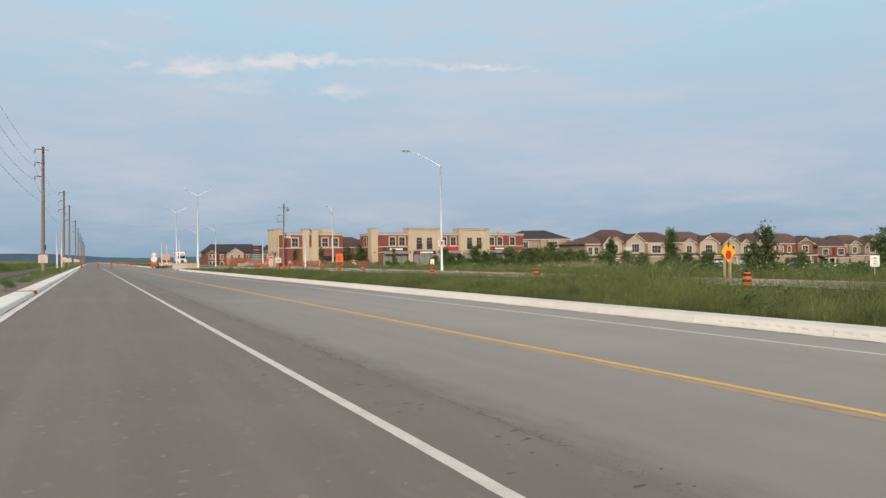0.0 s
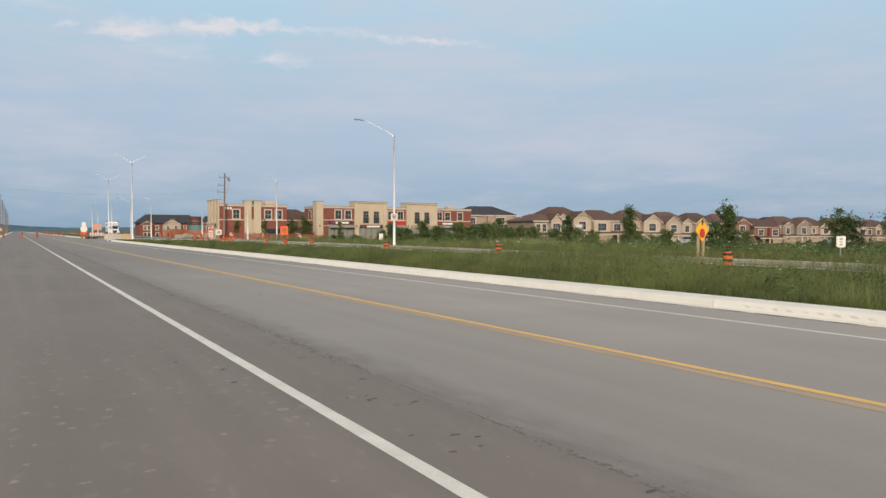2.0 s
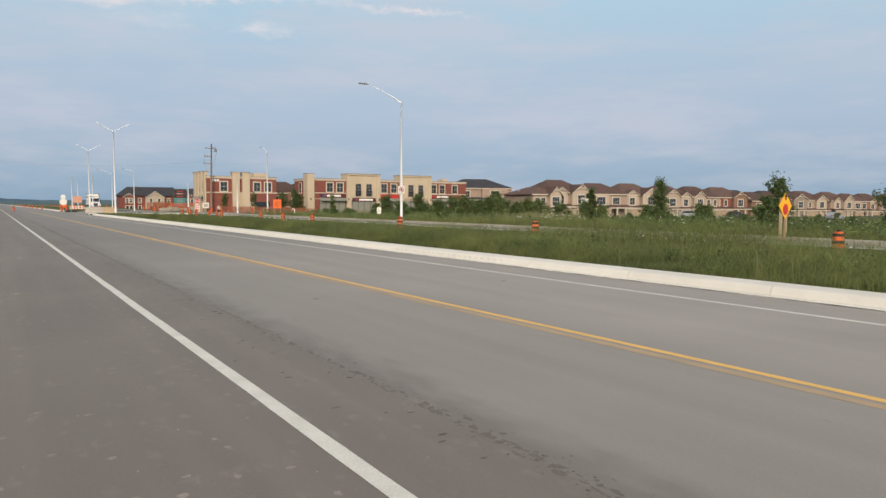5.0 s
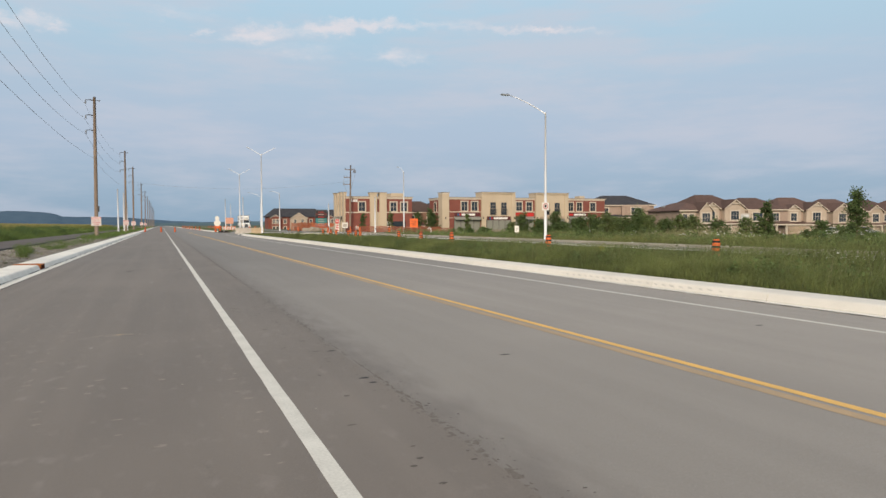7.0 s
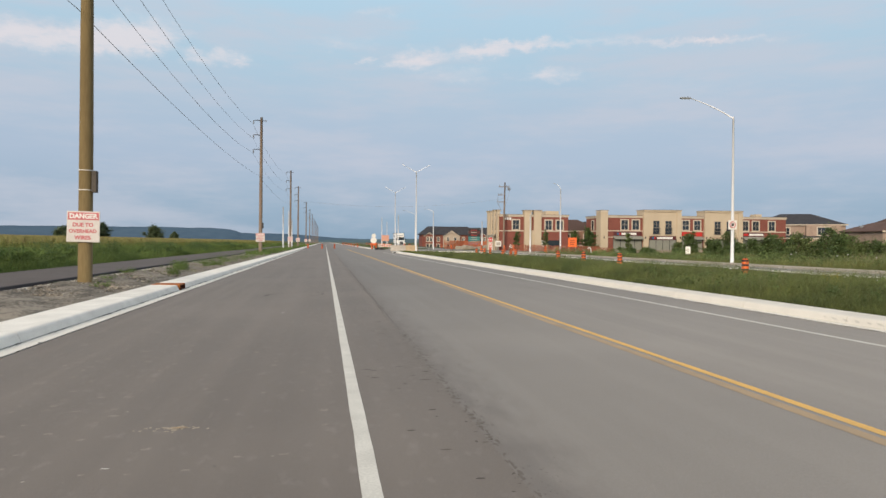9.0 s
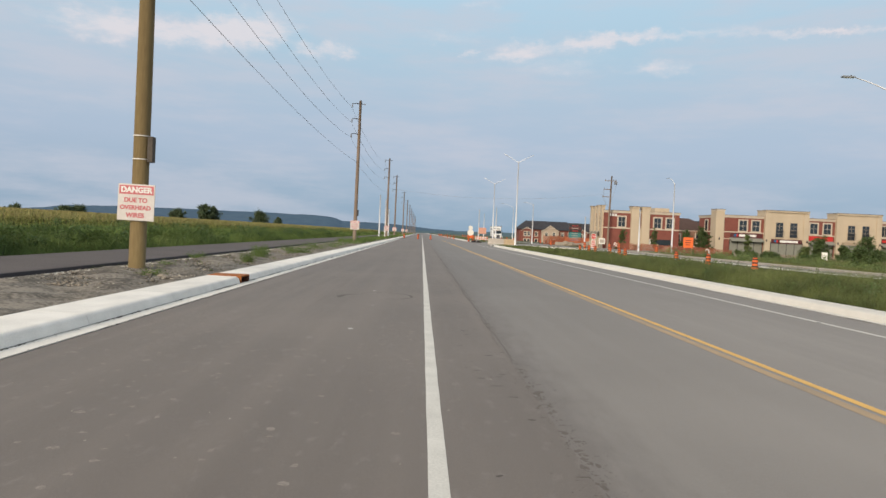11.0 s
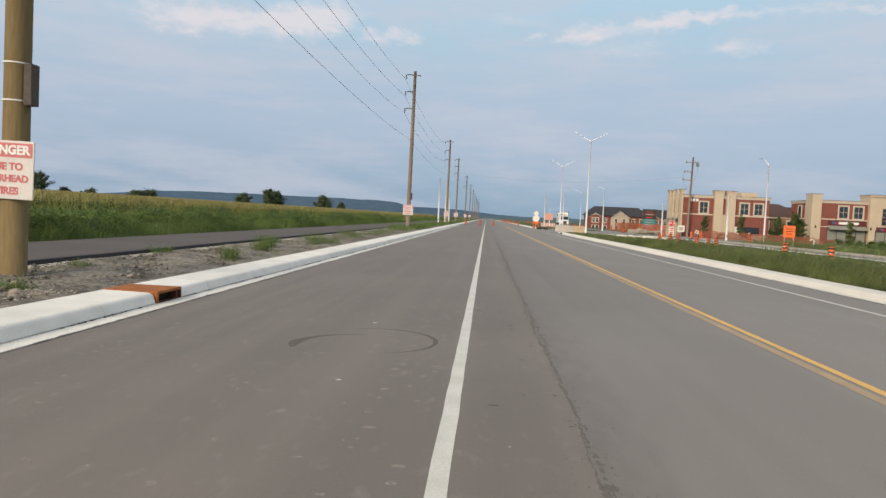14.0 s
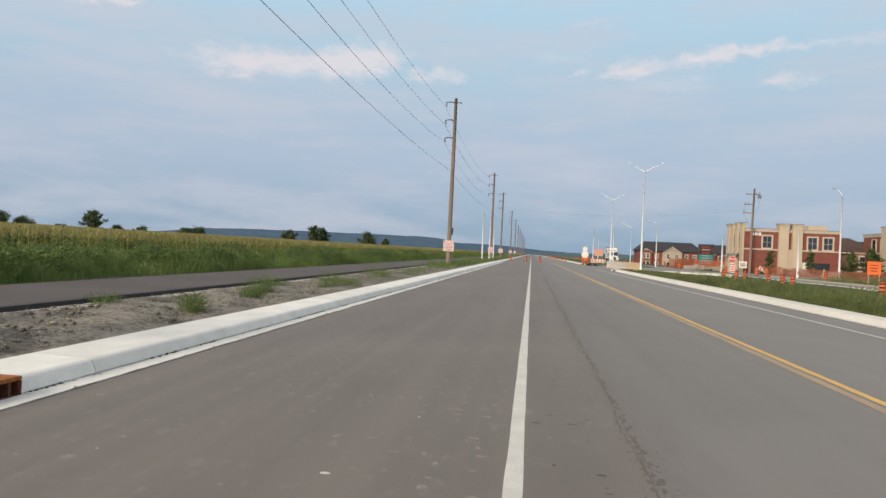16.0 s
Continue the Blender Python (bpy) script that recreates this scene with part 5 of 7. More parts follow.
def hydro_pole():
    root = empty("service_pole", pose(32.3, 137.5, -0.4), "old timber service pole with brackets and a transformer", "utility pole")
    part("shaft", bar([(0, 0, -0.3), (0.1, 0, 6), (0.25, 0, 13.0)], [0.19, 0.165, 0.12], 12), M["wood_old"], root, smooth=True)
    part("crossarm", boxes((-0.9, 1.1, -0.06, 0.06, 12.1, 12.22)), M["wood_old"], root)
    part("crossarm", boxes((-1.1, 0.3, -0.06, 0.06, 10.6, 10.72)), M["wood_old"], root)
    part("crossarm", boxes((-1.2, 0.3, -0.06, 0.06, 9.3, 9.42)), M["wood_old"], root)
    for x, z in ((-0.8, 12.22), (0.6, 12.22), (1.0, 12.22), (-1.0, 10.72), (-1.1, 9.42), (-0.5, 10.72)):
        part("insulator", bar([(x, 0, z), (x, 0, z + 0.25)], [0.06, 0.05], 8), M["insulator"], root)
    part("switch", boxes((0.75, 1.25, -0.15, 0.15, 11.55, 12.05), bevel=0.04), M["insulator"], root, "grey switch gear")
    part("drop_cable", tube(bmesh.new(), [(1.1, 0, 11.6), (0.9, 0, 10.4), (0.3, 0, 8.6), (0.2, 0, 8.0)], [0.025] * 4, 6), M["wire"], root)
    part("drop_cable", tube(bmesh.new(), [(-1.0, 0, 10.6), (-1.25, 0, 9.4), (-0.5, 0, 8.0), (0.0, 0, 7.4)], [0.025] * 4, 6), M["wire"], root)


hydro_pole()

span = bar([(32.4 - 38.9 * t, 137.5 + 3.5 * t, 9.6 - 0.6 * t - 5.6 * t * (1 - t)) for t in [k / 20 for k in range(21)]], [0.011] * 21, 5)
tagged(part("service_cable", span, M["wire"]), "thin dark cable spanning the road far ahead", "wire")


def soil_heap(x, y, w, h):
    """A low rough mound of dug earth."""
    bm = bmesh.new()
    bmesh.ops.create_icosphere(bm, subdivisions=4, radius=1.0)
    for v in bm.verts:
        k = 1 + 0.35 * noise.noise(v.co * 1.8 + Vector((x, y, 0))) + 0.12 * noise.noise(v.co * 6 + Vector((y, x, 0)))
        v.co = Vector((v.co.x * w * k, v.co.y * w * 0.6 * k, max(-0.2, v.co.z) * h * k))
    ob = tagged(part("soil_heap", bm, M["rock"]), "low mound of dug brown earth by the works", "soil heap", "earth mounds by the works")
    ob.location = (x, y, gz(x, y) - 0.05)


for hx, hy, hw, hh in ((36.5, 129, 1.8, 0.9), (40.5, 128.5, 2.2, 1.0), (44.5, 128, 1.8, 0.8), (48.5, 126, 1.6, 0.7), (28.5, 153, 2.2, 0.9), (33.5, 156, 2.4, 1.0)):
    soil_heap(hx, hy, hw, hh)

hook = bar([(32.0, 95.0, -0.4), (32.0, 95.0, 0.62), (31.95, 95.0, 0.78), (31.82, 95.0, 0.86), (31.66, 95.0, 0.82), (31.6, 95.0, 0.68)], [0.055] * 6, 10)
tagged(part("vent_pipe", hook, M["sign_white"]), "white hooked vent pipe standing on the verge", "pipe")

# ---- buildings ----


def window(parent, x, z, w, h, y=0.0, cols=2, rows=2, trim=None, rail=False, bars="dark_metal"):
    """A window on a wall that faces -y: frame, glass, bars and sill."""
    fr = trim or M["trim"]
    t = 0.2
    bm = boxes((x - w / 2 - t, x - w / 2, y - 0.09, y + 0.03, z - t, z + h + t), (x + w / 2, x + w / 2 + t, y - 0.09, y + 0.03, z - t, z + h + t),
               (x - w / 2, x + w / 2, y - 0.09, y + 0.03, z + h, z + h + t), (x - w / 2, x + w / 2, y - 0.11, y + 0.03, z - t, z))
    wn = part("window", bm, fr, parent)
    for c in range(cols):
        for r in range(rows):
            a, b = w / cols, h / rows
            part("pane", boxes((x - w / 2 + c * a + 0.025, x - w / 2 + (c + 1) * a - 0.025, y - 0.035, y - 0.02, z + r * b + 0.025, z + (r + 1) * b - 0.025)), M["glass"], wn)
    part("mullion", boxes(*[(x - w / 2 + c * w / cols - 0.02, x - w / 2 + c * w / cols + 0.02, y - 0.045, y - 0.01, z, z + h) for c in range(cols + 1)],
                          *[(x - w / 2, x + w / 2, y - 0.043, y - 0.012, z + r * h / rows - 0.02, z + r * h / rows + 0.02) for r in range(rows + 1)]), M[bars], wn)
    if rail:
        part("balcony_rail", boxes((x - w / 2 - 0.1, x + w / 2 + 0.1, y - 0.2, y - 0.16, z + h * 0.42, z + h * 0.46), (x - w / 2 - 0.1, x + w / 2 + 0.1, y - 0.2, y - 0.16, z, z + 0.05),
                                   *[(x - w / 2 - 0.08 + k * (w + 0.16) / 9, x - w / 2 - 0.05 + k * (w + 0.16) / 9, y - 0.195, y - 0.165, z, z + h * 0.44) for k in range(10)]), M["dark_metal"], wn, "black iron rail")
    return wn


def cornice(parent, x0, x1, y0, y1, z, h=0.28, out=0.12, mat=None):
    bm = boxes((x0 - out * 0.5, x1 + out * 0.5, y0 - out * 0.5, y1 + out * 0.5, z - h, z - h * 0.4), (x0 - out, x1 + out, y0 - out, y1 + out, z - h * 0.4 + 0.001, z))
    part("parapet_cap", boxes((x0 - out - 0.03, x1 + out + 0.03, y0 - out - 0.03, y1 + out + 0.03, z + 0.001, z + 0.07)), M["cap_metal"], parent)
    return part("cornice", bm, mat or M["trim"], parent)


def shop_unit(parent, x0, x1, y, front, sign_mat, bars, awning=True, zsign=(2.95, 3.75), pane="shop_grey"):
    """A shop front with glazing, an awning or canopy and a sign board with plain bars for its name."""
    part("shop_window", boxes((x0, x1, y - 0.06, y + 0.05, 0.25, 2.45)), M[pane], parent)
    part("shop_plinth", boxes((x0, x1, y - 0.1, y + 0.05, -0.4, 0.25)), M["stone_grey"], parent)
    n = max(2, int((x1 - x0) / 1.3))
    part("shop_mullions", boxes(*[(x0 + (x1 - x0) * k / n - 0.04, x0 + (x1 - x0) * k / n + 0.04, y - 0.1, y - 0.02, 0.25, 2.45) for k in range(n + 1)], (x0, x1, y - 0.1, y - 0.02, 2.4, 2.5)), M["dark_metal"], parent)
    if awning:
        part("awning", prism([(y - 0.95, 2.28), (y - 0.95, 2.36), (y - 0.03, 2.98), (y - 0.03, 2.9)], x0, x1, "x"), M["shop_grey"], parent)
    if sign_mat:
        sg = part("shop_sign", boxes((x0 + 0.1, x1 - 0.1, y - 0.16, y - 0.02, *zsign)), M[sign_mat], parent)
        zc = (zsign[0] + zsign[1]) / 2
        for a, b, mt in bars:
            part("sign_bar", boxes((x0 + (x1 - x0) * a, x0 + (x1 - x0) * b, y - 0.19, y - 0.16, zc - 0.2, zc + 0.2)), M[mt], sg)


def plaza_main():
    root = empty("shop_plaza", pose(0, 138.6, -0.1), "two-storey red brick and tan shop plaza with cream cornices", "shop building", "plaza buildings")
    x0, x1, dep, h = 52.6, 91.5, 9.0, 6.85
    part("wall", boxes((x0, x1, 0, dep, -1.2, h - 0.3)), M["brick"], root)
    part("roof", boxes((x0 + 0.3, x1 - 0.3, 0.3, dep - 0.3, h - 0.3, h - 0.15)), M["concrete_grey"], root)
    cornice(root, x0, x1, 0, dep, h + 0.02, 0.42, 0.16)
    part("band", boxes((x0 - 0.05, x1 + 0.05, -0.07, dep + 0.05, 3.82, 4.0)), M["trim"], root, "cream stone band")
    part("vent_box", boxes((86.9, 88.2, 3, 5, h, h + 0.75)), M["stucco"], root)
    part("corner_tower", boxes((51.7, 53.2, -0.35, 1.8, -1.2, 7.6)), M["stucco"], root)
    cornice(root, 51.7, 53.2, -0.35, 1.8, 7.8, 0.3, 0.07)
    for a, b in ((60.5, 68.3), (73.4, 81.5)):
        ty = part("tan_bay", boxes((a, b, -0.45, 2.5, -1.2, 7.75)), M["stucco"], root)
        part("bay_pier", boxes((a - 0.05, a + 0.9, -0.62, -0.45, -1.2, 7.55)), M["stucco"], ty)
        part("bay_pier", boxes((b - 0.9, b + 0.05, -0.62, -0.45, -1.2, 7.55)), M["stucco"], ty)
        cornice(root, a, b, -0.6, 2.5, 7.98, 0.3, 0.07, M["stucco"])
    for lx, ly in ((60.75, -0.62), (68.05, -0.62), (73.65, -0.62), (81.25, -0.62), (52.4, -0.35)):
        part("wall_lamp", boxes((lx - 0.1, lx + 0.1, ly - 0.16, ly, 2.45, 2.85), bevel=0.03), M["dark_metal"], root)
    for a, b in ((53.2, 60.4), (68.4, 73.3), (81.6, 91.5)):
        part("plinth", boxes((a, b, -0.09, 0.02, -1.2, 0.2)), M["stone_grey"], root)
        part("sill_band", boxes((a, b, -0.05, 0.02, 2.62, 2.74)), M["trim"], root)
    for wx in (56.75, 59.05, 69.55, 72.0, 82.45, 84.75, 88.3):
        window(root, wx, 4.15, 1.35, 1.85, bars="trim")
    for wx in (63.1, 65.65, 76.1, 78.7):
        window(root, wx, 3.3, 1.3, 2.6, -0.45, 2, 4, M["stucco"], True, "garage")
    shop_unit(root, 54.4, 60.3, 0, None, "shop_maroon", ((0.12, 0.2, "shop_blue"), (0.2, 0.25, "shop_red"), (0.28, 0.8, "letters")), True)
    shop_unit(root, 61.6, 67.3, -0.45, None, "shop_maroon", ((0.1, 0.17, "shop_blue"), (0.17, 0.22, "shop_red"), (0.28, 0.85, "letters")), False, (2.2, 2.95))
    shop_unit(root, 68.6, 73.1, 0, None, "shop_red", (), True)
    shop_unit(root, 74.4, 80.5, -0.45, None, "garage", (), False, (2.4, 2.9))
    shop_unit(root, 81.8, 86.6, 0, None, "shop_maroon", ((0.05, 0.25, "shop_red"), (0.3, 0.95, "letters")), True)
    shop_unit(root, 87.2, 90.4, 0, None, None, (), False)
    part("downpipe", bar([(53.3, -0.06, -0.5), (53.3, -0.06, 6.6)], [0.06, 0.06], 6), M["dark_metal"], root)
    for yy in (3.0, 5.6):
        part("side_window", boxes((x0 - 0.06, x0 + 0.02, yy - 0.55, yy + 0.55, 4.15, 6.0)), M["glass"], root)
        part("side_window_frame", boxes((x0 - 0.1, x0 + 0.0, yy - 0.72, yy - 0.55, 4.0, 6.15), (x0 - 0.1, x0, yy + 0.55, yy + 0.72, 4.0, 6.15), (x0 - 0.1, x0, yy - 0.55, yy + 0.55, 6.0, 6.15)), M["trim"], root)


plaza_main()


def plaza_left():
    root = empty("corner_shop_building", pose(0, 138.6, -0.2), "two-storey red brick corner building with tan piers", "shop building", "plaza buildings")
    x0, x1, dep, h = 31.9, 45.3, 9.4, 6.9
    part("wall", boxes((x0, x1, 0, dep, -1.0, h - 0.3)), M["brick"], root)
    part("roof", boxes((x0 + 0.3, x1 - 0.3, 0.3, dep - 0.3, h - 0.3, h - 0.15)), M["concrete_grey"], root)
    cornice(root, x0, x1, 0, dep, h, 0.4, 0.14)
    part("band", boxes((x0 - 0.05, x1 + 0.05, -0.07, dep, 3.75, 3.95)), M["trim"], root, "cream stone band")
    for a, b in ((36.55, 37.9), (38.45, 39.85)):
        part("tan_pier", boxes((a, b, -0.5, 0.8, -1.0, 7.5)), M["stucco"], root)
        cornice(root, a, b, -0.5, 0.8, 7.7, 0.3, 0.1, M["stucco"])
    part("tan_infill", boxes((37.9, 38.45, -0.3, 0.5, -1.0, 3.75)), M["stucco"], root)
    part("stair_head", boxes((41.9, 44.5, 3, 6, h - 0.1, h + 0.9)), M["stucco"], root)
    for wx in (35.0, 41.4, 43.6):
        window(root, wx, 4.1, 1.25, 1.75, bars="trim")
    part("shop_window", boxes((40.9, 43.9, -0.06, 0.02, 0.2, 2.1)), M["glass"], root)
    part("door", boxes((40.0, 40.8, -0.06, 0.02, -0.3, 2.1)), M["sign_white"], root)
    plate = part("number_plate", boxes((32.6, 34.2, -0.05, -0.002, 5.9, 6.35)), M["brick"], root)
    for k in range(3):
        part("number_bar", boxes((32.65 + 0.52 * k, 33.05 + 0.52 * k, -0.09, -0.05, 5.9, 6.35)), M["letters"], plate)
    for k, y in enumerate((0.6, 3.1, 5.6, 7.7)):
        part("side_pier", boxes((x0 - 0.3, x0 + 0.2, y, y + 1.25, -1.0, 7.5 + 0.1 * (k % 2))), M["stucco"], root)
        cornice(root, x0 - 0.3, x0 + 0.2, y, y + 1.25, 7.75 + 0.1 * (k % 2), 0.3, 0.1, M["stucco"])
    for y in (2.3, 4.8, 7.2):
        part("side_window", boxes((x0 - 0.07, x0, y - 0.35, y + 0.7, 4.0, 6.0)), M["glass"], root)
        part("side_shop_window", boxes((x0 - 0.07, x0, y - 0.1, y + 0.7, 0.2, 2.4)), M["glass"], root)
        part("side_awning", prism([(x0 - 1.1, 2.6), (x0 - 1.1, 2.7), (x0 - 0.03, 3.3), (x0 - 0.03, 3.2)], y - 0.15, y + 0.75), M["shop_grey"], root)


plaza_left()


def hip_roof(w, d, z, rise, over=0.45, ridge=0.35):
    bm = bmesh.new()
    x, y = w / 2 + over, d / 2 + over
    r = max(0.2, x * ridge) if w >= d else 0.0
    s = 0.0 if w >= d else max(0.2, y * ridge)
    b = [bm.verts.new(p) for p in ((-x, -y, z - 0.12), (x, -y, z - 0.12), (x, y, z - 0.12), (-x, y, z - 0.12))]
    e = [bm.verts.new(p) for p in ((-x, -y, z), (x, -y, z), (x, y, z), (-x, y, z))]
    t0, t1 = bm.verts.new((-r, -s, z + rise)), bm.verts.new((r, s, z + rise))
    for k in range(4):
        bm.faces.new((b[k], b[(k + 1) % 4], e[(k + 1) % 4], e[k]))
    bm.faces.new(b[::-1])
    if w >= d:
        for f in ((e[0], e[1], t1, t0), (e[1], e[2], t1), (e[2], e[3], t0, t1), (e[3], e[0], t0)):
            bm.faces.new(f)
    else:
        for f in ((e[0], e[1], t0), (e[1], e[2], t1, t0), (e[2], e[3], t1), (e[3], e[0], t0, t1)):
            bm.faces.new(f)
    return bm


def gable(parent, x, w, z, rise, y0, y1, wall, roof):
    """A front gable: pointed wall with a small pitched roof."""
    part("gable_wall", prism([(x - w / 2, -0.2), (x + w / 2, -0.2), (x + w / 2, z), (x, z + rise), (x - w / 2, z)], y0, y1), wall, parent)
    o = 0.3
    k = rise / (w / 2)
    part("gable_roof", prism([(x - w / 2 - o, z - k * o), (x, z + rise), (x + w / 2 + o, z - k * o), (x + w / 2 + o, z - k * o + 0.16), (x, z + rise + 0.17), (x - w / 2 - o, z - k * o + 0.16)], y0 - o, y1 + 2.2), roof, parent)
    part("bargeboard", prism([(x - w / 2 - o, z - k * o - 0.06), (x, z + rise - 0.06), (x + w / 2 + o, z - k * o - 0.06), (x + w / 2 + o, z - k * o + 0.1), (x, z + rise + 0.1), (x - w / 2 - o, z - k * o + 0.1)], y0 - o - 0.05, y0 - o + 0.004), M["trim_white"], parent)
    part("gable_truss", prism([(x - w * 0.2, z + rise * 0.52), (x + w * 0.2, z + rise * 0.52), (x + w * 0.17, z + rise * 0.62), (x - w * 0.17, z + rise * 0.62)], y0 - o - 0.04, y0 - o + 0.02), M["trim_white"], parent)


def house(m, w, style, wall, wall2, roof, label, flip=False, rise=2.75):
    """A two-storey suburban house with a garage, porch, hipped roof and front gables; it faces -y."""
    root = empty("house", m, label, "house", "houses along the street")
    d, e = 10.0, 5.5
    s = -1 if flip else 1
    part("wall", boxes((-w / 2, w / 2, -d / 2, d / 2, -0.8, e)), wall, root)
    part("roof", hip_roof(w, d, e, rise if style != 2 else rise - 0.25), roof, root)
    part("eaves_board", boxes((-w / 2 - 0.42, w / 2 + 0.42, -d / 2 - 0.47, -d / 2 - 0.42, e - 0.2, e + 0.02)), M["trim"], root)
    yf = -d / 2
    gx = s * w * 0.22
    white = M["trim_white"]

    def pair(x, z, ww, hh, y, cols=3):
        window(root, x, z, ww, hh, y, cols, 2, white, False, "trim_white")

    part("lower_wall", boxes((-w / 2 - 0.03, w / 2 + 0.03, yf - 0.05, yf + 0.3, -0.79, 2.55)), M["stone_warm"], root, "pinkish stone ground-floor wall")
    if style == 0:
        gable(root, gx, w * 0.44, e, 1.55, yf - 1.0, yf + 0.5, wall2, roof)
        pair(gx, 3.25, 1.9, 1.7, yf - 1.0)
        gable(root, -gx * 1.05, w * 0.32, e - 0.1, 1.1, yf - 0.4, yf + 0.5, wall2, roof)
        pair(-gx * 1.05, 3.25, 1.4, 1.55, yf - 0.4, 2)
    elif style == 1:
        gable(root, -gx, w * 0.38, e, 1.35, yf - 0.8, yf + 0.5, wall2, roof)
        pair(-gx, 3.25, 1.7, 1.7, yf - 0.8)
        pair(gx * 0.6, 3.35, 0.95, 1.45, yf, 2)
        pair(gx * 1.55, 3.35, 0.95, 1.45, yf, 2)
    else:
        part("bay", boxes((gx - w * 0.2, gx + w * 0.2, yf - 0.9, yf + 0.4, -0.8, e - 0.1)), wall2, root)
        pair(gx, 3.25, 2.3, 1.6, yf - 0.9, 3)
        pair(-gx, 3.25, 1.9, 1.5, yf)
    gg = -gx if style == 0 else gx
    yg = yf - (1.0 if style == 2 else 0.5)
    gw = w * 0.36
    part("garage_front", boxes((gg - gw / 2 - 0.25, gg + gw / 2 + 0.25, yg - 0.6, yf + 0.2, -0.8, 2.75)), wall2, root)
    gd = part("garage_door", boxes((gg - gw / 2, gg + gw / 2, yg - 0.66, yg - 0.58, -0.3, 2.1)), M["garage"], root)
    for k in range(3):
        part("door_panel", boxes((gg - gw / 2 + 0.08, gg + gw / 2 - 0.08, yg - 0.69, yg - 0.66, -0.2 + 0.75 * k, 0.42 + 0.75 * k)), M["garage"], gd)
    part("garage_lintel", boxes((gg - gw / 2 - 0.3, gg + gw / 2 + 0.3, yg - 0.7, yg - 0.6, 2.12, 2.42)), M["trim"], root)
    part("porch_roof", prism([(yg - 1.0, 2.62), (yg - 1.0, 2.76), (yf, 3.2), (yf, 3.05)], -w / 2 + 0.05, w / 2 - 0.05, "x"), roof, root)
    part("porch_beam", boxes((-w / 2 + 0.08, w / 2 - 0.08, yg - 1.03, yg - 0.97, 2.36, 2.6)), white, root)
    px = -gg
    part("front_door", boxes((px - 0.5, px + 0.5, yf - 0.07, yf + 0.02, -0.2, 2.0)), M["shingle_dark"], root)
    for q in (px - 1.2, px + 1.2):
        part("porch_column", boxes((q - 0.16, q + 0.16, yg - 0.95, yg - 0.65, -0.6, 2.36)), white, root)
    part("porch_step", boxes((px - 1.6, px + 1.6, yf - 1.6, yf, -0.8, -0.15)), M["concrete_grey"], root)
    part("chimney", boxes((s * w * 0.3 - 0.2, s * w * 0.3 + 0.2, 1.6, 2.0, e + 0.2, e + rise - 0.55)), M["metal_grey"], root, "grey roof vent pipe")
    return root


# the front row stands along a street that leaves the road at a right angle
ROW = [(98.6, 10.8, 0, "stone", "stone_pale", "shingle", False, 0.35), (110.9, 11.2, 2, "stone", "stone_pale", "shingle", True, 0.15), (122.6, 11.0, 0, "stone", "stone_pale", "shingle", False, 0.1),
       (133.6, 11.4, 0, "stone_grey", "stone_pale", "shingle", True, -0.15), (145.4, 10.6, 1, "stone", "stone_pale", "shingle", False, -0.2), (157.4, 12.2, 1, "brick", "brick_brown", "shingle", True, -0.2),
       (170.2, 10.6, 2, "brick_brown", "brick", "shingle", False, -1.0), (184.6, 13.0, 0, "stone_grey", "stone_grey", "shingle", False, -0.55), (198.2, 11.2, 1, "stone", "stone_pale", "shingle", True, -0.6),
       (211.0, 11.0, 0, "stone", "stone_pale", "shingle", False, -0.7), (224.0, 11.0, 2, "brick_brown", "stone", "shingle", True, -0.8), (237.0, 11.0, 0, "stone_grey", "stone", "shingle", False, -0.9), (250.0, 11.0, 1, "stone", "stone_pale", "shingle", True, -0.9)]
WORDS = {"stone": "beige stone", "stone_grey": "grey-beige stone", "brick_brown": "brown brick", "brick": "red brick"}
for k, (hx, w, st, wa, wb, rf, fl, up) in enumerate(ROW):
    house(pose(hx, 116.0 + 0.6 * (k % 3), -1.75 + up, 0, 0, -4 - 3 * (k % 3)), w, st, M[wa], M[wb], M[rf], "two-storey %s house with brown shingle roof and garage" % WORDS[wa], fl)
house(pose(89.8, 113.0, -1.9, 0, 0, -6), 7.0, 1, M["stone"], M["stone_pale"], M["shingle"], "beige stone corner house with brown shingle roof", True, 1.5)
house(pose(104, 152, 0.2, 0, 0, -20), 17.0, 2, M["stone"], M["stone"], M["shingle_dark"], "wide beige house with a charcoal hipped roof")
house(pose(50.6, 153, -1.6, 0, 0, 0), 11.0, 2, M["brick_brown"], M["brick_brown"], M["shingle"], "brown brick house behind the shops")
house(pose(74, 196, -0.8, 0, 0, 0), 14.0, 1, M["brick_brown"], M["stone"], M["shingle_dark"], "brown brick house with dark roof behind the shops")
house(pose(58, 205, -0.8, 0, 0, 0), 14.0, 0, M["brick"], M["stone_pale"], M["shingle_dark"], "red brick house with dark roof behind the shops", True)
for hx, hy, wa in ((128, 152, "brick_brown"), (144, 150, "stone_grey"), (160, 150, "brick_brown"), (176, 149, "stone_grey"), (195, 148, "stone"), (212, 148, "brick_brown"), (230, 148, "stone_grey"), (250, 148, "stone")):
    house(pose(hx, hy, -1.1, 0, 0, -8), 11.0, 2, M[wa], M["stone"], M["shingle_dark"], "house in the second row with a dark hipped roof")


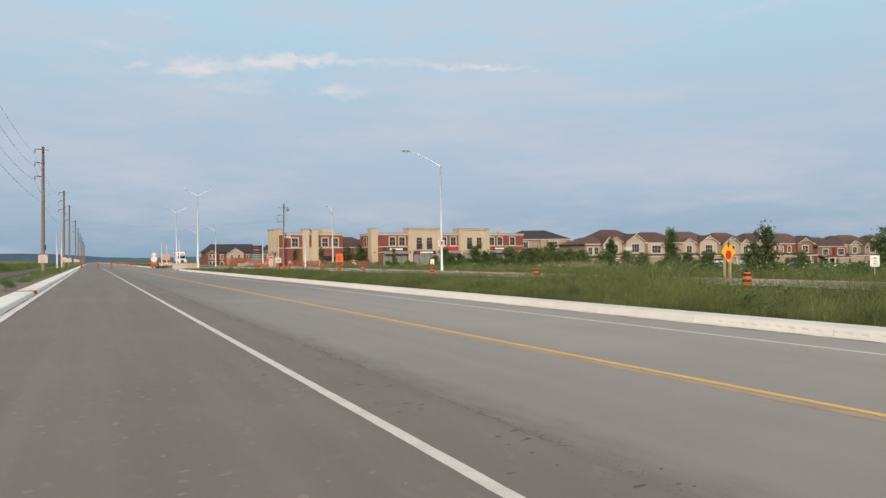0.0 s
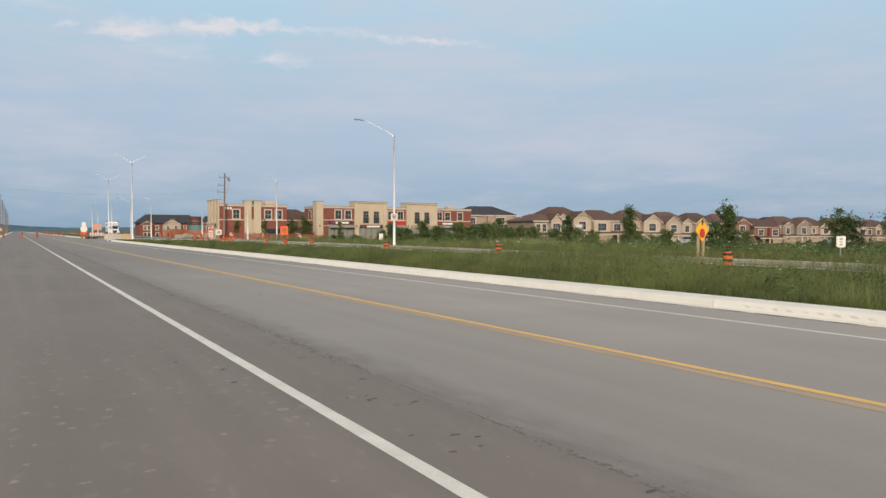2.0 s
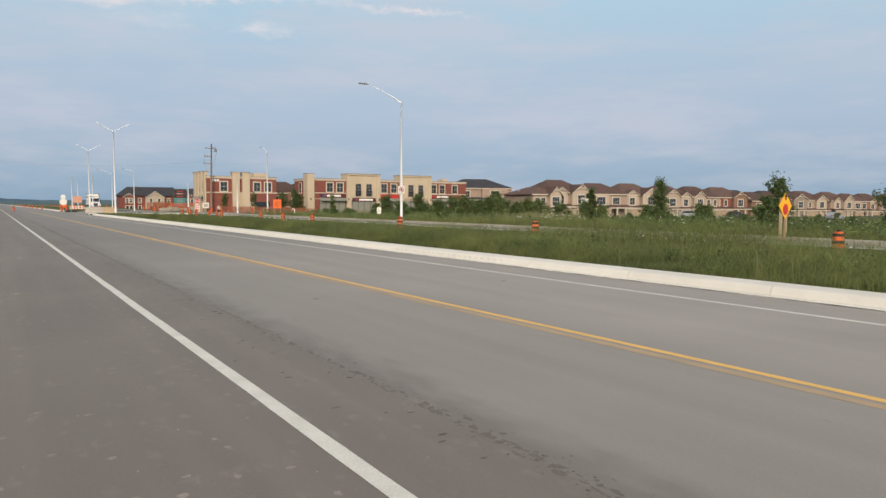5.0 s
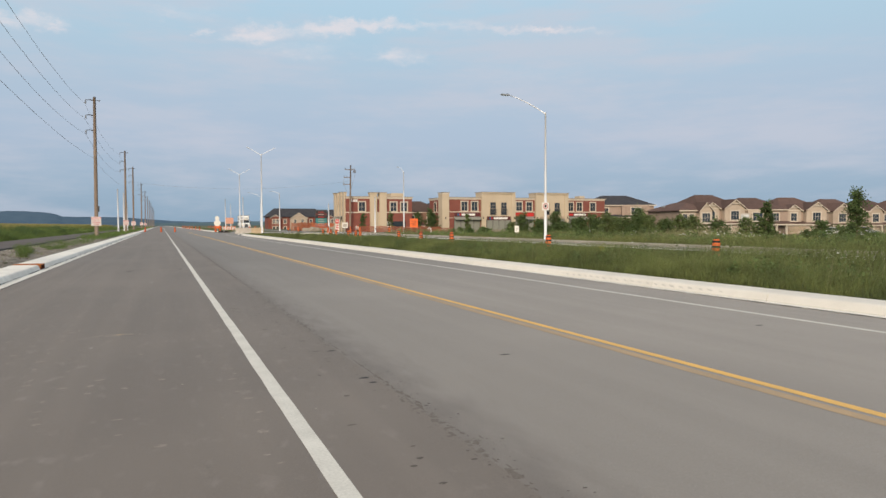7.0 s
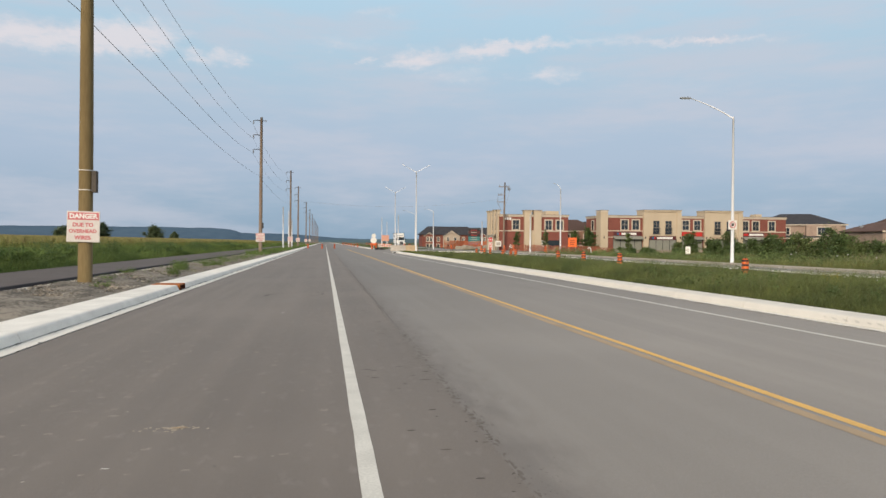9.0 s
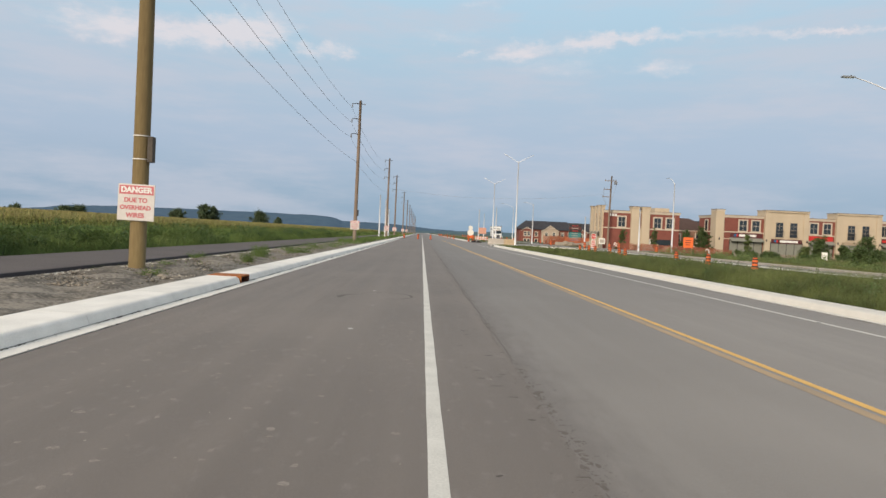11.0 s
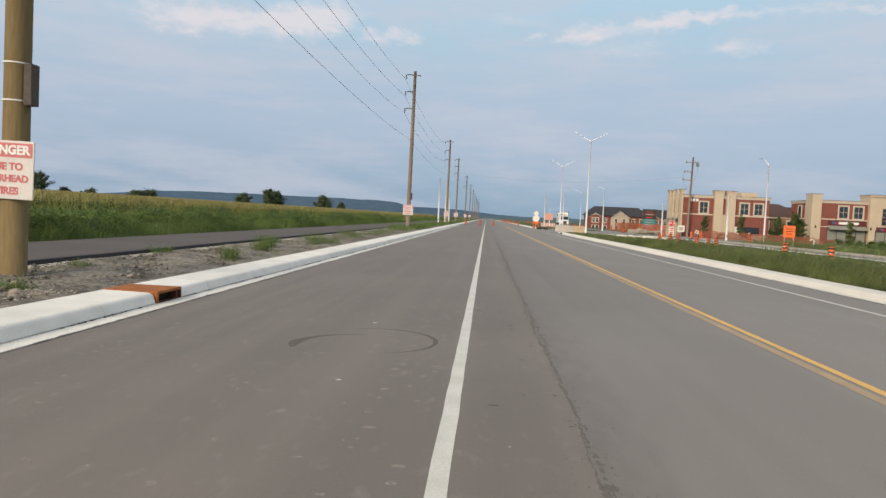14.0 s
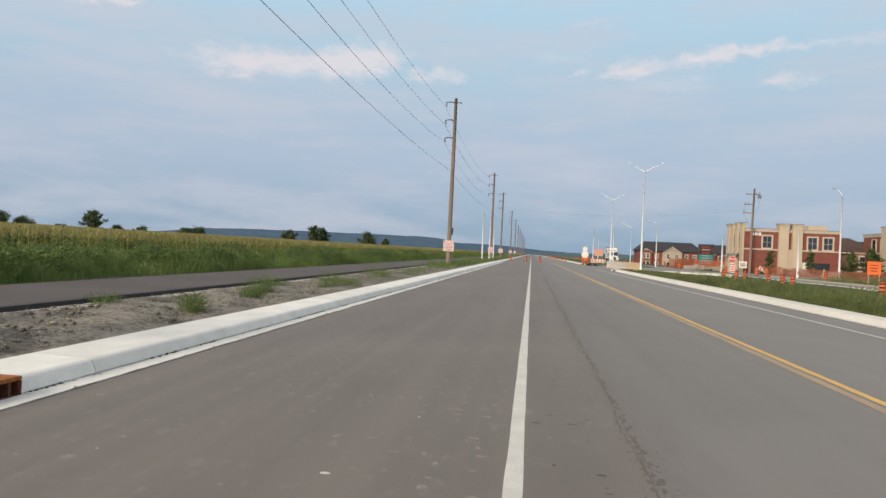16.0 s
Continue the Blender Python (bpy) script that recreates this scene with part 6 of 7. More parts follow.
def townhouses():
    root = empty("townhouse_row", pose(44.0, 255, -1.2), "row of red brick townhouses with dark roofs and pale gables", "townhouses")
    part("wall", boxes((-10, 10, 0, 9, -0.5, 5.4)), M["brick"], root)
    bm = hip_roof(20, 9, 5.4, 3.0, 0.6, 0.7)
    bmesh.ops.translate(bm, verts=bm.verts, vec=(0, 4.5, 0))
    part("roof", bm, M["shingle_dark"], root)
    gable(root, 0.5, 6.0, 4.8, 2.0, -0.9, 0.4, M["stone_pale"], M["shingle_dark"])
    gable(root, -7.6, 3.6, 4.9, 1.1, -0.8, 0.4, M["brick"], M["shingle_dark"])
    for x, y in ((-8.2, -0.8), (-7.0, -0.8), (-0.8, -0.9), (1.8, -0.9), (5.0, 0), (7.5, 0), (-4.2, 0)):
        window(root, x, 3.0, 0.8, 1.4, y, bars="letters")
        window(root, x, 0.4, 0.8, 1.5, y)


townhouses()
tw = bpy.data.objects["townhouse_row"]
copy_thing(tw, pose(67, 268, -1.2, 0, 0, -8))

# ---- vehicles ----


def wheel(parent, x, y, r, w):
    ty = part("wheel", bar([(x - w / 2, y, r), (x - w / 2 + 0.03, y, r), (x + w / 2 - 0.03, y, r), (x + w / 2, y, r)], [r * 0.93, r, r, r * 0.93], 18), M["rubber"], parent)
    part("rim", bar([(x - w / 2 - 0.006, y, r), (x + w / 2 + 0.006, y, r)], [r * 0.6, r * 0.6], 14), M["metal_grey"], ty)


def car(m, paint, label):
    """A parked sport-utility car, nose to -y."""
    root = empty("parked_car", m, label, "car", "parked cars")
    side = [(-2.3, 0.45), (-2.35, 0.75), (-2.2, 0.95), (-1.15, 1.08), (-0.45, 1.62), (0.2, 1.70), (1.6, 1.66), (2.15, 1.15), (2.3, 0.9), (2.3, 0.45), (1.9, 0.28), (-1.9, 0.28)]
    bm = prism(side, -0.9, 0.9, "x")
    bmesh.ops.bevel(bm, geom=[e for e in bm.edges if abs(e.verts[0].co.x - e.verts[1].co.x) < 1e-6 and abs(abs(e.verts[0].co.x) - 0.9) < 1e-3], offset=0.1, segments=2, affect="EDGES")
    part("body", bm, paint, root, smooth=False)
    for s in (-1, 1):
        part("side_window", prism([(-0.98, 1.12), (-0.42, 1.55), (0.2, 1.61), (1.5, 1.57), (1.85, 1.15)], min(s * 0.895, s * 0.908), max(s * 0.895, s * 0.908), "x"), M["glass"], root)
        part("headlight", boxes((min(s * 0.5, s * 0.82), max(s * 0.5, s * 0.82), -2.37, -2.3, 0.72, 0.86)), M["lens"], root)
        part("tail_light", boxes((min(s * 0.55, s * 0.84), max(s * 0.55, s * 0.84), 2.27, 2.32, 0.9, 1.12)), M["stop_red"], root)
        part("wing_mirror", boxes((min(s * 0.9, s * 1.08), max(s * 0.9, s * 1.08), -0.75, -0.6, 1.1, 1.24), bevel=0.02), paint, root)
        wheel(root, s * 0.82, -1.45, 0.35, 0.22)
        wheel(root, s * 0.82, 1.42, 0.35, 0.22)
    part("windscreen", prism([(-1.13, 1.1), (-0.5, 1.6), (-0.48, 1.57), (-1.08, 1.08)], -0.7, 0.7, "x"), M["glass"], root).location = (0, -0.025, 0.02)
    part("grille", boxes((-0.45, 0.45, -2.375, -2.33, 0.55, 0.82)), M["black_band"], root)
    part("bumper", boxes((-0.88, 0.88, -2.42, -2.2, 0.35, 0.55), bevel=0.04), M["dark_metal"], root)
    return root


def on_land(x, y):
    return gz(x, y) + 0.02


for (cx, cy, paint, turn, lb) in ((118.4, 103.0, "car_white", 40, "white car parked on a drive before houses"), (126.2, 102.0, "car_silver", 38, "silver car parked on a drive before houses"), (141.8, 101, "car_dark", 42, "dark sport-utility car parked before houses"),
                                  (152, 84, "car_silver", 85, "silver car parked before houses"), (92.0, 122, "car_silver", 70, "silver car parked past the shops")):
    car(pose(cx, cy, on_land(cx, cy), 0, 0, turn), M[paint], lb)


def box_truck():
    """White box truck with sleeper-less cab and long bonnet, nose to -y."""
    root = empty("box_truck", pose(23.6, 232.0, -0.02) @ Matrix.Scale(1.09, 4), "white box truck with navy stripe and dark grille on the road", "truck")
    # cargo box
    bx = part("cargo_box", boxes((-1.28, 1.28, 1.5, 8.6, 1.05, 3.95), bevel=0.03), M["truck_white"], root)
    part("roof_rail", boxes((-1.31, 1.31, 1.48, 8.62, 3.88, 4.0)), M["dark_metal"], bx)
    part("lower_rail", boxes((-1.31, 1.31, 1.48, 8.62, 1.0, 1.14)), M["metal_grey"], bx)
    part("navy_stripe", boxes((-1.29, -1.28, 3.0, 8.55, 1.95, 2.25)), M["navy"], bx, "navy stripe with pale print")
    part("stripe_print", boxes((-1.295, -1.289, 3.3, 8.3, 2.06, 2.14)), M["letters"], bx)
    part("side_door", boxes((-1.305, -1.28, 3.0, 4.3, 1.25, 3.75)), M["truck_white"], bx)
    lv = part("louvre", boxes((-1.30, -1.28, 1.75, 2.75, 1.5, 3.2)), M["dark_metal"], bx, "dark slatted vent")
    for k in range(11):
        part("slat", boxes((-1.33, -1.30, 1.78, 2.72, 1.55 + 0.15 * k, 1.62 + 0.15 * k)), M["truck_white"], lv)
    for y0, y1, z0, z1, mt in ((6.1, 7.0, 2.85, 3.35, "navy"), (3.9, 5.9, 3.12, 3.36, "navy"), (4.0, 5.8, 2.82, 3.02, "navy"), (6.9, 8.2, 1.45, 1.6, "black_band"), (3.6, 5.6, 1.45, 1.6, "black_band")):
        part("name_bar", boxes((-1.31, -1.28, y0, y1, z0, z1)), M[mt], bx)
    fr = part("front_fairing", boxes((-1.2, 1.2, 1.05, 1.55, 2.4, 3.9), bevel=0.12), M["truck_white"], root)
    part("fairing_bar", boxes((-1.0, -0.3, 1.03, 1.06, 3.1, 3.4)), M["navy"], fr)
    part("fairing_bar", boxes((-0.2, 0.9, 1.03, 1.06, 3.05, 3.4)), M["metal_grey"], fr)
    # cab
    part("cab", prism([(-0.75, 1.1), (-0.75, 1.75), (-0.35, 2.6), (-0.1, 2.75), (1.05, 2.75), (1.05, 1.1)], -1.1, 1.1, "x"), M["truck_white"], root)
    part("windscreen", prism([(-0.775, 1.8), (-0.42, 2.52), (-0.38, 2.52), (-0.735, 1.8)], -0.98, 0.98, "x"), M["glass"], root)
    part("sun_visor", prism([(-0.75, 2.55), (-0.3, 2.72), (-0.3, 2.78), (-0.78, 2.6)], -1.05, 1.05, "x"), M["dark_metal"], root)
    for s in (-1, 1):
        part("side_window", prism([(-0.45, 1.85), (-0.2, 2.5), (0.7, 2.5), (0.7, 1.85)], min(s * 1.1, s * 1.115), max(s * 1.1, s * 1.115), "x"), M["glass"], root)
        part("exhaust_stack", bar([(s * 1.15, 1.2, 1.0), (s * 1.15, 1.2, 4.05), (s * 1.15, 1.28, 4.2)], [0.08, 0.08, 0.08], 10), M["chrome"], root)
        mr = part("wing_mirror", boxes((min(s * 1.25, s * 1.42), max(s * 1.25, s * 1.42), -0.55, -0.45, 1.9, 2.5), bevel=0.03), M["dark_metal"], root)
        part("mirror_arm", bar([(s * 1.08, -0.4, 2.4), (s * 1.3, -0.48, 2.4)], [0.02, 0.02], 6), M["chrome"], mr)
        part("headlight", boxes((min(s * 0.72, s * 1.0), max(s * 0.72, s * 1.0), -2.33, -2.2, 0.95, 1.13), bevel=0.02), M["lens"], root)
        part("turn_signal", boxes((min(s * 1.0, s * 1.1), max(s * 1.0, s * 1.1), -2.27, -2.1, 0.96, 1.12)), M["amber_lens"], root)
        part("fuel_tank", bar([(s * 0.98, 1.3, 0.75), (s * 0.98, 2.6, 0.75)], [0.3, 0.3], 14), M["chrome"], root)
        part("fender", prism([(-2.2, 0.75), (-2.2, 1.1), (-1.9, 1.3), (-1.2, 1.3), (-0.85, 1.0), (-0.8, 0.7), (-0.95, 0.7), (-1.15, 1.0), (-1.7, 1.08), (-1.95, 0.75)], min(s * 0.85, s * 1.18), max(s * 0.85, s * 1.18), "x"), M["truck_white"], root)
        wheel(root, s * 1.0, -1.5, 0.5, 0.28)
        for y in (5.9, 7.2):
            wheel(root, s * 0.95, y, 0.5, 0.5)
    part("bonnet", prism([(-2.2, 0.75), (-2.22, 1.45), (-2.05, 1.58), (-0.75, 1.85), (-0.75, 0.75)], -0.86, 0.86, "x"), M["truck_white"], root)
    gr = part("grille", boxes((-0.48, 0.48, -2.28, -2.2, 0.72, 1.5), bevel=0.03), M["dark_metal"], root)
    part("grille_bar", boxes((-0.03, 0.03, -2.31, -2.27, 0.72, 1.56)), M["chrome"], gr)
    part("bumper", boxes((-1.2, 1.2, -2.5, -2.2, 0.42, 0.72), bevel=0.05), M["chrome"], root)
    part("chassis", boxes((-0.45, 0.45, -1.8, 8.5, 0.62, 0.98)), M["dark_metal"], root)
    for k in range(5):
        part("marker_lamp", boxes((-0.7 + 0.33 * k, -0.58 + 0.33 * k, -0.1, 0.0, 2.75, 2.83)), M["amber_lens"], root)


box_truck()

# ---- plants ----


def tree(name, x, y, h, spread, label, leaf="leaf", leaves=2600, size=0.13, conic=0.0, group="trees by the road", bare=0.2, z=None, seed=0):
    r0 = random.Random(seed + int(x * 7 + y * 13))
    root = empty(name, pose(x, y, gz(x, y) if z is None else z, 0, 0, r0.random() * 360), label, "tree" if name != "shrub" else "shrub", group)
    bm = bmesh.new()
    lean = [(0, 0, -0.2), (0.02 * h * r0.uniform(-1, 1), 0.01 * h, h * 0.4), (0.03 * h * r0.uniform(-1, 1), 0.02 * h * r0.uniform(-1, 1), h * 0.92)]
    tube(bm, lean, [0.02 * h + 0.02, 0.014 * h + 0.01, 0.008], 8)
    centres, radii = [], []
    n = {"shrub": 22, "young_tree": 46, "conifer": 54}.get(name, 34)
    for k in range(n):
        t = bare + (1 - bare) * (k + 0.5) / n
        u = (t - bare) / (1 - bare)
        if conic:
            wide = spread * (1.12 - u) * r0.uniform(0.55, 1.15)
        elif name == "shrub":
            wide = spread * (1.05 - 0.55 * u) * r0.uniform(0.5, 1.1)
        else:
            wide = spread * (0.35 + 0.85 * math.sin(math.pi * min(1.0, u * 0.72 + 0.2))) * r0.uniform(0.5, 1.15)
        a = 2.4 * k + r0.random()
        d = wide * r0.uniform(0.35, 1.0)
        c = (d * math.cos(a), d * math.sin(a), h * t * r0.uniform(0.9, 1.0) + (0.02 * h if k == n - 1 else 0))
        root_z = max(0.1, c[2] - d * (0.75 if not conic else 0.15))
        tube(bm, [(0, 0, root_z), (c[0] * 0.6, c[1] * 0.6, root_z + (c[2] - root_z) * 0.55), c], [0.005 * h + 0.004, 0.0035 * h + 0.003, 0.004], 5)
        for q in (0.55, 0.8, 1.0):
            centres.append((c[0] * q + r0.gauss(0, 0.06) * spread, c[1] * q + r0.gauss(0, 0.06) * spread, root_z + (c[2] - root_z) * q + r0.gauss(0, 0.03) * h))
            radii.append(spread * r0.uniform(0.10, 0.26) * (1.25 if q > 0.9 else 1.0))
    part("trunk", bm, M["bark"], root)
    leaf_cloud("crown", centres, radii, leaves, size, M[leaf], root, low=0.02)
    return root


# young trees and shrubs on the verge
tree("young_tree", 36.0, 30.4, 3.5, 0.95, "slender young broadleaf tree standing in weeds", leaves=4600, size=0.065, z=-0.2)
tree("young_tree", 34.6, 30.2, 2.2, 0.8, "low bushy young tree beside a slender one", leaves=3200, size=0.065, z=-0.2)
tree("young_tree", 44.6, 27.7, 3.2, 1.4, "spreading young broadleaf tree in weeds", leaves=5000, size=0.075, z=-0.4)
tree("young_tree", 43.2, 23.3, 4.2, 1.7, "spreading young broadleaf tree in weeds", leaves=5000, size=0.075, z=-0.4)
for k in range(18):
    t = (k + 0.5) / 18
    tree("shrub", 49 + 17 * t + 1.2 * math.sin(k * 2.1), 56 - 27 * t + 1.5 * math.sin(k * 3.7), 0.6 + 0.6 * (k * 7 % 5) / 4, 0.8, "dark leafy shrub in a loose hedge before houses", ("leaf", "bush", "leaf")[k % 3], leaves=1900, size=0.06, bare=0.03, group="hedge shrubs", z=gz(49 + 17 * t, 56 - 27 * t) - 0.05, seed=60 + k)
tree("young_tree", 40.0, 18.0, 3.6, 1.5, "spreading young broadleaf tree in weeds", leaves=5000, size=0.075, z=-0.3)
tree("young_tree", 36.8, 45.8, 3.1, 0.62, "slim dense young tree in the verge's tree row", leaves=5200, size=0.06, bare=0.12, z=-0.35)
tree("young_tree", 38.1, 40.4, 3.7, 1.15, "pointed leafy young tree in the verge's tree row", leaves=6400, size=0.06, conic=1, bare=0.04, z=-0.35)
tree("young_tree", 39.0, 37.6, 2.0, 0.8, "low bushy young tree beside a taller one", leaves=3600, size=0.06, bare=0.05, z=-0.35)
for k, (sx, sy, sh) in enumerate(((47, 72, 2.6), (50, 75, 3.0), (44, 78, 2.4), (53, 72, 2.8), (58, 76, 2.6), (64, 70, 2.2), (68, 66, 2.4), (75, 62, 2.4), (42, 84, 2.2), (80, 58, 2.6))):
    tree("shrub", sx, sy, sh, 1.5, "dense green shrub in the meadow before houses", ("leaf", "leaf_pale")[k % 2], leaves=3400, size=0.09, bare=0.05, group="meadow shrubs", z=gz(sx, sy) - 0.1, seed=k)
for k, (sx, sy, sh, sw) in enumerate(((49.8, 81.0, 3.6, 1.5), (51.6, 79.0, 3.1, 1.6), (53.4, 78.4, 3.4, 1.5), (55.2, 76.4, 2.9, 1.7), (57.4, 74.6, 3.2, 1.7), (60.0, 73.4, 2.8, 1.8), (62.6, 71.6, 3.0, 1.8))):
    tree("young_tree", sx, sy, sh * 0.85, sw, "bushy young tree in the thicket before houses", ("leaf_pale", "leaf")[k % 2], leaves=4200, size=0.085, bare=0.04, group="thicket before houses", z=gz(sx, sy) - 0.1, seed=90 + k)
r1 = random.Random(5)
for k in range(26):
    sx, sy = r1.uniform(58, 118), r1.uniform(56, 100)
    sh = r1.uniform(0.7, 1.8)
    tree("shrub", sx, sy, sh, r1.uniform(0.7, 1.5), "loose green shrub in the meadow before houses", ("leaf", "leaf_pale")[k % 2], leaves=1500, size=0.10, bare=0.05, group="meadow shrubs", z=gz(sx, sy) - 0.1, seed=k)
# planting before the shops
for k, (sx, sy, sh, wide) in enumerate(((62.0, 124, 3.6, 1.3), (64.0, 121, 2.4, 1.3), (60.3, 125, 2.0, 1.2), (67.6, 121, 3.9, 1.2), (70.5, 119, 2.6, 1.5), (69, 123, 2.6, 1.2), (73, 117, 3.4, 1.6), (76.5, 117, 2.8, 1.6), (79.5, 118, 2.4, 1.5), (83, 116, 4.4, 1.7), (87, 118, 3.0, 1.8), (52.5, 128, 3.6, 0.7), (66, 116, 2.0, 1.6), (71.5, 113, 2.2, 1.7), (75, 112, 2.8, 1.8), (78.5, 113, 2.4, 1.6), (81, 111, 2.6, 1.8), (85, 112, 2.2, 1.8), (63, 117, 1.4, 1.5), (69, 115, 1.6, 1.6))):
    tree("shrub" if k % 3 else "young_tree", sx, sy, sh * 1.1, wide * 1.2, "leafy shrub in the planting before the shops" if k % 3 else "small leafy tree before the shops", ("leaf", "leaf", "leaf_pale")[k % 3], leaves=4600, size=0.11, bare=0.08, group="planting before the shops", z=-0.6, seed=k)
for k, (sx, sy, sh) in enumerate(((33.3, 132, 4.0), (38.3, 131, 4.2), (44.0, 132, 4.0), (46.3, 131.5, 4.6), (47.6, 133, 4.2))):
    tree("column_tree", sx, sy, sh, 0.75 if k < 2 else 1.15, "narrow upright young tree before the shops", leaves=2000 if k < 2 else 4200, size=0.10, bare=0.2 if k < 2 else 0.08, group="upright trees before the shops", z=-0.5, seed=k)
for k, (sx, sy) in enumerate(((36.5, 134), (42.5, 134.5), (47.5, 134), (33.5, 134.5), (52, 130), (55, 127))):
    tree("shrub", sx, sy, 1.2, 1.1, "low clipped shrub by the shops", leaves=1800, size=0.09, bare=0.02, group="low shrubs by the shops", z=-0.5, seed=k)
for k in range(14):
    sx, sy = 44.5 + 1.7 * k, 117.5 + 3.0 * math.sin(k * 1.7)
    tree("shrub", sx, sy, 0.8 + 0.35 * (k * 5 % 4) / 3, 1.15, "low dark shrub in the bed before the shops", ("bush", "leaf")[k % 2], leaves=1500, size=0.09, bare=0.02, group="low bed before the shops", z=gz(sx, sy) - 0.05, seed=140 + k)
# trees on the field's horizon
for k, (az, hgt, wid) in enumerate(((-41.0, 9, 6), (-39.5, 7, 5), (-37.2, 4.5, 3), (-35.0, 11.5, 4.6), (-33.4, 5.2, 3.4), (-31.6, 5.2, 3.8), (-28.4, 5.6, 4), (-27.5, 6.0, 4), (-20.4, 7.0, 4.8), (-18.4, 9.6, 3.8), (-17.7, 8.8, 4.4), (-13.9, 7.8, 4.6), (-12.4, 4.6, 2.2))):
    dd = 345.0 + 6 * (k % 3)
    tree("field_tree", dd * math.sin(radians(az)), 32 + dd * math.cos(radians(az)), hgt, wid, "round dark tree beyond the corn field", "leaf_dark", 9000, 0.28, group="trees on the horizon", bare=0.12, z=1.0, seed=k)


def scatter(n, x0, x1, y0, y1, power=1.0, ypow=1.0):
    x = x0 + (x1 - x0) * rng.random(n) ** power
    y = y0 + (y1 - y0) * rng.random(n) ** ypow
    return x, y


def clumpy(x, y, s=0.35):
    """Smooth change of growth over the land, about 0.7 to 1.3."""
    return 1 + s * (np.sin(x * 0.9 + 1.3 * np.sin(y * 0.23)) * np.sin(y * 0.51 + x * 0.2) + 0.6 * np.sin(x * 2.3 + y * 1.7))


# tall grass of the median: dense at the kerb, thinner behind
def median_grass():
    parts = []
    for n, x0, x1, y0, y1, p, h, w in ((170000, MED_IN, 13.2, 3, 60, 1.3, 0.52, 0.0065), (64000, 13.0, MED_OUT - 0.1, 0, 60, 0.8, 0.52, 0.011), (40000, MED_IN, 14.0, 58, 110, 1.2, 0.50, 0.016), (18000, 13.5, MED_OUT, 58, 110, 1.0, 0.5, 0.025)):
        x, y = scatter(n, x0, x1, y0, y1, p)
        hh = h * clumpy(x, y) * (0.45 + 0.8 * rng.random(n)) * (0.55 + 0.45 * smooth01(MED_IN - 0.2, MED_IN + 1.0, x))
        hh *= 1 - 0.55 * smooth01(70, 104, y)
        hh *= 1 + 1.15 * smooth01(13.5, 16, x) * (0.62 + 0.38 * smooth01(17, 23, y)) * (1 - smooth01(28, 37, y)) + 0.40 * smooth01(13.5, 16, x) * (1 - smooth01(45, 65, y))
        parts.append((np.stack([x, y, med_z(x) - 0.02], 1), hh, w))
    for pts, hh, w in parts:
        tagged(blades("median_grass", pts, hh, w, 0.85, M["grass"], wind=(0.28, 0.1)), "tall unmown green grass of the median", "grass", kind="stuff")
    x, y = scatter(5200, MED_IN + 0.3, 20.5, 3, 90, 1.1)
    pts = np.stack([x, y, med_z(x) - 0.02], 1)
    tagged(blades("grass_seed_heads", pts, 0.72 * clumpy(x, y, 0.2) * (0.7 + 0.5 * rng.random(len(x))) * (1 - 0.5 * smooth01(70, 104, y)), 0.006, 0.3, M["grass_dry"], wind=(0.2, 0.05)), "dry seeding stalks in tall grass", "grass", kind="stuff")


median_grass()


def umbels(name, n, x0, x1, y0, y1, zf, h, r, mat, label):
    """Flat white flower heads on thin stalks."""
    x, y = scatter(n, x0, x1, y0, y1)
    z = zf(x, y) + h * (0.75 + 0.5 * rng.random(n))
    verts, tris = [], []
    for a, b, c in zip(x, y, z):
        k = len(verts)
        rr = r * (0.6 + 0.8 * rng.random())
        verts.append((a, b, c + rr * 0.25))
        t = rng.random() * 0.9
        for j in range(7):
            q = 2 * math.pi * j / 7
            verts.append((a + rr * math.cos(q), b + rr * math.sin(q), c + rr * 0.5 * math.sin(q) * t))
            tris.append((k, k + 1 + j, k + 1 + (j + 1) % 7))
    heads = raw_mesh(name, np.array(verts), np.zeros((0, 4), int), np.array(tris), mat)
    tagged(heads, label, "flowers", kind="stuff")
    st = np.stack([x, y, zf(x, y)], 1)
    tagged(blades("flower_stalks", st, z - zf(x, y), 0.012, 0.02, M["grass"], bend=0.0), "thin green stalks under white flowers", "flowers", kind="stuff")


# low leafy plants among the grass
cs, rs = [], []
for _ in range(260):
    a, b = MED_IN + 0.5 + 8.5 * random.random() ** 1.2, 5 + 80 * random.random()
    cs.append((a, b, float(med_z(a)) + 0.15 + 0.25 * random.random())), rs.append(0.12 + 0.3 * random.random())
tagged(leaf_cloud("median_weeds", cs, rs, 30000, 0.03, M["leaf"]), "low leafy weeds among the median grass", "weeds", kind="stuff")
x, y = 15 + 5.6 * rng.random(2600), 5 + 90 * rng.random(2600)
tagged(blades("tall_stalks", np.stack([x, y, med_z(x)], 1), 0.62 + 0.35 * rng.random(len(x)), 0.008, 0.5, M["grass"], wind=(0.2, 0.05)), "sparse tall green stalks rising from median grass", "grass", kind="stuff")
umbels("white_flowers", 60, 11.0, 18.6, 8, 70, lambda x, y: med_z(x), 0.6, 0.03, M["petal"], "flat white wild carrot flowers in grass")
umbels("meadow_flowers", 480, 27.5, 66, 10, 54, terrain, 0.75, 0.05, M["petal"], "white wild carrot flowers in the meadow")
x, y = 49 + 3.2 * rng.normal(size=2600), 66 + 1.5 * rng.normal(size=2600)
tagged(blades("dry_reed_patch", np.stack([x, y, terrain(x, y)], 1), 0.95, 0.02, 0.3, M["grass_dry"]), "patch of dry beige grass before shrubs", "grass", kind="stuff")
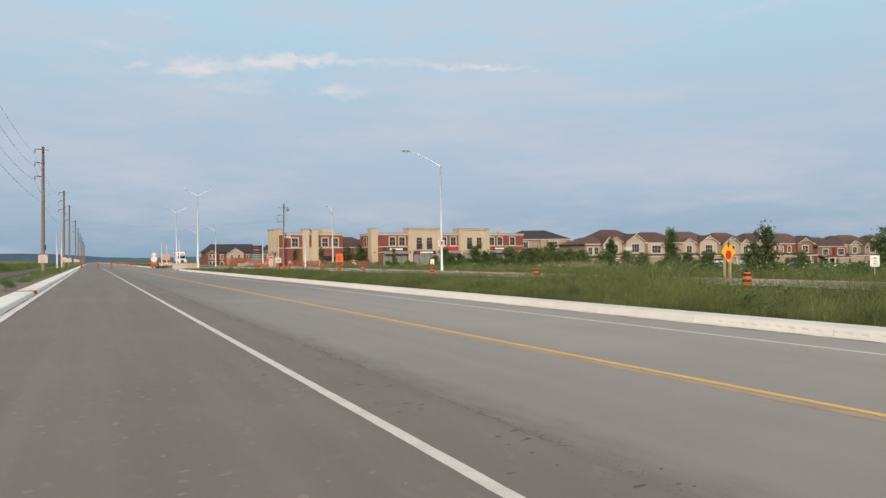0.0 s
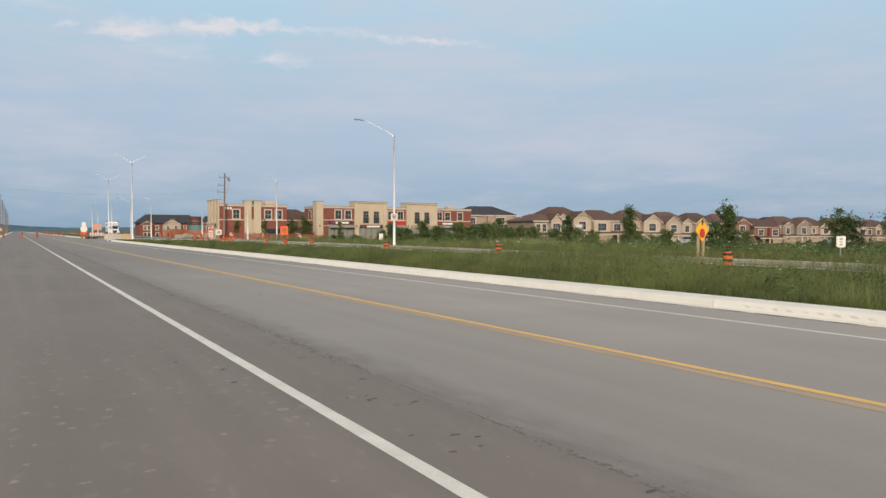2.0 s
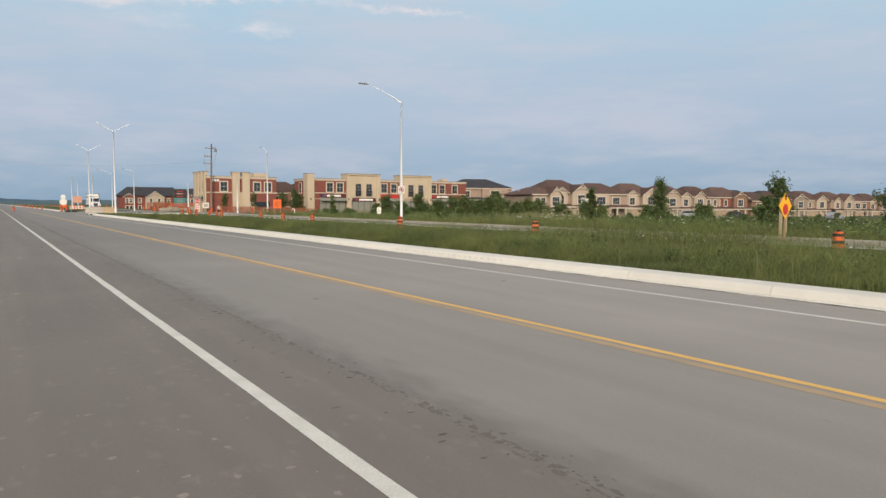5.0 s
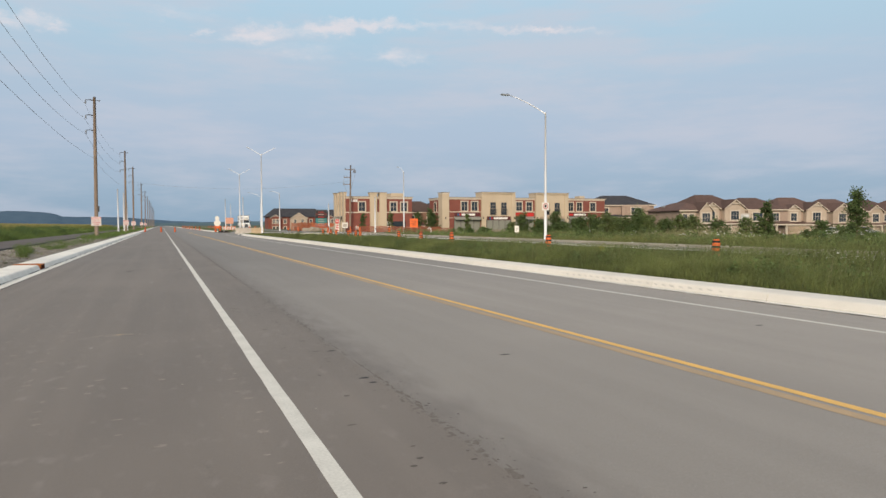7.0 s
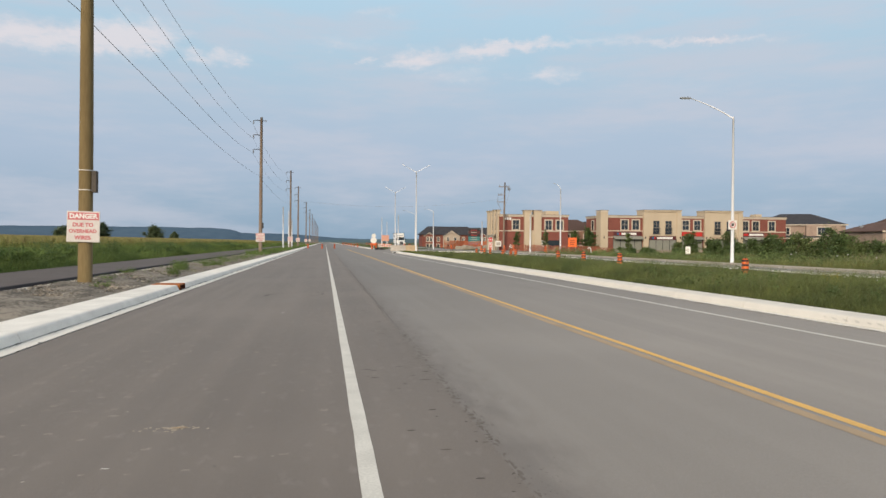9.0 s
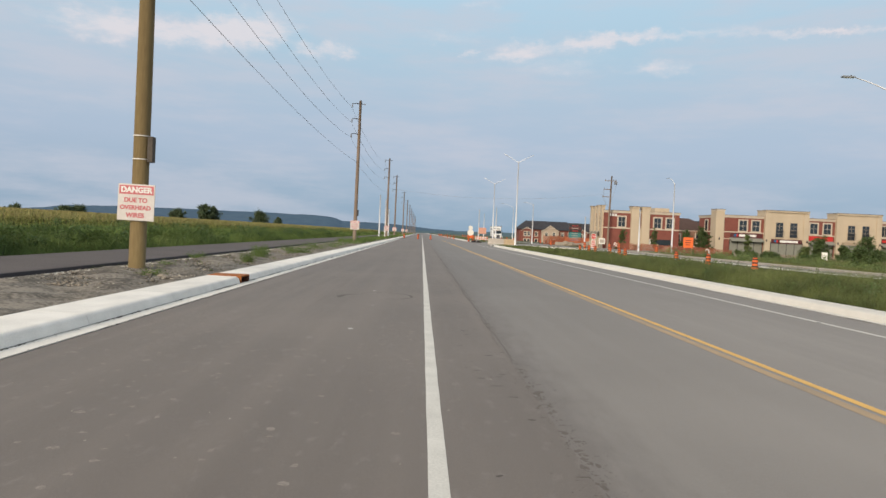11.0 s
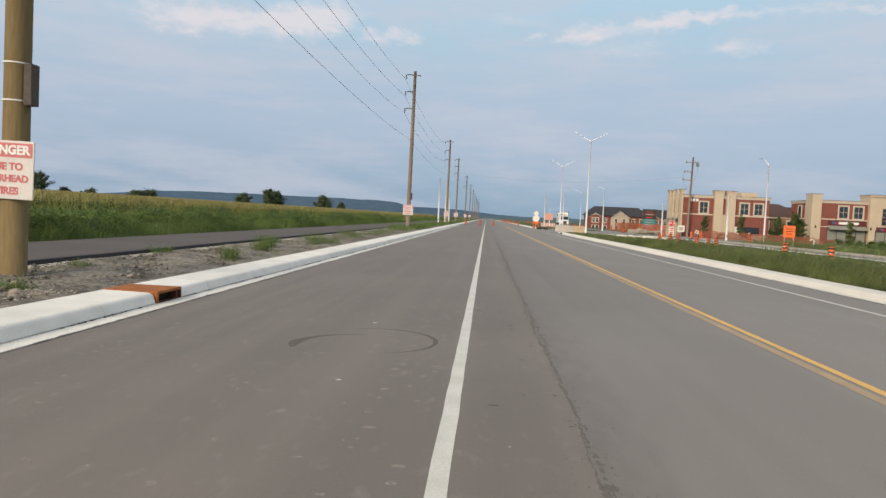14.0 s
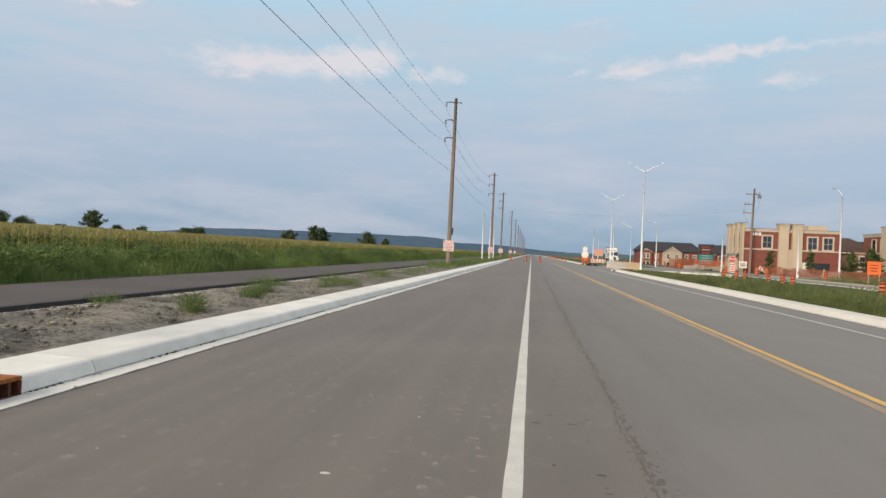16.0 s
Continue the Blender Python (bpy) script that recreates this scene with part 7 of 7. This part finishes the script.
x, y = scatter(45, 16.3, 16.7, 36.0, 36.5)
tagged(blades("yellow_bloom", np.stack([x, y, med_z(x) + 0.25], 1), 0.45, 0.014, 0.3, M["bloom_yellow"]), "small patch of yellow bloom in grass", "flowers", kind="stuff")


# meadow beyond the far carriageway
def meadow():
    for n, x0, x1, y0, y1, p, h, w, mt, nm in ((90000, 27.1, 45, 8, 110, 1.3, 0.48, 0.018, "grass_meadow", "meadow_grass"), (15000, 27.2, 60, 8, 110, 1.1, 0.62, 0.014, "grass_dry", "meadow_stalks"),
                                               (60000, 44, 110, 20, 118, 1.0, 0.52, 0.045, "grass_meadow", "far_meadow_grass"), (12000, 44, 110, 20, 118, 1.0, 0.62, 0.05, "grass_dry", "far_meadow_stalks"),
                                               (14000, 100, 190, 40, 100, 1.0, 0.7, 0.12, "grass", "house_lawn_growth"), (9000, 9.6, 18.9, 152, 420, 1.0, 0.45, 0.07, "grass", "far_median_grass")):
        x, y = scatter(n, x0, x1, y0, y1, p)
        keep = ~((y > CROSS0) & (y < CROSS1) & (x < 46))
        x, y = x[keep], y[keep]
        z = terrain(x, y) if nm != "far_median_grass" else 0 * x
        h = h * (1 - 0.6 * smooth01(50, 68, y) * (1 - smooth01(44, 56, x))) * (1 - 0.62 * smooth01(56, 72, x))
        tagged(blades(nm, np.stack([x, y, z], 1), h * clumpy(x, y, 0.4) * (0.5 + 0.8 * rng.random(len(x))), w, 0.5, M[mt]), "uneven tall meadow grass beyond the far carriageway", "grass", kind="stuff")
    # leafy weeds along the verge
    for mt, num, nm in (("leaf_pale", 520, "verge_weeds"), ("weed_pale", 400, "pale_verge_weeds"), ("leaf", 260, "dark_verge_weeds"), ("leaf", 200, "tall_meadow_weeds"), ("bush", 140, "dark_meadow_weeds")):
        cs, rs = [], []
        for _ in range(num):
            a, b = 27.4 + 34 * random.random() ** 1.3, 10 + 95 * random.random()
            top = 0.25 + 0.75 * random.random() ** 2
            if "meadow" in nm:
                a, b = 30 + 14 * random.random(), 12 + 26 * random.random()
            top *= 0.85 if a < 40 else 0.5
            for q in range(3):
                cs.append((a + 0.3 * random.gauss(0, 1), b + 0.3 * random.gauss(0, 1), gz(a, b) + top * (0.4 + 0.3 * q))), rs.append((0.16 + 0.22 * random.random()) * (1.5 if "meadow" in nm else 1))
        tagged(leaf_cloud(nm, cs, rs, num * (240 if "meadow" in nm else 100), 0.045, M[mt]), "leafy green weeds on the verge", "weeds", kind="stuff")


meadow()


# weeds and corn on the field side
def field():
    for n, x0, x1, y0, y1, yp, h, w in ((90000, -11.6, -19.8, 40, 130, 1.5, 1.0, 0.010), (22000, -11.6, -20, 120, 420, 1.2, 0.7, 0.045)):
        x, y = scatter(n, x0, x1, y0, y1, 0.9, yp)
        tall = 0.50 + 0.34 * smooth01(-11.8, -13.2, x) - 0.25 * smooth01(-14.5, -18.0, x)
        tagged(blades("field_weeds", np.stack([x, y, terrain(x, y)], 1), h * tall * clumpy(x, y, 0.42) * (0.35 + 0.85 * rng.random(n)), w, 0.7, M["weed"]), "tall lush green weeds between path and corn", "weeds", kind="stuff")
    for nm, num, per, mt, h0, h1, w, y1 in (("bushy_weeds", 150, 420, "weed", 0.6, 1.25, 0.009, 150), ("pale_bushy_weeds", 170, 340, "weed_pale", 0.5, 1.05, 0.009, 150), ("distant_bushy_weeds", 300, 60, "weed", 0.5, 1.1, 0.045, 330)):
        cx, cy = scatter(num, -11.9, -16.8, 40 if y1 == 150 else 130, y1, 1.0, 1.6)
        h = h0 + (h1 - h0) * rng.random(num) ** 1.6
        h *= 0.8 + 0.2 * smooth01(-11.8, -13.0, cx)
        cx, cy, h = np.repeat(cx, per), np.repeat(cy, per), np.repeat(h, per)
        dx, dy = 0.42 * h * rng.normal(size=len(h)), 0.6 * h * rng.normal(size=len(h))
        x, y = np.minimum(cx + dx, -11.55), cy + dy
        top = h * np.exp(-1.1 * (dx * dx + dy * dy) / (0.5 * h * h)) * (0.55 + 0.55 * rng.random(len(h)))
        tagged(blades(nm, np.stack([x, y, terrain(x, y)], 1), np.maximum(top, 0.12), w, 0.75, M[mt]), "bushy tall weeds beside the path", "weeds", kind="stuff")
        keep = rng.random(len(h)) < 0.55
        c = np.stack([x, y, terrain(x, y) + top * (0.5 + 0.5 * rng.random(len(h)))], 1)[keep]
        tagged(leaf_cloud(nm.replace("weeds", "weed_leaves"), c, [0.05] * len(c), len(c) * 2, w * 2.2, M[mt]), "small leaves of bushy weeds beside the path", "weeds", kind="stuff")
    for nm, num, mt, rr, y1 in (("field_bushes", 60, "bush", 0.52, 125), ("tall_field_bushes", 130, "weed", 0.58, 125), ("leafy_shrubs", 40, "bush", 0.72, 120)):
        cs, rs = [], []
        for _ in range(num):
            a, b = -12.05 - 3.6 * random.random(), 39 + (y1 - 39) * random.random() ** 1.5
            g, big = gz(a, b), rr * (0.6 + 0.8 * random.random())
            for q in range(14):
                e = random.random() * 6.283
                cs.append((a + 0.8 * big * math.cos(e) * random.random(), b + 1.3 * big * math.sin(e) * random.random(), g + min(1.0 if rr > 0.7 else 0.72, big * (0.15 + 1.45 * random.random()))))
                rs.append(big * 0.26)
        ob = leaf_cloud(nm, cs, rs, 14 * num * 50, 0.034, M[mt])
        tagged(ob, "dark leafy bushes among tall weeds by the path", "weeds", kind="stuff")
    x, y = scatter(26000, -11.6, -20, -30, 40, 1.0)
    tagged(blades("rear_field_weeds", np.stack([x, y, terrain(x, y)], 1), 0.9 * clumpy(x, y, 0.4), 0.02, 0.6, M["weed"]), "tall weeds between path and corn", "weeds", kind="stuff")
    x, y = scatter(16000, -20, -70, -40, 40, 1.2)
    tagged(blades("rear_corn", np.stack([x, y, terrain(x, y)], 1), 1.4 + 0.2 * rng.random(len(x)), 0.07, 0.4, M["corn_leaf"]), "green corn of the wide field", "corn", kind="stuff")
    # corn: rows of stalks with arching leaves, then tassels
    xs, ys = [], []
    for r in range(14):
        yy = np.arange(40, 330, 0.42 + 0.05 * r)
        xs.append(-20.0 - 0.8 * r + 0.08 * rng.normal(size=len(yy))), ys.append(yy + 0.05 * rng.normal(size=len(yy)))
    x, y = np.concatenate(xs), np.concatenate(ys)
    z = terrain(x, y)
    tagged(blades("corn_stalks", np.stack([x, y, z], 1), 1.15 + 0.2 * rng.random(len(x)), 0.035, 0.05, M["corn_leaf"]), "upright green corn stalks in rows", "corn", kind="stuff")
    for k in range(5):
        zz = z + 0.2 + 0.2 * k + 0.1 * rng.random(len(x))
        tagged(blades("corn_leaves", np.stack([x, y, zz], 1), 0.42 + 0.2 * rng.random(len(x)), 0.035, 1.3, M["corn_leaf"], bend=0.6), "arching green corn leaves", "corn", kind="stuff")
    for k in range(6):
        tagged(blades("corn_tassels", np.stack([x + 0.06 * rng.normal(size=len(x)), y + 0.06 * rng.normal(size=len(x)), z + 0.95 + 0.22 * rng.random(len(x))], 1), 0.36, 0.02, 0.6, M["tassel"]), "dry yellow corn tassels", "corn", kind="stuff")
    # the rest of the field: tops only
    x, y = scatter(120000, -31, -190, 40, 420, 1.7, 1.3)
    z = terrain(x, y)
    tagged(blades("corn_tops", np.stack([x, y, z + 0.75], 1), 0.6 + 0.2 * rng.random(len(x)), 0.10, 0.5, M["corn_leaf"]), "green corn tops of the wide field", "corn", kind="stuff")
    tagged(blades("corn_top_tassels", np.stack([x, y, z + 1.1], 1), 0.36 + 0.2 * rng.random(len(x)), 0.06, 0.6, M["tassel"]), "yellow tassels over the wide corn field", "corn", kind="stuff")
    # canopy sheet that closes the field
    xs, ys = np.concatenate([np.linspace(-31, -190, 30), np.linspace(-210, -420, 8)]), np.linspace(20, 520, 60)
    X, Y = np.meshgrid(xs, ys, indexing="ij")
    Z = terrain(X, Y) + 1.12 + 0.12 * rng.random(X.shape)
    i = np.arange(X.size).reshape(X.shape)
    quads = np.stack([i[:-1, :-1], i[1:, :-1], i[1:, 1:], i[:-1, 1:]], -1).reshape(-1, 4)
    tagged(raw_mesh("corn_canopy", np.stack([X, Y, Z], -1).reshape(-1, 3), quads, np.zeros((0, 3), int), M["tassel"]), "closed yellow-green top of the far corn field", "corn", kind="stuff")


field()


def weed_tuft(x, y, h, r, n, leafy, label):
    root = empty("weed_tuft", pose(x, y, float(soil_z(x)) - 0.02), label, "weed", "weeds on the boulevard")
    a, d = rng.random(n) * 6.28, r * rng.random(n) ** 0.7
    tuft = blades("stalk_clump", np.stack([d * np.cos(a), d * np.sin(a), 0 * a], 1), h, 0.006, 1.0, M["weed"], root)
    if leafy:
        c = [(0.7 * r * math.cos(k * 2.4), 0.7 * r * math.sin(k * 2.4), h * (0.3 + 0.08 * k)) for k in range(6)]
        tuft = leaf_cloud("leaf_clump", c, [r * 0.6] * 6, 700, 0.016, M["weed"], root)
        tagged(tuft, kind="stuff")


for wx, wy, wh, wr in ((-6.0, 43.7, 0.40, 0.24), (-6.4, 47.2, 0.34, 0.28), (-6.75, 48.6, 0.50, 0.34), (-7.7, 43.6, 0.18, 0.3), (-6.1, 52.3, 0.36, 0.35), (-7.2, 50.6, 0.28, 0.35), (-5.9, 54.0, 0.35, 0.4), (-6.2, 60.0, 0.45, 0.6), (-6.0, 65.5, 0.5, 0.7), (-6.4, 71.0, 0.5, 0.7),
                       (-6.9, 55.0, 0.35, 0.5), (-7.2, 63.0, 0.4, 0.6), (-6.2, 78.0, 0.5, 0.9), (-7.0, 85.0, 0.5, 1.0), (-6.0, 92.0, 0.5, 1.0), (-6.8, 100.0, 0.55, 1.2), (-6.4, 110.0, 0.5, 1.3), (-6.9, 122.0, 0.5, 1.3), (-7.1, 39.4, 0.12, 0.2), (-6.4, 36.6, 0.08, 0.25)):
    weed_tuft(wx, wy, wh, wr, 240, True, "green weed tuft growing in bare soil")
x, y = scatter(2600, -5.6, -7.9, 36, 130)
tagged(blades("sparse_weeds", np.stack([x, y, soil_z(x)], 1), 0.1, 0.012, 0.9, M["weed"]), "sparse small weeds on bare soil", "weeds", kind="stuff")
x, y = scatter(9000, -5.6, -7.95, 80, 420)
tagged(blades("verge_growth", np.stack([x, y, soil_z(x)], 1), 0.4, 0.05, 0.7, M["weed"]), "green growth along the distant kerb", "weeds", kind="stuff")
